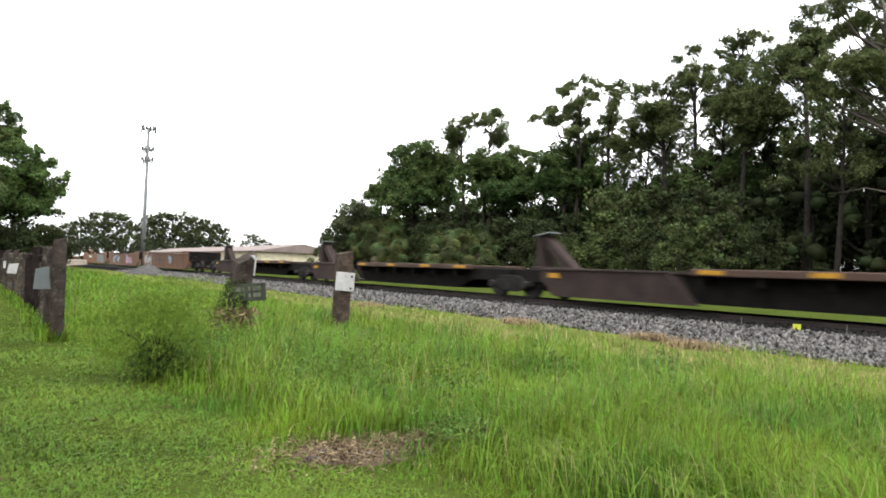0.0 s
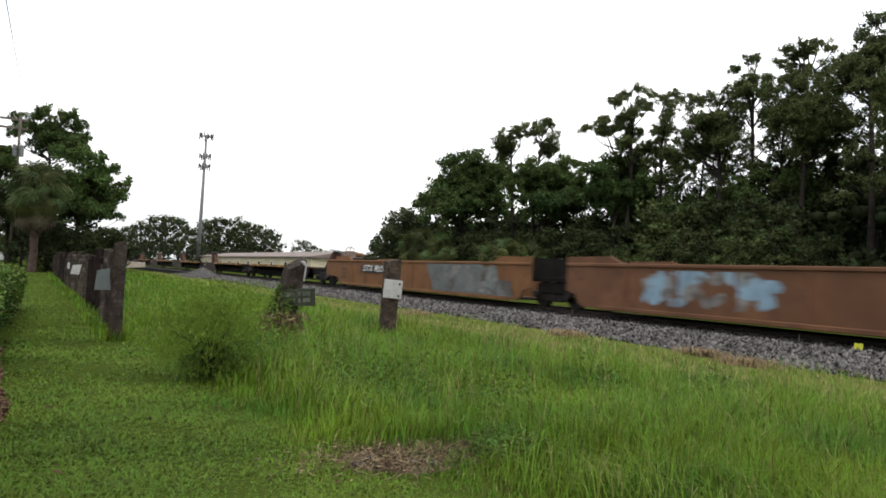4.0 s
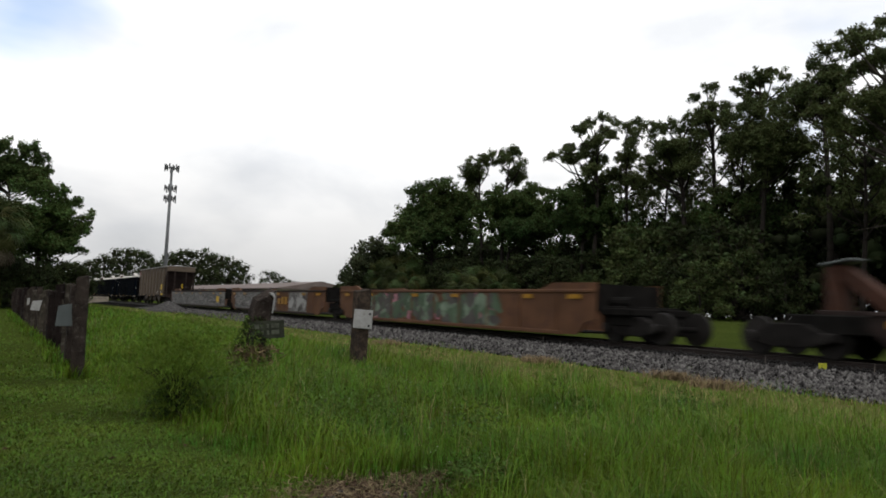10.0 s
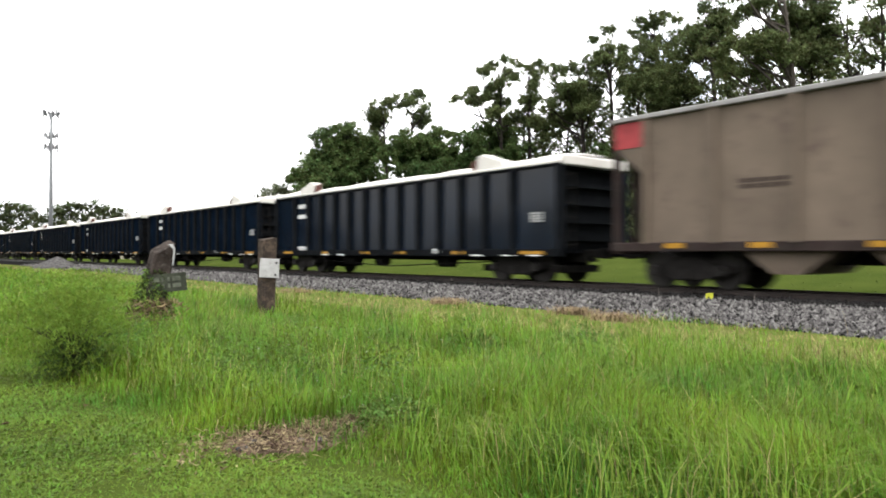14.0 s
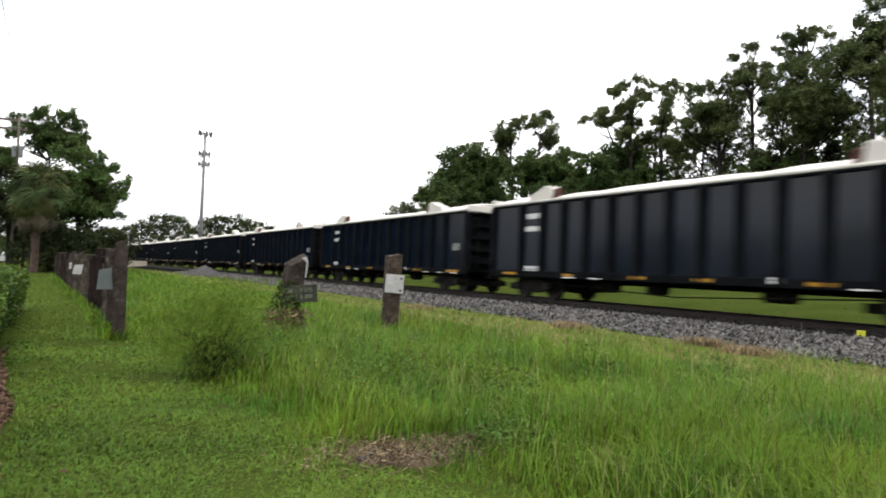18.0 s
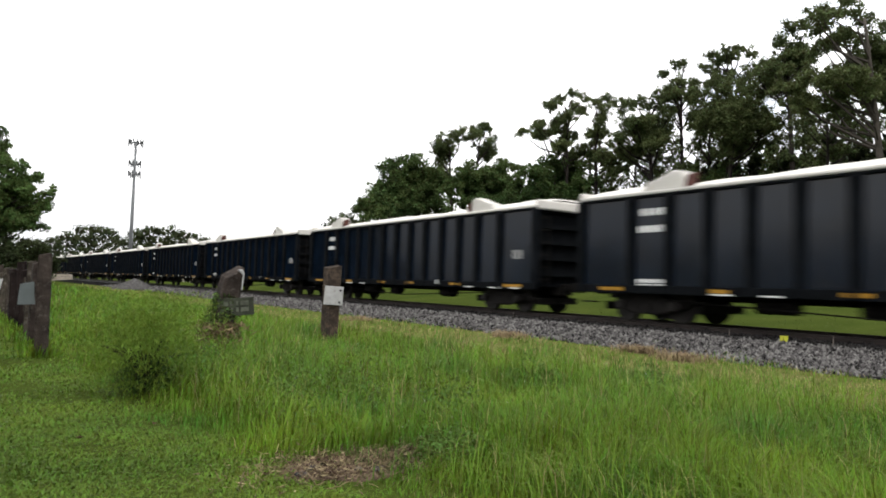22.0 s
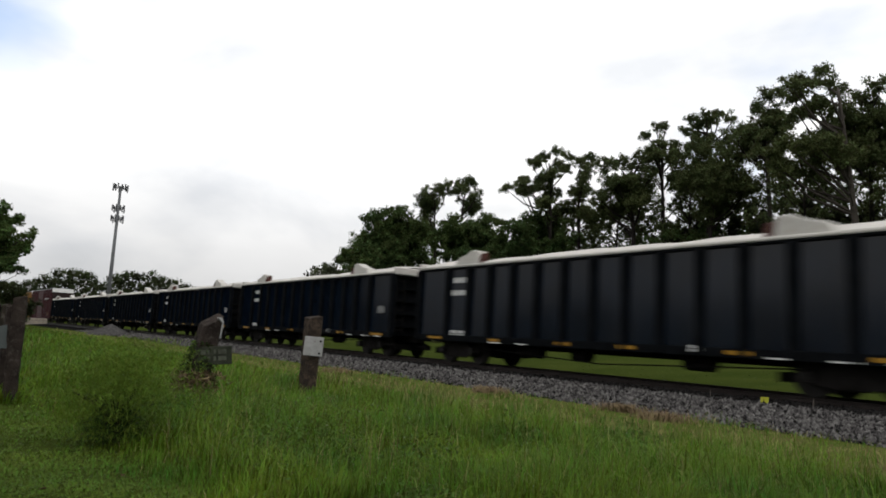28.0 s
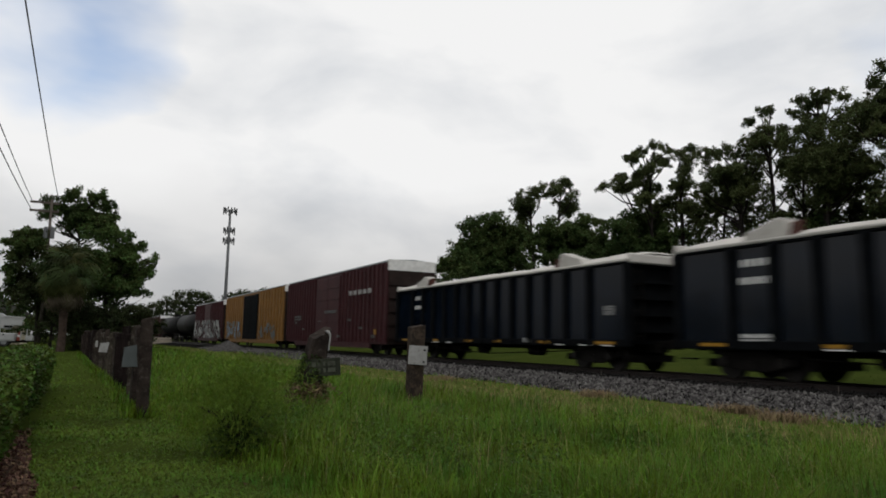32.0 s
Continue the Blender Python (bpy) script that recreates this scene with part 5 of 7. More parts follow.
def build_wood():
    rnd = random.Random(11)
    pale_tags = ("pine_tree", "tall slash pine with a pale grey trunk and bare dead limbs", "tree", "trees of the wood")
    open_tags = ("pine_tree", "thin open-crowned slash pine with scattered needle tufts", "tree", "trees of the wood")
    # the skyline of the wood, tree by tree
    view_tree(OAK_TAGS, 62, 30.6, [(29.9, 9.4, 1.19), (31.5, 9.7, 1.19), (29.1, 7.5, 1.27), (32.6, 8.5, 1.27), (31.2, 7.7, 1.51), (33.6, 8.9, 1.11), (28.0, 6.4, 1.03), (30.4, 6.0, 1.4), (32.4, 6.4, 1.4)], 101, OAK, puff=0.42, extra=6)
    view_tree(PINE_TAGS, 57, 34.9, [(34.4, 11.9, 0.91), (33.6, 11.6, 0.6), (35.4, 12.4, 0.6), (34.3, 10.7, 0.48)], 102, PINE)
    view_tree(PINE_TAGS, 55, 36.6, [(37.0, 12.6, 0.83), (37.9, 11.9, 0.52), (36.3, 12.0, 0.6), (37.4, 13.0, 0.48)], 103, PINE)
    view_tree(OAK_TAGS, 54, 37.0, [(39.1, 9.9, 0.87), (40.1, 8.5, 0.71), (38.1, 9.3, 0.79), (36.3, 9.1, 1.11), (35.2, 8.0, 1.27), (39.2, 8.1, 1.03), (37.4, 7.6, 1.2), (39.9, 6.9, 1.0), (36.6, 6.4, 1.3)], 104, OAK, puff=0.40, extra=6)
    view_tree(open_tags, 49, 44.0, [(40.5, 12.6, 0.48), (42.5, 14.6, 0.52), (43.5, 15.2, 0.44), (44.6, 15.6, 0.52), (45.4, 15.2, 0.44), (41.9, 13.2, 0.52), (43.0, 12.6, 0.52), (44.0, 13.8, 0.6), (45.0, 14.1, 0.52), (45.5, 11.1, 0.71), (43.7, 11.5, 0.64)], 105, PINE, puff=0.27)
    view_tree(open_tags, 48, 46.4, [(46.4, 14.8, 0.48), (47.2, 15.1, 0.48), (46.8, 13.6, 0.52), (46.0, 12.4, 0.5), (47.4, 10.3, 0.95)], 106, PINE, puff=0.27)
    view_tree(OAK_TAGS, 49, 43.0, [(41.2, 9.3, 0.79), (42.8, 9.9, 0.95), (44.5, 9.7, 1.03), (41.8, 7.4, 1.1), (43.6, 7.6, 1.2), (45.6, 8.4, 1.1)], 107, OAK, puff=0.38, extra=5)
    view_tree(PINE_TAGS, 46, 50.9, [(48.4, 14.6, 0.75), (49.5, 14.8, 0.75), (50.6, 14.5, 0.75), (51.4, 15.2, 0.56), (48.9, 13.2, 0.79), (50.4, 13.2, 0.79), (52.0, 13.7, 0.71), (48.2, 12.0, 0.71), (51.4, 12.0, 0.71), (49.6, 10.8, 0.95)], 108, PINE, stout=1.3, puff=0.30)
    view_tree(open_tags, 46, 53.4, [(52.5, 17.4, 0.36), (53.2, 17.5, 0.40), (51.8, 16.8, 0.44), (52.7, 16.3, 0.44), (53.9, 15.9, 0.52), (52.1, 15.4, 0.48)], 109, PINE, puff=0.25)
    view_tree(open_tags, 45, 56.8, [(55.2, 17.9, 0.48), (56.3, 18.1, 0.48), (57.3, 18.1, 0.48), (58.2, 17.8, 0.48), (54.8, 17.1, 0.40)], 110, PINE, puff=0.27)
    view_tree(PINE_TAGS, 43, 56.4, [(54.3, 14.9, 0.95), (56.0, 15.4, 1.03), (57.7, 16.2, 1.03), (55.6, 13.4, 1.11), (57.7, 14.1, 1.11), (59.3, 15.0, 1.03), (56.9, 12.2, 1.19), (58.9, 12.6, 1.19)], 111, PINE, extra=4)
    view_tree(PINE_TAGS, 41, 60.8, [(60.0, 18.3, 0.67), (60.9, 19.2, 0.75), (61.8, 19.3, 0.48), (60.4, 17.0, 0.87), (61.6, 17.6, 0.79), (59.2, 16.7, 0.79), (58.6, 16.2, 0.64)], 112, PINE, extra=3)
    view_tree(pale_tags, 34, 66.9, [(62.7, 20.2, 0.67), (64.2, 20.5, 0.67), (63.4, 19.8, 0.71), (64.8, 19.7, 0.60), (62.7, 18.9, 0.79), (64.2, 18.3, 0.71), (65.5, 19.0, 0.67), (65.9, 17.8, 0.71), (62.4, 15.6, 1.03), (64.3, 15.4, 1.03), (60.5, 15.1, 1.03), (66.1, 14.6, 0.95)], 113, PINE, BARKL, 1.12, 0.30, 1.2, 6)
    view_tree(PINE_TAGS, 38, 67.4, [(67.0, 18.4, 0.71), (68.1, 19.1, 0.79), (66.5, 16.9, 0.87), (67.7, 17.0, 0.87), (65.4, 16.3, 0.71), (67.0, 15.2, 1.03), (68.3, 15.7, 1.03)], 114, PINE, extra=3)
    view_tree(("shrub", "tall greyish green shrub with fine leaves", "bush", "brush under the wood"), 65, 26.2, [(23.9, 2.2, 0.6), (24.5, 3.4, 0.6), (25.3, 4.7, 0.55), (26.2, 5.0, 0.6), (26.9, 6.0, 0.45), (27.8, 6.1, 0.6), (25.8, 3.4, 0.9), (27.0, 4.4, 0.9), (26.5, 2.4, 1.0), (24.8, 1.8, 0.8), (24.2, 0.9, 0.6)], 115, GREYLEAF, puff=0.40)
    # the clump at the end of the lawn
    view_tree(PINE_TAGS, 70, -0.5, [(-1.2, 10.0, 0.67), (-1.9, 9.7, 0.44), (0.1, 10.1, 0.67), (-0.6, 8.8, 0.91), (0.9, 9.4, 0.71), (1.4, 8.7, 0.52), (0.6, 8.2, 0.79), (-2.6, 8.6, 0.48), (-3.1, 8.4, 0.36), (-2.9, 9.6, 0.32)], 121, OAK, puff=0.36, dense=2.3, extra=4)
    view_tree(PINE_TAGS, 66, 1.4, [(0.1, 7.4, 0.75), (1.4, 7.4, 0.79), (2.5, 7.2, 0.75), (3.4, 6.5, 0.67), (3.6, 5.5, 0.52), (4.4, 5.6, 0.32), (4.6, 5.9, 0.24), (4.1, 4.7, 0.32), (3.1, 4.6, 0.79), (1.8, 5.9, 1.03), (0.5, 5.8, 1.03), (2.3, 3.4, 0.87), (1.3, 4.2, 1.03), (3.2, 3.3, 0.44), (-0.4, 5.0, 0.9), (0.2, 3.4, 0.9)], 122, CEDAR, puff=0.40, dense=2.3, wider=1.15, extra=8)
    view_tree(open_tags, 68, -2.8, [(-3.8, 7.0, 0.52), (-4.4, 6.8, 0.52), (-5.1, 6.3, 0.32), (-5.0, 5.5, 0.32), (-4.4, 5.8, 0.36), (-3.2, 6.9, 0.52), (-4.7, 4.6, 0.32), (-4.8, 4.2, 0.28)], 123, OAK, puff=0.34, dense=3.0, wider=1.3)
    view_tree(OAK_TAGS, 67, -1.9, [(-4.1, 3.8, 0.79), (-4.5, 3.0, 0.5), (-3.6, 4.6, 0.71), (-3.1, 5.5, 0.71), (-2.7, 3.0, 0.87), (-2.2, 4.4, 0.9), (-1.2, 3.0, 0.9), (-1.6, 5.6, 0.9), (-2.2, 1.4, 0.6), (-1.2, 1.4, 0.8), (0.0, 1.6, 0.9)], 124, BRUSH, puff=0.50, extra=6)
    view_tree(BRUSH_TAGS, 64, 2.4, [(2.6, 1.7, 0.91), (3.8, 1.8, 0.64), (4.4, 1.6, 0.36), (1.1, 1.2, 1.11), (2.3, 0.4, 0.71), (3.8, 0.9, 0.64), (5.0, 0.7, 0.48), (0.4, 0.3, 0.8), (3.2, 0.0, 0.6), (4.4, 0.1, 0.5)], 125, BRUSH, puff=0.42, extra=4)
    # the rest: a few kinds, many times over
    full = [pine_variant(14.5, s, 20, 0.20) for s in (3, 4, 12)]
    oaks = [oak_variant(11.0, s) for s in (5, 6)]
    back = [oak_variant(11.0, s, 1) for s in (25, 26)]
    far = [oak_variant(11.0, s, 2) for s in (27, 28)]
    brush = [brush_variant(4.5, s, BRUSH) for s in (8, 9)]
    light = [brush_variant(4.5, s, BRUSHL) for s in (10, 13)]
    thicket = [brush_variant(4.5, s, BRUSH_SHADED, 0.5, 0.15) for s in (14, 15)]
    first = {id(o): True for o in full + oaks + back + far + brush + light + thicket}

    def put(pool, x, y, k, turn=None):
        o = rnd.choice(pool)
        m = pose(x, y, ground_z(x, y) - 0.05, 0, 0, rnd.uniform(0, 360) if turn is None else turn)
        if first.pop(id(o), False):
            o.matrix_basis = m
            c = o
        else:
            c = copy_thing(o, m)
        c.scale = (k * rnd.uniform(0.9, 1.1), k * rnd.uniform(0.9, 1.1), k)
        return c

    # bearing, elevation of the top, distance out
    for bearing, top, x, pool in ((26.2, 3.9, 31, oaks), (27.6, 5.2, 33, oaks), (30.0, 6.0, 36, back), (33.5, 7.4, 37, back), (37.0, 7.2, 37, back), (40.8, 5.8, 37, back), (44.5, 7.0, 38, back),
                                  (48.3, 8.6, 37, oaks), (51.6, 9.4, 38, oaks), (54.6, 10.4, 37, oaks), (57.8, 11.4, 39, oaks), (61.4, 14.0, 37, full), (61.8, 10.5, 45, oaks), (64.8, 14.6, 38, full), (66.0, 10.5, 45, oaks), (63.0, 15.0, 34, full),
                                  (69.6, 18.6, 36, full), (70.6, 11.0, 45, oaks), (71.8, 20.0, 34, full), (74.6, 20.6, 36, full), (76, 14.5, 37, oaks), (78, 21, 35, full), (82, 15, 37, oaks), (85, 21, 34, full), (91, 15, 36, oaks)):
        b = radians(bearing)
        r = x / math.sin(b)
        h = EYE.z - ground_z(x, r * math.cos(b)) + r * math.tan(radians(top))
        put(pool, x, r * math.cos(b), h / (11.3 if pool in (oaks, back) else 14.9))
    for k in range(17):
        if k > 9 and k % 3:
            continue
        b = radians(40.5 + 1.8 * k)
        top = float(np.interp(40.5 + 1.8 * k, [40, 44, 48, 52, 56, 60, 64, 70], [8.8, 12.0, 13.0, 14.0, 15.2, 16.4, 17.4, 18.0])) - rnd.uniform(0, 1.2)
        r = rnd.uniform(37, 41) / math.sin(b)
        put(full, r * math.sin(b), r * math.cos(b), r * math.tan(radians(top)) / 14.9)
    for k in range(20):
        y = 74 - k * 3.8 + rnd.uniform(-1, 1)
        put(back, rnd.uniform(39, 43) + (6 if y < 24 else 0), y, rnd.uniform(0.55, 0.7) * (1.0 if y > 30 else 1.3))
    for k in range(12):
        put(back, rnd.uniform(46, 52), 76 - k * 7, rnd.uniform(0.5, 0.65))
    for k in range(30):
        y = 68 - k * 2.1 + rnd.uniform(-0.8, 0.8)
        b = math.degrees(math.atan2(30, y))
        if b < 58 or k % 4 == 0:
            put(light if 41 < b < 55 and k % 4 else brush, rnd.uniform(29.0, 31.5) + (2.5 if b > 57 else 0), y, rnd.uniform(0.6, 1.0) * (0.4 if b > 57 else 1.0))
    for k in range(24):
        y = 70 - k * 2.9
        b = math.degrees(math.atan2(33, y))
        put(light if 42 < b < 54 and k % 3 else brush, rnd.uniform(32, 35) + (9 if b > 57 else 0), y, rnd.uniform(1.0, 1.45))
    # Brush in the shade-dark colour, to blacken the depth of the wood.
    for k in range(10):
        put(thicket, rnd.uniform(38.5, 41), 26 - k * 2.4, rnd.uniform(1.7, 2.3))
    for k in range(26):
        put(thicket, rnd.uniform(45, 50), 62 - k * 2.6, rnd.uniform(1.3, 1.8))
    # trees far behind the building
    for bearing, top, r in ((2.6, 2.2, 205), (3.6, 2.4, 215), (4.6, 2.6, 225), (5.6, 3.1, 230), (6.5, 3.6, 235), (7.4, 3.7, 240), (8.4, 3.6, 240), (9.4, 2.9, 215),
                            (10.4, 3.6, 250), (11.4, 3.9, 250), (12.5, 4.0, 250), (13.6, 3.7, 245), (14.6, 3.4, 240), (15.4, 3.0, 240), (17.7, 2.5, 300), (18.6, 2.1, 300), (19.4, 1.8, 300)):
        b = radians(bearing)
        put(far, r * math.sin(b), r * math.cos(b), (EYE.z + r * math.tan(radians(top))) / 11.3)
    for k in range(18):
        b = radians(2.4 + 0.75 * k)
        put(thicket, 200 * math.sin(b), 200 * math.cos(b), rnd.uniform(1.0, 1.6))
    # trees that close the place behind the lawn
    for k in range(24):
        put(far, -52 - 6 * rnd.random(), -50 + 6.5 * k, rnd.uniform(0.72, 0.90))
    for x, y, h, pool in ((-4.4, 90, 8.0, back), (-7.4, 92, 7.0, back), (-2.0, 84, 8.0, back), (-0.3, 74, 9.0, back), (2.6, 63, 3.2, brush), (-1.5, 64, 4.5, brush), (0.2, 63, 4.2, brush)):
        put(pool, x, y, h / (11.3 if pool is back else 4.5))


build_wood()


def blades(xy, height, width, rng, lean=0.35):
    """Bent grass blades, five points each."""
    n = len(xy)
    a = rng.normal(0.6, 1.5, n) + 0.9 * np.sin(xy[:, 0] * 1.3 + xy[:, 1] * 1.9)
    d = np.stack([np.cos(a), np.sin(a), np.zeros(n)], 1)
    e = np.stack([-np.sin(a), np.cos(a), np.zeros(n)], 1)
    base = np.concatenate([xy, np.full((n, 1), -0.02)], 1)
    h, w = height[:, None], width[:, None]
    k = (rng.uniform(0.1, 1.0, (n, 1)) * lean)
    up = np.array([0, 0, 1.0])
    p0, p1 = base - e * w * 0.5, base + e * w * 0.5
    m = base + d * h * k * 0.3 + up * h * 0.6
    p2, p3 = m + e * w * 0.4, m - e * w * 0.4
    p4 = base + d * h * k * 1.1 + up * h * (1 - 0.3 * k)
    return np.stack([p0, p1, p2, p3, p4], 1)


BLADE = [(0, 1, 2, 3), (3, 2, 4)]


def build_grass():
    rng = np.random.default_rng(3)

    def sample(n, r0, r1, b0, b1):
        b = np.radians(rng.uniform(b0, b1, n))
        r = r0 * (r1 / r0) ** rng.uniform(0, 1, n)
        return np.stack([r * np.sin(b), r * np.cos(b)], 1), r

    xy, r = sample(340000, 2.6, 75, -4, 80)
    keep = (xy[:, 0] > lawn_edge(xy[:, 1]) + rng.normal(0, 0.12, len(xy))) & (xy[:, 0] < 11.4 + rng.normal(0, 0.22, len(xy)))
    ragged = np.array([1.1 * noise.noise(Vector((x * 2.6, y * 2.6, 31.0))) if 1 < x < 4 and 3.4 < y < 5.6 else 0.0 for x, y in xy])
    bare = ((xy[:, 0] - 2.38) / 0.72) ** 2 + ((xy[:, 1] - 4.42) / 0.38) ** 2 + ragged < rng.uniform(0.5, 1.2, len(xy))
    keep &= ~(bare & (rng.uniform(0, 1, len(xy)) < 0.82))
    keep &= ~((xy[:, 0] > 8.9) & (rng.uniform(0, 1, len(xy)) < 0.5))
    side = np.stack([rng.uniform(2.2, 9.0, 26000), rng.uniform(-4.0, 3.0, 26000)], 1)
    xy, r = np.concatenate([xy[keep], side]), np.concatenate([r[keep], np.full(26000, 6.0)])
    p1 = np.array([noise.noise(Vector((x * 0.45, y * 0.45, 1.0))) for x, y in xy])
    p2 = np.array([noise.noise(Vector((x * 2.2, y * 2.2, 5.0))) for x, y in xy])
    edge = np.clip((xy[:, 0] - lawn_edge(xy[:, 1])) / 0.9, 0.2, 1)
    pb = np.array([noise.noise(Vector((x * 0.9, y * 0.55, 7.0))) for x, y in xy])
    far = np.clip((9.9 - xy[:, 0]) / 3.2 + np.clip(pb - 0.12, 0, 1) * 1.1, 0.10, 1)
    h = np.clip(0.36 + 0.18 * p1 + 0.17 * p2, 0.10, 0.8) * rng.uniform(0.45, 1.4, len(xy)) * edge * far
    h *= 1 - 0.62 * np.exp(-((xy[:, 0] - 2.3) / 1.0) ** 4) / (1 + np.exp((xy[:, 1] - 4.75) / 0.16))
    dry = rng.uniform(0, 1, len(xy)) < np.clip((xy[:, 0] - 7.6 + 3.5 * p1) / 3.4, 0.03, 0.86)
    # a trampled dry strip along the foot of the ballast
    strip_xy, sr = sample(90000, 8.5, 75, 8, 80)
    q1 = np.array([noise.noise(Vector((x * 0.5, y * 0.35, 3.0))) for x, y in strip_xy])
    qb = np.array([noise.noise(Vector((x * 0.9, y * 0.55, 7.0))) for x, y in strip_xy])
    on = (qb < rng.normal(0.10, 0.12, len(qb))) & (strip_xy[:, 0] < 11.55 + 0.25 * q1) & (strip_xy[:, 0] > 8.6 + 0.7 * q1 + rng.normal(0, 0.35, len(q1))) & (q1 + 0.12 * (strip_xy[:, 0] - 9.6) > rng.normal(-0.16, 0.16, len(q1)))
    strip_xy, sr = strip_xy[on], sr[on]
    xy, r = np.concatenate([xy, strip_xy]), np.concatenate([r, sr])
    h = np.concatenate([h, rng.uniform(0.04, 0.15, len(sr))])
    dry = np.concatenate([dry, rng.uniform(0, 1, len(sr)) < 0.8])
    # ragged tufts that grow over the edge of the stones
    edge_xy, er = sample(110000, 9.5, 75, 8, 80)
    q2 = np.array([noise.noise(Vector((x * 1.0, y * 0.6, 13.0))) + 0.5 * noise.noise(Vector((x * 3.0, y * 2.0, 17.0))) for x, y in edge_xy])
    on = (edge_xy[:, 0] > 9.3) & (edge_xy[:, 0] < 11.95 + 0.75 * q2) & (q2 > rng.normal(0.0, 0.12, len(q2)))
    edge_xy, er, q2 = edge_xy[on], er[on], q2[on]
    xy, r = np.concatenate([xy, edge_xy]), np.concatenate([r, er])
    h = np.concatenate([h, rng.uniform(0.06, 0.2, len(er)) * (1 + 0.8 * q2)])
    dry = np.concatenate([dry, (rng.uniform(0, 1, len(er)) < 0.30)])
    w = 0.0032 + 0.00064 * r
    for name, sel, material, label in (("tall_grass", ~dry, GRASS, "tall bright green uncut grass"), ("dry_grass", dry, GRASS_DRY, "dry straw-coloured grass stalks")):
        v = blades(xy[sel], h[sel], w[sel] * (1 if material is GRASS else 0.8), rng, 1.0)
        tagged(new(name, cloud_mesh(name, v, 5, BLADE, material)), label, "grass", "", "stuff")
    # long arching blades and pale seed stalks above the rest
    for name, n, r1, material, lo, hi, width, bend, label in (("long_blades", 7000, 11, GRASSL, 0.42, 0.78, 0.0048, 1.5, "long arching pale green grass blades"),
                                                            ("seed_stalks", 1300, 16, GRASS_DRY, 0.45, 0.85, 0.0026, 0.7, "thin pale seed stalks in the grass")):
        st, rs = sample(n, 2.7, r1, 8, 78)
        on = (st[:, 0] > lawn_edge(st[:, 1]) + 0.5) & (st[:, 0] < 8.6) & (((st[:, 0] - 2.35) / 1.1) ** 2 + ((st[:, 1] - 4.4) / 0.75) ** 2 > 1)
        st, rs = st[on], rs[on]
        hh = rng.uniform(lo, hi, len(st)) * (0.75 + 0.5 * np.array([noise.noise(Vector((x * 1.1, y * 1.1, 21.0))) for x, y in st]))
        tagged(new(name, cloud_mesh(name, blades(st, hh, width + 0.0004 * rs, rng, bend), 5, BLADE, material)), label, "grass", "", "stuff")
    # brown tufts along the foot of the ballast
    for tx, ty, tr in ((11.3, 13.6, 0.45), (11.5, 9.6, 0.40), (11.0, 8.2, 0.45), (10.6, 20.5, 0.5)):
        m = 700
        st = np.stack([rng.normal(tx, tr * 0.45, m), rng.normal(ty, tr * 0.6, m)], 1)
        tagged(new("dry_tuft", cloud_mesh("dry_tuft", blades(st, rng.uniform(0.08, 0.26, m), np.full(m, 0.012), rng, 1.6) + np.array([0, 0, 0.03]), 5, BLADE, STRAW)), "dry brown grass tuft beside the ballast", "grass", "dry tufts", "stuff")
    xy, r = sample(125000, 2.6, 60, -12, 45)
    keep = (xy[:, 0] < lawn_edge(xy[:, 1]) + 0.2) & (xy[:, 0] > np.where(xy[:, 1] < 10.3, mulch_edge(xy[:, 1]), np.where(xy[:, 1] < 19, -0.52, -8)) + np.where(xy[:, 1] < 19, rng.normal(0, 0.05, len(xy)), 0))
    xy, r = xy[keep], r[keep]
    p2 = np.array([noise.noise(Vector((x * 1.6, y * 1.6, 9.0))) for x, y in xy])
    near, rn = sample(120000, 2.6, 14, -12, 40)
    sel = (near[:, 0] < lawn_edge(near[:, 1]) + 0.2) & (near[:, 0] > np.where(near[:, 1] < 10.3, mulch_edge(near[:, 1]), -0.52) + rng.normal(0, 0.05, len(near)))
    near, rn = near[sel], rn[sel]
    xy, r = np.concatenate([xy, near]), np.concatenate([r, rn])
    p2 = np.concatenate([p2, np.array([noise.noise(Vector((x * 1.6, y * 1.6, 9.0))) for x, y in near])])
    around = np.stack([rng.uniform(-0.2, 2.3, 26000), rng.uniform(-4.0, 2.7, 26000)], 1)
    xy, r, p2 = np.concatenate([xy, around]), np.concatenate([r, np.full(26000, 3.0)]), np.concatenate([p2, np.zeros(26000)])
    v = blades(xy, (0.05 + 0.03 * p2) * rng.uniform(0.5, 1.4, len(xy)), 0.006 + 0.0013 * r, rng, 1.5)
    tagged(new("lawn", cloud_mesh("lawn", v, 5, BLADE, LAWN)), "short mown green lawn", "lawn", "", "stuff")
    # flowering weeds among the grass: small pale heads and narrow leaves
    n = 1800
    c = np.stack([rng.normal(2.7, 0.9, n), rng.normal(6.2, 1.0, n), rng.uniform(0.15, 0.62, n)], 1)
    c = c[c[:, 0] > lawn_edge(c[:, 1]) + 0.35]
    tagged(new("weed_patch", cloud_mesh("weed_patch", leaf_cards(c, rng.uniform(0.025, 0.06, len(c)), 0.25, rng), 4, CARD, WEED)), "dark green leafy weeds in the grass", "weeds", "", "stuff")
    for wx, wy, wr, wh in ((3.0, 4.2, 0.30, 0.30), (3.0, 6.6, 0.65, 0.5), (3.9, 5.6, 0.45, 0.45), (5.6, 6.4, 0.5, 0.5), (2.4, 8.6, 0.6, 0.5), (4.6, 9.4, 0.6, 0.45), (6.4, 5.2, 0.45, 0.5)):
        m = 900
        a, q = rng.uniform(0, 2 * math.pi, m), np.sqrt(rng.uniform(0, 1, m)) * wr
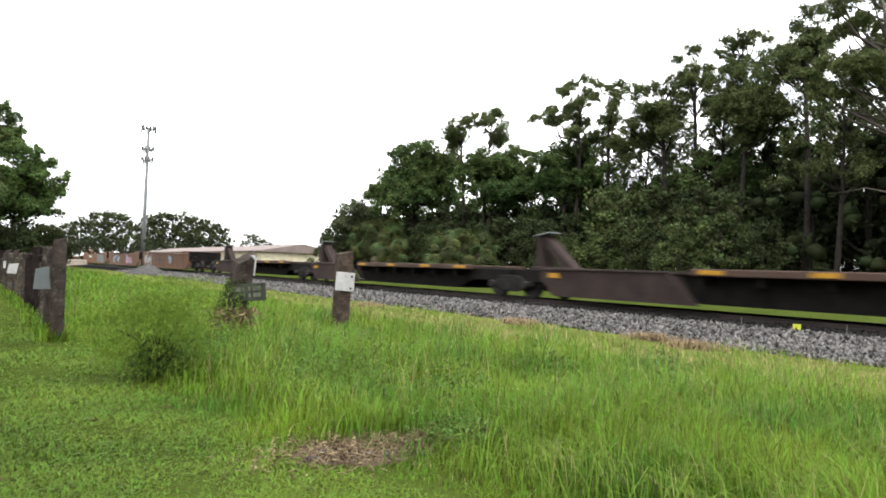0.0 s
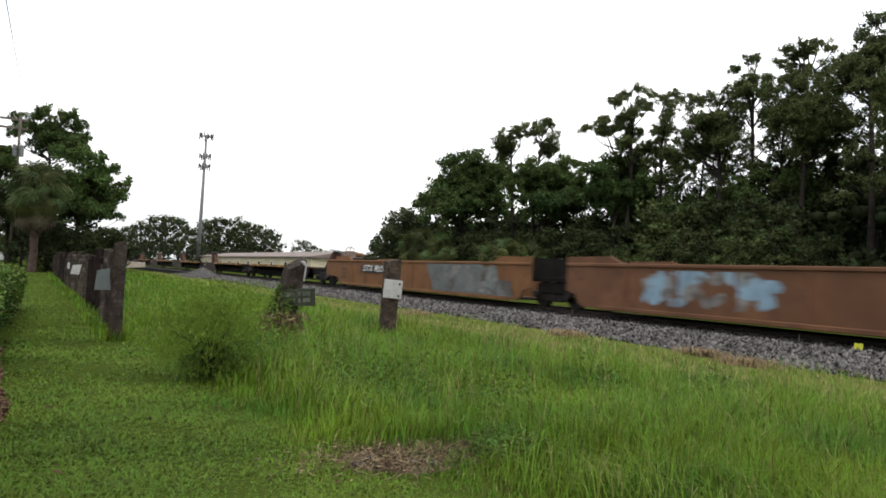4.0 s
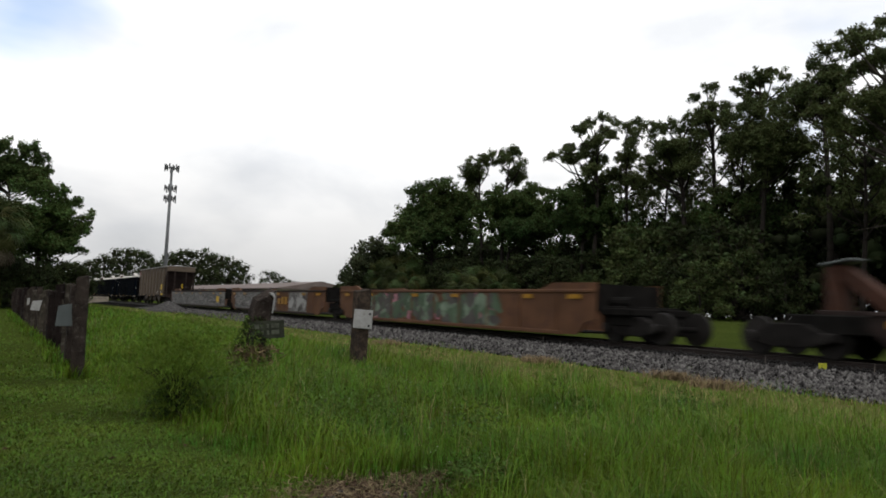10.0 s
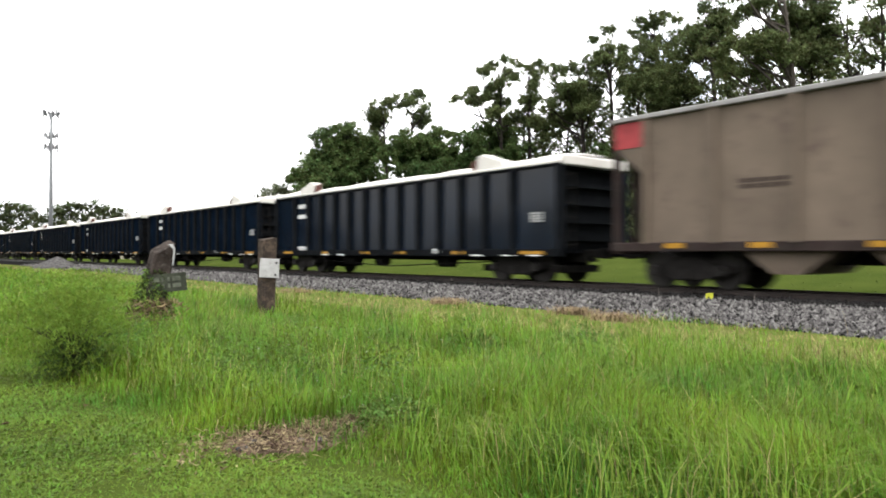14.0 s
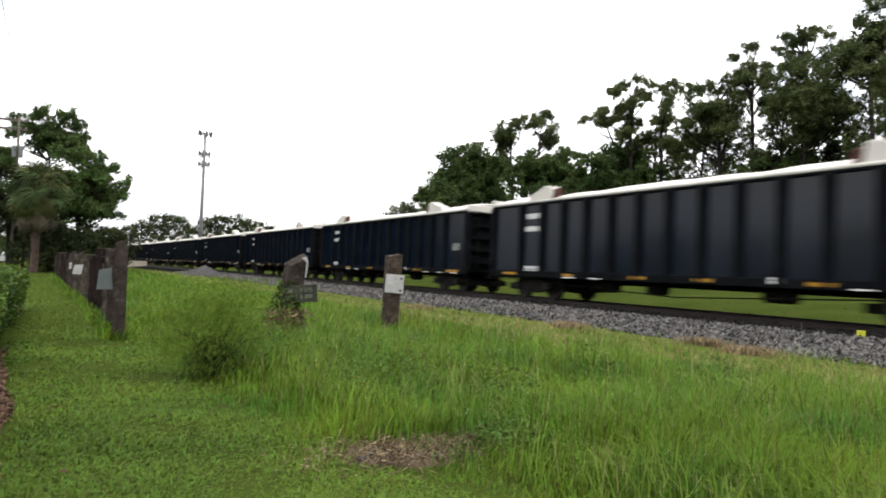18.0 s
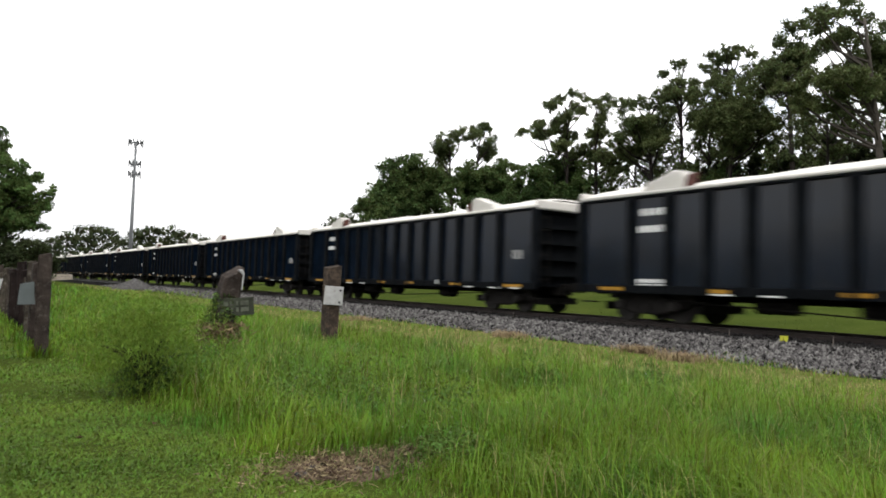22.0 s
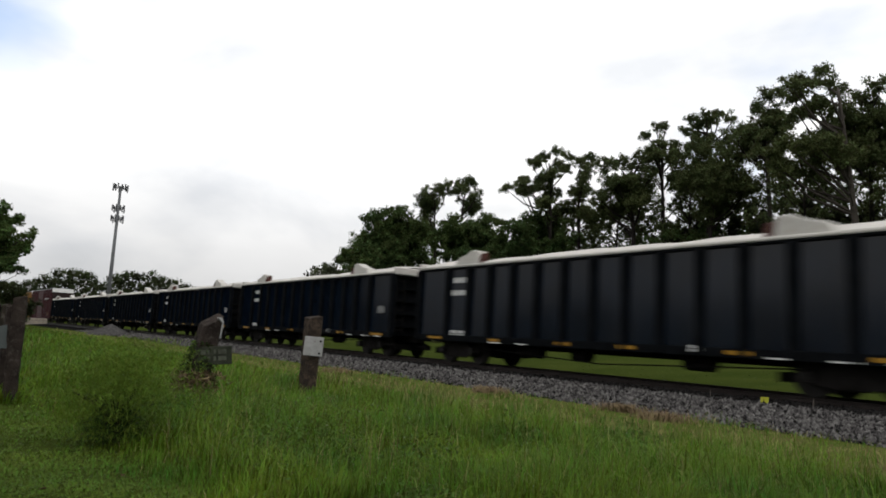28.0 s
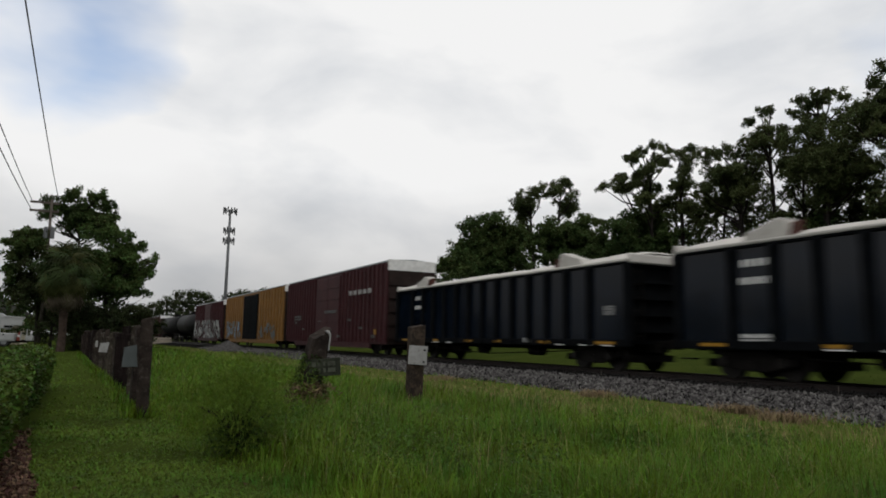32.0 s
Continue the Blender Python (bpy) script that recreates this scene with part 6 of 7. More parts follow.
        c = np.stack([wx + q * np.cos(a), wy + q * np.sin(a), rng.uniform(0.04, 1, m) * wh * (1.1 - 0.6 * q / wr)], 1)
        tagged(new("weed_clump", cloud_mesh("weed_clump", leaf_cards(c, rng.uniform(0.025, 0.07, m), 0.3, rng, -0.4), 4, CARD, WEED)), "dark green leafy weed clump in the tall grass", "weeds", "weed clumps", "stuff")
    c = np.stack([rng.uniform(1.8, 6.0, 260), rng.uniform(3.6, 9.0, 260), rng.uniform(0.25, 0.6, 260)], 1)
    c = c[c[:, 0] > lawn_edge(c[:, 1]) + 0.3]
    tagged(new("weed_flowers", cloud_mesh("weed_flowers", leaf_cards(c, rng.uniform(0.006, 0.012, len(c)), 0.9, rng), 4, CARD, FLOWER)), "tiny white weed flowers", "flowers", "", "stuff")
    n = 26000
    xy = np.stack([rng.uniform(19.2, 31, n), rng.uniform(3, 85, n)], 1)
    v = blades(xy, rng.uniform(0.03, 0.07, n), np.full(n, 0.07), rng, 1.2)
    v[:, :, 2] += np.array([ground_z(x, y) for x, y in xy])[:, None]
    tagged(new("verge_grass", cloud_mesh("verge_grass", v, 5, BLADE, GRASSV)), "green grass verge beyond the track", "grass", "", "stuff")


build_grass()
build_fence()


def build_ballast():
    rng = np.random.default_rng(5)
    octa = np.array([[1, 0, 0], [0, 1, 0], [-1, 0, 0], [0, -1, 0], [0, 0, 1], [0, 0, -1]], float)
    eight = [(0, 1, 4), (1, 2, 4), (2, 3, 4), (3, 0, 4), (1, 0, 5), (2, 1, 5), (3, 2, 5), (0, 3, 5)]
    for name, n, a, b, material, label in (("ballast_stones", 36000, -4.65, -2.1, STONE, "loose grey crushed ballast stones"), ("stained_ballast", 9000, -2.15, 1.8, STONE_SHADED, "dark ballast round the ties with the train's shade in its colour")):
        s = 3.5 * (80 / 3.5) ** rng.uniform(0, 1, n)
        side = rng.uniform(a, b, n) + rng.normal(0, 0.08, n)
        zz = np.interp(side, [-4.75, -4.05, -2.3, -1.7, 0, 1.7, 2.6], [0.0, 0.10, 0.255, 0.30, 0.30, 0.30, 0.22])
        if material is STONE:
            rag = np.array([noise.noise(Vector((q * 0.9, 2.0, 0))) + 0.5 * noise.noise(Vector((q * 3.0, 5.0, 0))) for q in s])
            side = np.where(side < -4.3, np.maximum(side, -4.65 + 0.35 * rag + rng.normal(0, 0.1, n)), side)
        c = np.stack([TRACK_X + side - np.where(s > 30, (s - 30) ** 2 / (2 * BEND_R), 0), s, zz + rng.uniform(0.0, 0.032, n)], 1)
        size = rng.uniform(0.020, 0.052, n)[:, None, None] * (1 + s / 70)[:, None, None]
        v = c[:, None, :] + octa[None] * size * rng.uniform(0.6, 1.3, (n, 6, 3)) + rng.normal(0, 0.25, (n, 6, 3)) * size
        tagged(new(name, cloud_mesh(name, v, 6, eight, material)), label, "ballast", "", "stuff")


build_ballast()


def build_bed_ties():
    tie = Form().box(-1.28, 1.28, -0.11, 0.11, 0.12, 0.315).mesh("tie", TIE, 0.015)
    bed = bpy.data.objects["ballast_bed"]
    for k in range(150):
        s = 1.0 + k * 0.52
        x, y, a = along(s)
        o = part("tie", tie, None, bed)
        o.matrix_basis = pose(x, y, 0, 0, 0, a)


build_posts()

# ---------------------------------------------------------------- far things


def build_far():
    b = thing("long_building", "long low cream building with a brown roof", "building", at=pose(35, 104, 0))
    L, W = 126, 13
    part("wall", Form().box(0, 0.25, 0.25, L, 0, 3.3).box(0, W, 0, 0.25, 0, 3.3).box(W - 0.25, W, 0.25, L, 0, 3.3).box(0.25, W - 0.25, L - 0.25, L, 0, 3.3), CREAM, b)
    part("roof", Form().prism_y([(-0.6, 3.25), (W + 0.6, 3.25), (W + 0.6, 3.4), (W / 2, 4.7), (-0.6, 3.4)], -0.5, L + 0.5), ROOFB, b)
    for k in range(14):
        y = 4 + k * 8.8
        w = part("window", Form().box(-0.05, 0.0, y, y + 1.5, 1.1, 2.5), WHITEP, b)
        part("pane", Form().box(-0.06, -0.052, y + 0.1, y + 1.4, 1.2, 2.4), GLASSD, w)
    part("door", Form().box(3, 4, -0.05, 0.0, 0, 2.1), ROOFB, b)
    for k in range(10):
        part("wall_batten", Form().box(1.2 + k * 1.2, 1.3 + k * 1.2, -0.04, 0.0, 0.0, 3.3) if not 1.4 < k < 2.6 else Form().box(1.2 + k * 1.2, 1.3 + k * 1.2, -0.04, 0.0, 2.2, 3.3), CREAM, b)
    t = thing("cell_tower", "grey steel monopole with three antenna rings", "tower", at=pose(200 * math.sin(radians(9.87)), 200 * math.cos(radians(9.87)), 0))
    part("pole", Form().tube([(0, 0, 0), (0, 0, 36.6)], [0.56, 0.30], 12), TOWERM, t, smooth=True)
    for z, n, r in ((36.2, 12, 1.75), (30.6, 9, 1.45), (27.8, 9, 1.45)):
        ring = Form()
        for k in range(3):
            a, a2 = 2 * math.pi * k / 3, 2 * math.pi * (k + 1) / 3
            ring.tube([(r * math.cos(a), r * math.sin(a), z), (r * math.cos(a2), r * math.sin(a2), z)], [0.07, 0.07], 5)
            ring.tube([(0, 0, z), (r * math.cos(a), r * math.sin(a), z)], [0.07, 0.07], 5)
        fr = part("antenna_frame", ring, TOWERM, t)
        for k in range(n):
            a = 2 * math.pi * k / n
            part("antenna", Form().box(-0.14, 0.14, -0.16, 0.16, -1.05 + 0.4 * (k % 3), 0.95 - 0.2 * (k % 2)), ANTENNA, fr, at=(r * math.cos(a), r * math.sin(a), z))
    p = Form()
    vs, fs, n, m = [], [], 24, 6
    for j in range(m + 1):
        q = j / m
        for k in range(n):
            a = 2 * math.pi * k / n
            rr = 1.9 * (1 - q) * (1 + 0.1 * noise.noise(Vector((math.cos(a) * 2, math.sin(a) * 2, q * 3))))
            vs.append((rr * math.cos(a), rr * math.sin(a) * 1.3, 1.0 * q ** 0.85))
    fs = [(j * n + k, j * n + (k + 1) % n, (j + 1) * n + (k + 1) % n, (j + 1) * n + k) for j in range(m) for k in range(n)]
    o = solid("gravel_heap", p.add(vs, fs), GRAVEL, "heap of grey gravel beside the track", "gravel", "stuff")
    o.location = (12.0, 66, 0.02)


def frond(length, droop, seed):
    """A fan palm leaf: a stalk and a spread of folded blades whose ends hang."""
    rnd = random.Random(seed)
    f = Form()
    stalk = length * 0.5
    pts = [(0, 0, 0), (stalk * 0.5, 0, stalk * 0.10), (stalk, 0, stalk * 0.02)]
    f.tube(pts, [0.028, 0.02, 0.014], 4)
    base = Vector(pts[2])
    for k in range(21):
        a = radians(-135 + 270 * k / 20)
        ln = length * 0.50 * (0.74 + 0.26 * math.cos(a)) * rnd.uniform(0.85, 1.08)
        w = 0.021 * length
        d = Vector((math.cos(a), math.sin(a), 0.10))
        side = Vector((-math.sin(a), math.cos(a), 0)) * w
        m = base + d * ln * 0.45 - Vector((0, 0, droop * ln * 0.07))
        n = base + d * ln * 0.74 - Vector((0, 0, droop * ln * 0.27))
        tip = base + d * ln * 0.82 - Vector((0, 0, droop * ln * rnd.uniform(0.50, 0.75)))
        f.add([base, m + side, m - side, n + side * 0.75, n - side * 0.75, tip], [(0, 1, 2), (1, 3, 4, 2), (3, 5, 4)])
    return f


def palm(x, y, trunk_h, size, seed, label, count=70):
    t = thing("palm_tree", label, "palm", "cabbage palms", pose(x, y, ground_z(x, y)))
    rnd = random.Random(seed)
    pts = [(0.05 * math.sin(k * 0.9), 0.05 * math.sin(k), -0.2 + (trunk_h + 0.2) * k / 7) for k in range(8)]
    part("trunk", Form().tube(pts, [0.34, 0.30, 0.29, 0.30, 0.33, 0.38, 0.42, 0.25], 10), BARKP, t)
    fresh = [frond(size * rnd.uniform(0.95, 1.05), d, seed + i).mesh("frond", FROND) for i, d in enumerate((1.1, 1.5, 1.9))]
    old = frond(size * 0.95, 2.0, seed + 7).mesh("frond", FRONDO)
    dead = frond(size * 0.80, 1.6, seed + 9).mesh("dead_frond", FRONDD)
    top = Vector(pts[-1])
    for k in range(count):
        g = k / (count - 1)
        up = 84 - 150 * g ** 0.85 + rnd.uniform(-26, 26)
        o = part("frond" if up > -42 else "dead_frond", (old if rnd.random() < 0.22 else rnd.choice(fresh)) if up > -20 else old if up > -42 else dead, None, t)
        o.matrix_basis = Matrix.Translation(top + Vector((0, 0, -0.7 * g if up > -42 else -1.5 * g))) @ pose(0, 0, 0, 0, 0, k * 137.5 + rnd.uniform(-12, 12)) @ pose(0, 0, 0, rnd.uniform(-65, 65), -up, 0)
        o.scale = [rnd.uniform(0.70, 1.05) if up > -42 else rnd.uniform(0.8, 1.1)] * 3


def build_palms():
    palm(-1.36, 60, 6.3, 2.6, 31, "cabbage palm with a skirt of dry hanging fronds", 190)
    for i, (x, y, h, size) in enumerate(((29.0, 61.0, 2.2, 2.0), (28.6, 56.5, 2.9, 2.1), (28.6, 53.3, 3.2, 2.2), (28.2, 51.0, 2.4, 2.1), (28.0, 42.8, 1.5, 1.9), (28.2, 40.6, 1.8, 2.0), (28.2, 38.3, 1.4, 1.9))):
        palm(x, y, h, size, 40 + i, "low cabbage palm at the edge of the wood")


build_palms()


def build_hedge():
    rng = np.random.default_rng(13)
    h = thing("hedge", "clipped dense green hedge beside the lawn", "hedge", at=pose(0, 0, 0))
    n = 30000
    y = np.where(rng.uniform(0, 1, n) < 0.16, rng.uniform(-3.0, 3.3, n), 3.2 * (18.8 / 3.2) ** rng.uniform(0, 1, n))
    back = np.interp(y, [3, 9, 13, 19], [-0.95, -1.0, -1.3, -1.35])
    top = np.interp(y, [3, 8, 12, 19], [0.78, 0.82, 0.98, 1.0])
    u = rng.uniform(0, 1, n)
    side = u < 0.5
    x = np.where(side, -0.56, back + (-0.56 - back) * (u - 0.5) / 0.5)
    z = np.where(side, rng.uniform(0.06, 1.0, n) * top, top)
    wob = np.array([noise.noise(Vector((a * 1.6, b * 1.9, c * 2.2))) for a, b, c in zip(x, y, z)])
    x = x + np.where(side, 0.13 * wob - 0.14 * (1 - z) + rng.normal(0, 0.035, n) - np.clip(z / top - 0.8, 0, 1) * 0.5, rng.normal(0, 0.03, n))
    z = z + np.where(side, 0, 0.09 * wob + rng.normal(0, 0.03, n) - 0.1 * np.clip(1 - (x - back) / 0.2, 0, 1) - 0.08 * np.clip(1 + (x + 0.56) / 0.15, 0, 1))
    end = rng.uniform(0, 1, n) < 0.04
    y = np.where(end, 18.8 + rng.normal(0, 0.04, n), y)
    x = np.where(end, rng.uniform(-1.35, -0.56, n), x)
    z = np.where(end, rng.uniform(0.05, 1.0, n), z)
    c = np.stack([x, y, z], 1)
    part("leaves", cloud_mesh("leaves", leaf_cards(c, rng.uniform(0.028, 0.05, n) * (1 + np.abs(y) / 14), 0.55, rng), 4, CARD, HEDGE), None, h)
    # Plain dark boxes stand in for the shade between the leaves.
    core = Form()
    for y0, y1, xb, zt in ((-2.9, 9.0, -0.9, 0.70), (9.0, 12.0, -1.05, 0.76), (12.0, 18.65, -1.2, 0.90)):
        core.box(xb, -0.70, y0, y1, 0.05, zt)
    part("core", core, HEDGE_SHADE, h, "solid dark core for the shade inside the hedge")
    st = Form()
    for k in range(40):
        yy = 3.4 + k * 0.385
        xx = -0.85 + 0.1 * math.sin(k * 7)
        st.tube([(xx, yy, -0.05), (xx + 0.05, yy, 0.35)], [0.018, 0.012], 5)
    part("stems", st, BARK, h)["kind"] = "stuff"
    n = 9000
    yy = np.where(rng.uniform(0, 1, n) < 0.25, rng.uniform(-3, 2.5, n), 2.4 * (11 / 2.4) ** rng.uniform(0, 1, n))
    edge = mulch_edge(yy)
    c = np.stack([edge - rng.uniform(0.0, 0.5, n) + 0.03 * np.sin(yy * 3), yy, rng.uniform(0.015, 0.06, n)], 1)
    tagged(new("mulch", cloud_mesh("mulch", leaf_cards(c, rng.uniform(0.025, 0.065, n), 0.45, rng), 4, CARD, MULCH)), "reddish brown bark mulch and dry leaves", "mulch", "", "stuff")
    bed = Form()
    ys = [-3.1 + 0.68 * k for k in range(21)]
    bed.add([p for y in ys for p in ((-0.95, y, 0.018), (float(mulch_edge(y)) - 0.04, y, 0.018), (float(mulch_edge(y)), y, -0.05))], [(3 * j + i, 3 * j + i + 1, 3 * j + i + 4, 3 * j + i + 3) for j in range(20) for i in range(2)])
    solid("mulch_bed", bed, DIRT, "strip of brown mulch bed under the hedge", "mulch", "structure")


build_hedge()


def build_patch():
    """The bare spot in the grass, the feathery bush and fallen leaves."""
    rng = np.random.default_rng(17)
    f = Form()
    m = 36
    vs = []
    for q, z in ((1.0, -0.05), (0.8, 0.012), (0.45, 0.028)):
        for k in range(m):
            a = 2 * math.pi * k / m
            w = q * (1 + 0.16 * math.sin(3 * a) + 0.10 * math.sin(7 * a + 1))
            vs.append((2.35 + 0.82 * w * math.cos(a), 4.46 + 0.40 * w * math.sin(a), z + 0.012 * noise.noise(Vector((3 * a, q * 5, 0)))))
    f.add(vs + [(2.35, 4.48, 0.03)], [(j * m + k, j * m + (k + 1) % m, (j + 1) * m + (k + 1) % m, (j + 1) * m + k) for j in range(2) for k in range(m)] + [(2 * m + k, 2 * m + (k + 1) % m, 3 * m) for k in range(m)])
    solid("bare_patch", f, DIRT, "bare patch of brown earth in the grass", "soil", "structure")
    for name, n, material, spread, label in (("dry_thatch", 3000, THATCH, 0.95, "dry pale thatch on the bare patch"), ("brown_litter", 900, LITTER, 0.8, "reddish brown leaf litter on the bare patch")):
        c = np.stack([rng.normal(2.45, 0.46 * spread, n), rng.normal(4.45, 0.22 * spread, n), rng.uniform(0.02, 0.055, n)], 1)
        tagged(new(name, cloud_mesh(name, leaf_cards(c, rng.uniform(0.03, 0.09, n) if material is THATCH else rng.uniform(0.012, 0.035, n), 0.06 if material is THATCH else 0.4, rng), 4, CARD, material)), label, "litter", "", "stuff")
    rnd = random.Random(5)
    for k in range(9):
        f = Form()
        vs = []
        for q, z in ((1.0, 0.0), (0.9, 0.03), (0.55, 0.045)):
            for m2 in range(9):
                a = 2 * math.pi * m2 / 9
                w = q * (1 + 0.2 * math.sin(2 * a + k) + 0.12 * math.sin(5 * a + 2 * k))
                vs.append((0.085 * w * math.cos(a), 0.06 * w * math.sin(a), z))
        f.add(vs, [(j * 9 + i, j * 9 + (i + 1) % 9, (j + 1) * 9 + (i + 1) % 9, (j + 1) * 9 + i) for j in range(2) for i in range(9)] + [tuple(range(18, 27))])
        o = solid("stone", f, BED if k % 3 == 0 else GRAVEL, "flat grey stone in the bare patch", "stone", smooth=False)
        o.matrix_basis = pose(2.35 + rnd.uniform(-0.5, 0.4), 4.32 + rnd.uniform(-0.1, 0.2), 0.02, 0, 0, rnd.uniform(0, 180))
        o.scale = (0.5, 0.5, 0.5)
        tagged(o, group="stones in the bare patch")
    b = thing("feathery_bush", "feathery dark green bush at the lawn's edge", "bush", at=pose(1.62, 8.1, 0))
    st = Form()
    for k in range(34):
        a, u = k * 2.4, 0.25 + 0.6 * ((k * 0.618) % 1)
        tip = (0.75 * u * math.cos(a), 0.6 * u * math.sin(a), 0.72 - 0.3 * u)
        st.tube([(0, 0, -0.03), (tip[0] * 0.4, tip[1] * 0.4, 0.4), tip], [0.014, 0.008, 0.003], 4)
    part("stems", st, BARK, b)["kind"] = "stuff"
    b.children[0].name = "stem_tangle"
    for name, n, material, z0, z1, wide in (("leaves", 3000, CREEPER, 0.03, 0.40, 0.34), ("feathery_leaves", 7500, FEATHER, 0.10, 0.92, 0.62), ("feathery_spray", 5200, FEATHER, 0.40, 1.14, 0.92)):
        a, q = rng.uniform(0, 2 * math.pi, n), rng.uniform(0, 1, n) ** 0.75
        zz = rng.uniform(z0, z1, n)
        rr = q * wide * np.sqrt(np.clip(1.05 - (zz - 0.35 * (z0 + z1)) ** 2 / (0.75 * z1) ** 2, 0.05, 1))
        c = np.stack([rr * np.cos(a), rr * np.sin(a) * 0.9, zz], 1)
        part(name, cloud_mesh(name, leaf_cards(c, rng.uniform(0.03, 0.085, n), 0.035, rng, -1.0), 4, CARD, material), None, b)
    for i, (x, y) in enumerate(((0.75, 5.95), (1.35, 6.25), (0.1, 4.6), (0.05, 6.6))):
        lf = Form().add([(-0.04, 0, 0.0), (0.0, 0.022, 0.012), (0.04, 0, 0.004), (0.0, -0.022, 0.014)], [(0, 1, 2), (0, 2, 3)])
        o = solid("fallen_leaf", lf, LITTER, "dry brown fallen leaf on the lawn", "leaf")
        o.matrix_basis = pose(x, y, 0.06, 0, 0, i * 70)


build_patch()


def wheel_at(parent, x, y, r, w, axis="y"):
    d = Vector((0, w / 2, 0)) if axis == "y" else Vector((w / 2, 0, 0))
    p = Vector((x, y, r))
    o = part("wheel", Form().tube([p - d, p - d * 0.8, p + d * 0.8, p + d], [r * 0.9, r, r, r * 0.9], 18), TYRE, parent)
    part("rim", Form().tube([p - d * 1.03, p + d * 1.03], [r * 0.55, r * 0.55], 14), GALV, o)


def build_yard():
    # silver pickup, nose towards the lawn
    t = thing("pickup_truck", "parked silver pickup truck behind the hedge", "pickup", at=pose(-4.95, 17.0, 0, 0, 0, -14))
    part("body", Form().prism_y([(-2.8, 0.45), (2.55, 0.45), (2.7, 0.75), (2.66, 1.2), (2.45, 1.32), (1.1, 1.40), (-2.8, 1.36)], -0.98, 0.98), SILVERV, t, bevel=0.05)
    cab = part("cab", Form().prism_y([(-1.1, 1.34), (1.25, 1.36), (0.4, 1.95), (-0.9, 1.98)], -0.86, 0.86), SILVERV, t, bevel=0.05)
    part("windscreen", Form().prism_y([(1.2, 1.42), (1.26, 1.42), (0.5, 1.9), (0.46, 1.9)], -0.75, 0.75), GLASSD, cab)
    part("side_window", Form().box(-0.8, 0.45, -0.9, -0.862, 1.45, 1.82), GLASSD, cab)
    part("bumper", Form().box(2.55, 2.85, -1.0, 1.0, 0.45, 0.72), SIGNG, t, "chrome front bumper", 0.05)
    part("grille", Form().box(2.62, 2.72, -0.9, 0.9, 0.78, 1.22), DARK, t, bevel=0.02)
    for z in (0.98, 1.03, 1.2):
        part("grille_bar", Form().box(2.70, 2.74, -0.62, 0.62, z - 0.02, z + 0.02), GALV, t, "chrome grille bar")
    for y in (-0.8, 0.8):
        part("headlight", Form().box(2.56, 2.7, y - 0.14, y + 0.18, 0.95, 1.2), GALV, t, bevel=0.03)
    for x in (-1.9, 1.75):
        for y in (-0.85, 0.85):
            wheel_at(t, x, y, 0.39, 0.26)
    # white bucket truck
    t = thing("bucket_truck", "white utility bucket truck with its boom folded", "truck", at=pose(-9.2, 80, 0))
    part("chassis", Form().box(-4.0, 4.6, -0.5, 0.5, 0.42, 0.70), STEELD, t)
    part("skirt", Form().box(-1.2, 3.6, -1.10, 1.10, 0.40, 0.56), DARK, t, "dark strip along the foot of the body")
    body = part("body", Form().prism_y([(-1.2, 0.56), (3.5, 0.56), (3.5, 1.30), (2.1, 1.36), (2.0, 2.16), (-1.2, 2.16)], -1.2, 1.2), WHITEV, t, bevel=0.05)
    for x0, x1, z1 in ((-1.1, -0.15, 2.05), (-0.1, 0.9, 2.05), (0.95, 1.9, 2.05), (2.05, 3.4, 1.26)):
        door = part("locker_door", Form().box(x0, x1, -1.225, -1.2, 0.70, z1), WHITEV, body, bevel=0.01)
        part("latch", Form().box(x0 + 0.42, x0 + 0.54, -1.245, -1.225, 1.12, 1.24), STEELD, door)
    cab = part("cab", Form().prism_y([(-4.0, 0.6), (-1.3, 0.6), (-1.3, 2.75), (-2.8, 2.75), (-3.3, 1.8), (-4.0, 1.7)], -1.15, 1.15), WHITEV, t, bevel=0.05)
    part("side_window", Form().box(-2.7, -1.6, -1.18, -1.152, 1.8, 2.5), GLASSD, cab)
    # A near-black box takes the place of the shaded gap here.
    part("dark_recess", Form().box(-1.15, 1.95, -1.0, 1.0, 2.16, 2.62), DARK, t, "solid dark block for the shade under the folded boom")
    part("boom", Form().prism_y([(-3.4, 2.72), (2.3, 2.62), (2.6, 2.98), (2.2, 3.22), (-3.4, 3.40)], -0.95, 0.1), WHITEV, t, bevel=0.05)
    part("lower_boom", Form().prism_y([(-2.6, 2.5), (1.4, 2.35), (1.4, 2.65), (-2.6, 2.78)], 0.15, 0.6), WHITEV, t, bevel=0.03)
    part("turret", Form().tube([(0.2, 0.4, 2.1), (0.2, 0.4, 2.7)], [0.5, 0.4], 12), WHITEV, t)
    bk = part("bucket", Form().prism_y([(2.15, 1.75), (3.0, 1.66), (3.25, 2.0), (4.0, 2.06), (4.1, 2.84), (2.1, 2.92)], -1.15, -0.2), WHITEV, t, "white bucket at the boom's end", 0.05)
    part("lip", Form().prism_y([(2.05, 2.84), (4.16, 2.78), (4.16, 2.90), (2.05, 2.98)], -1.2, -0.15), WHITEV, bk, bevel=0.02)
    part("control_box", Form().box(2.5, 3.2, -1.24, -1.15, 1.86, 2.05), DARK, bk)
    part("rear_step", Form().box(3.5, 5.1, -0.9, 0.9, 0.52, 0.62), STEELD, t)
    part("tool_box", Form().prism_y([(4.35, 0.62), (5.0, 0.62), (5.0, 1.35), (4.75, 1.35), (4.7, 1.1), (4.35, 1.1)], -0.9, 0.1), WHITEV, t, bevel=0.03)
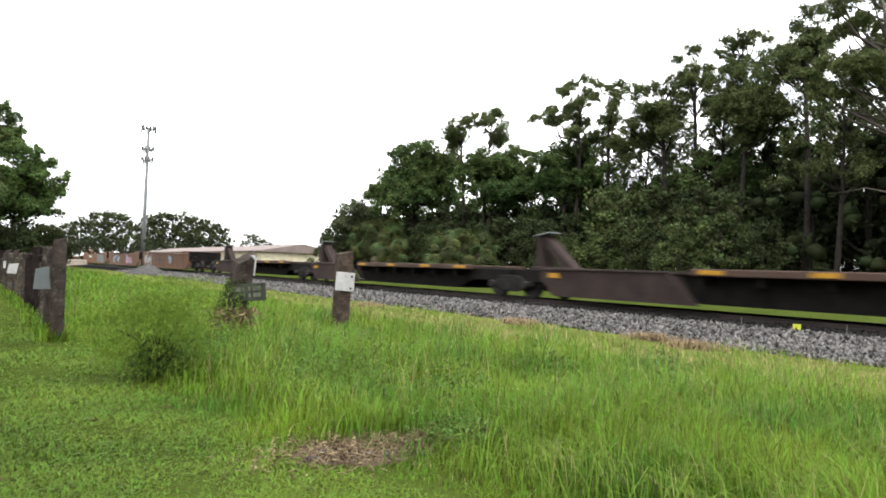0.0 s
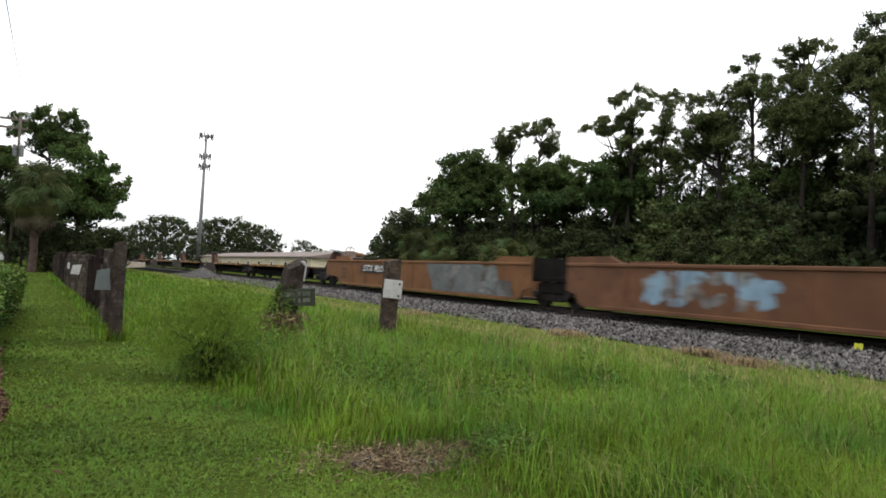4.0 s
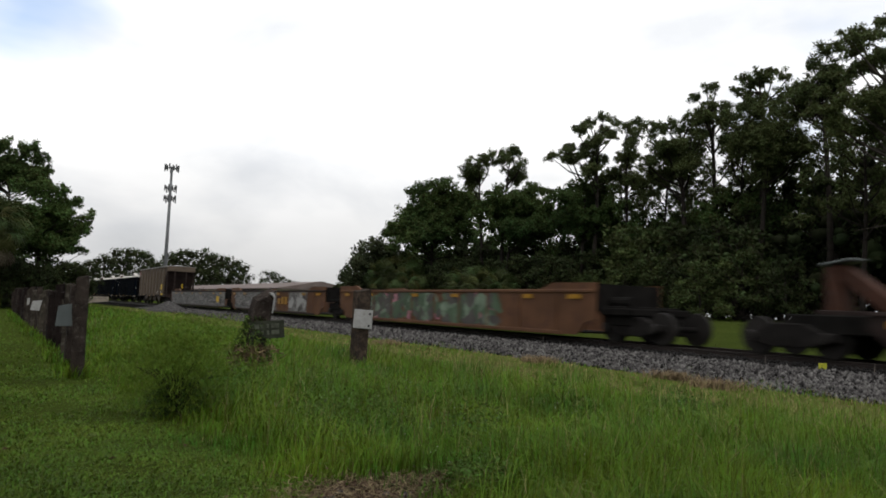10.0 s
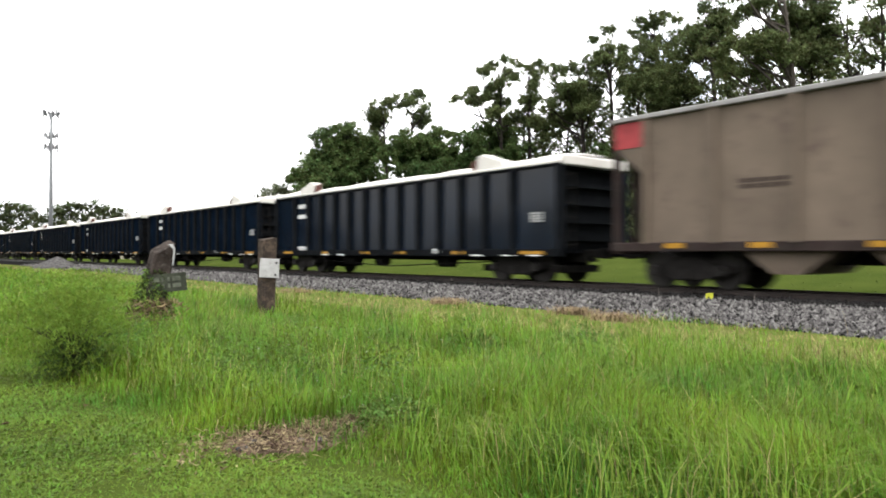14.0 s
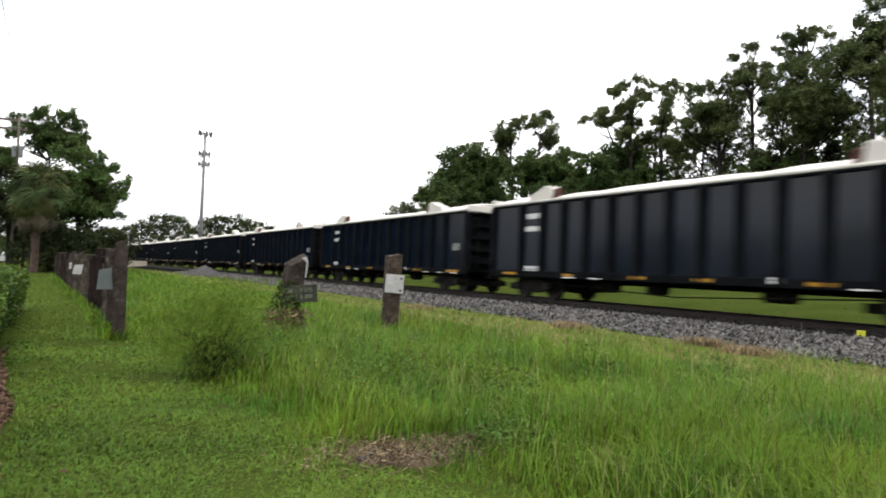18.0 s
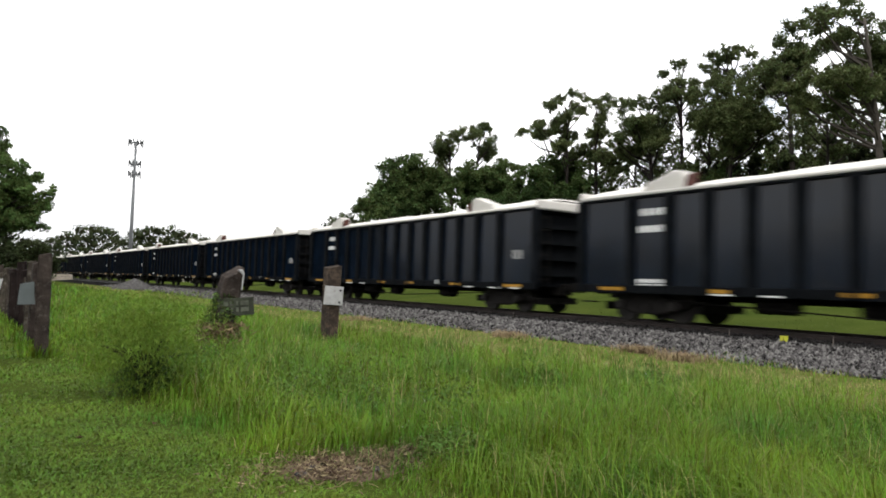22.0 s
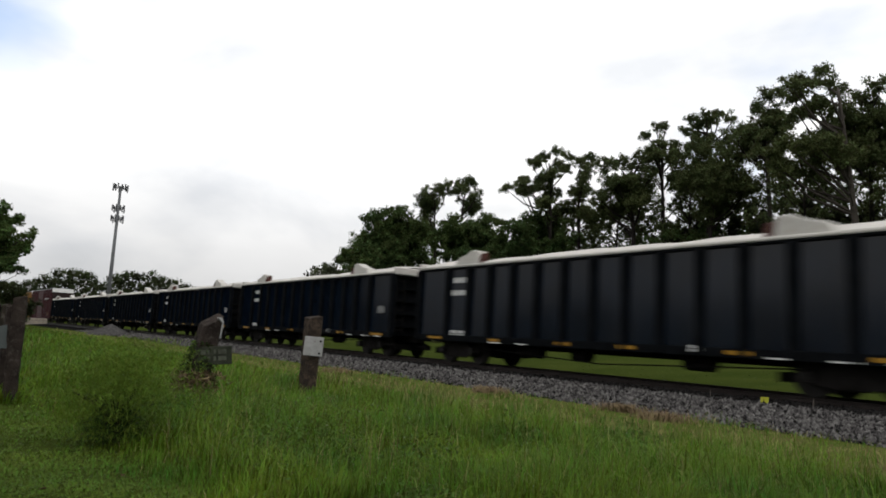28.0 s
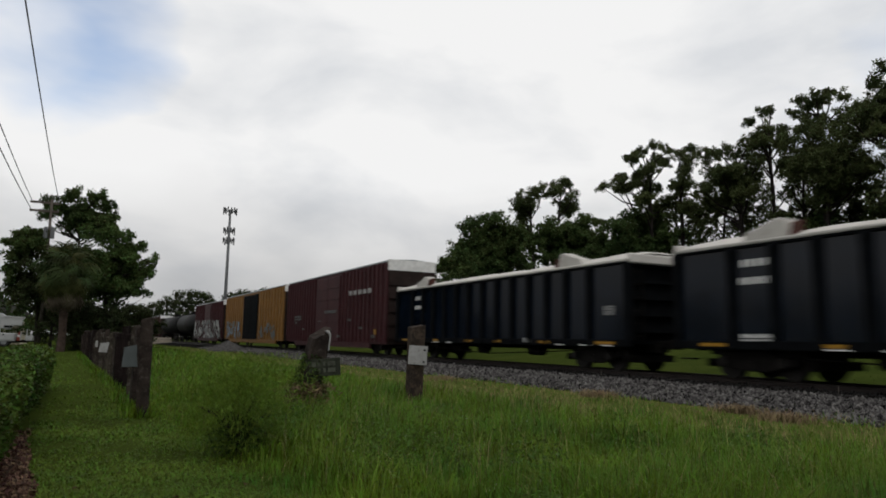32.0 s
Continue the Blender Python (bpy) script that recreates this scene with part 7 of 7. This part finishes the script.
    for x, z in ((3.95, 1.45), (4.45, 1.72)):
        part("grab_post", Form().tube([(x, -0.85, 0.62), (x, -0.85, z)], [0.07, 0.05], 6), WHITEV, t)
    cone = part("cone_stack", Form().tube([(3.75, -0.6, 0.62), (3.75, -0.6, 0.9), (3.80, -0.6, 1.5)], [0.2, 0.17, 0.05], 10), CONE, t, "stack of orange traffic cones")
    part("cone_band", Form().tube([(3.752, -0.6, 0.98), (3.768, -0.6, 1.16)], [0.165, 0.14], 10), WHITEP, cone)
    for x in (-2.7, 1.2, 2.6):
        for y in (-1.0, 1.0):
            wheel_at(t, x, y, 0.48, 0.3)
    # house with a dark hipped roof
    h = thing("house", "house with a dark grey hipped roof", "house", at=pose(-18.4, 102, 0))
    part("wall", Form().box(-12, 12, -6, -5.75, 0, 3.4).box(-12, 12, 5.75, 6, 0, 3.4).box(11.75, 12, -5.75, 5.75, 0, 3.4).box(-12, -11.75, -5.75, 5.75, 0, 3.4), CREAM, h)
    r = Form().add([(-13, -7, 3.4), (13, -7, 3.4), (13, 7, 3.4), (-13, 7, 3.4), (-5, 0, 8.3), (5, 0, 8.3), (-13, -7, 3.2), (13, -7, 3.2), (13, 7, 3.2), (-13, 7, 3.2)],
                   [(0, 1, 5, 4), (1, 2, 5), (2, 3, 4, 5), (3, 0, 4), (0, 6, 7, 1), (1, 7, 8, 2), (2, 8, 9, 3), (3, 9, 6, 0), (6, 9, 8, 7)])
    part("roof", r, ROOFG, h)
    for x in (-6, 0, 6):
        w = part("window", Form().box(x - 0.8, x + 0.8, -6.06, -6.0, 1.0, 2.4), WHITEP, h)
        part("pane", Form().box(x - 0.7, x + 0.7, -6.07, -6.062, 1.1, 2.3), GLASSD, w)
    # pole line
    p = thing("utility_pole", "wooden utility pole with two crossarms", "utility pole", "utility poles", pose(-3.06, 66, 0))
    part("pole", Form().tube([(0, 0, -0.3), (0, 0, 14.1)], [0.16, 0.11], 10), WOODP, p, smooth=True)
    for z in (13.7, 12.9):
        arm = part("crossarm", Form().box(-1.75, 0.65, -0.07, 0.07, z - 0.10, z + 0.10), WOODP, p)
        for x in (-1.68, -0.9, 0.1, 0.56):
            part("insulator", Form().tube([(x, 0, z + 0.06), (x, 0, z + 0.24)], [0.05, 0.03], 8), GALV, arm)
    for x in (-0.28, 0.28):
        part("transformer", Form().tube([(x, -0.2, 10.3), (x, -0.2, 10.35), (x, -0.2, 11.3), (x, -0.2, 11.4)], [0.14, 0.18, 0.18, 0.1], 12), TOWERM, p)
    p.scale = (0.89, 0.89, 0.89)
    copy_thing(p, pose(-2.4, -16, 0))
    for x0, x1, z, sag in ((-2.56, -2.15, 12.4, 0.8), (-4.56, -4.2, 12.4, 0.8), (-4.56, -4.5, 11.65, 0.9)):
        f = Form()
        a, b = Vector((x0, 66, z)), Vector((x1, -16, z))
        f.tube([a.lerp(b, k / 20) - Vector((0, 0, sag * 4 * (k / 20) * (1 - k / 20))) for k in range(21)], [0.028] * 21, 4)
        tagged(solid("power_line", f, STEELD, "thin black overhead power line", "cable"), group="power lines")


build_yard()


def build_trackside():
    t = thing("marker_sign", "small yellow marker plate beside the track", "sign", at=pose(14.35, 8.15, 0.2))
    part("plate", Form().box(-0.085, 0.085, -0.008, 0.008, 0.10, 0.24), MARKY, t, bevel=0.003).rotation_euler = (0, 0, radians(-35))
    part("stake", Form().box(-0.02, 0.02, 0.0, 0.03, -0.1, 0.2), STEELD, t)
    for x, y, lean in ((14.6, 9.6, 0.0), (14.45, 7.2, 0.30), (14.7, 17.5, 0.05)):
        o = solid("survey_stake", Form().tube([(0, 0, -0.1), (lean, lean * 0.4, 0.26)], [0.010, 0.008], 5), WOODP, "thin grey stake in the ballast", "stake")
        o.location = (x, y, 0.24)
    b = thing("beam_stack", "stack of pale concrete beams beside the track", "beams", at=pose(11.2, 122, 0, 0, 0, 6))
    for k in range(3):
        for j in range(3 - k):
            part("beam", Form().box(-1.9, 1.9, -0.55 + j * 0.4 + k * 0.2, -0.18 + j * 0.4 + k * 0.2, k * 0.36, k * 0.36 + 0.33), CONC, b, bevel=0.02)


build_trackside()

build_far()
build_bed_ties()


# ---------------------------------------------------------------- what moves


def motions():
    for car, u in TRAIN:
        rows = []
        for k in range(33):
            x, y, a = along(u - SPEED * k)
            rows.append((float(k), pose(x, y, RAIL_Z, 0, 0, a)))
        walk(car, rows)


motions()
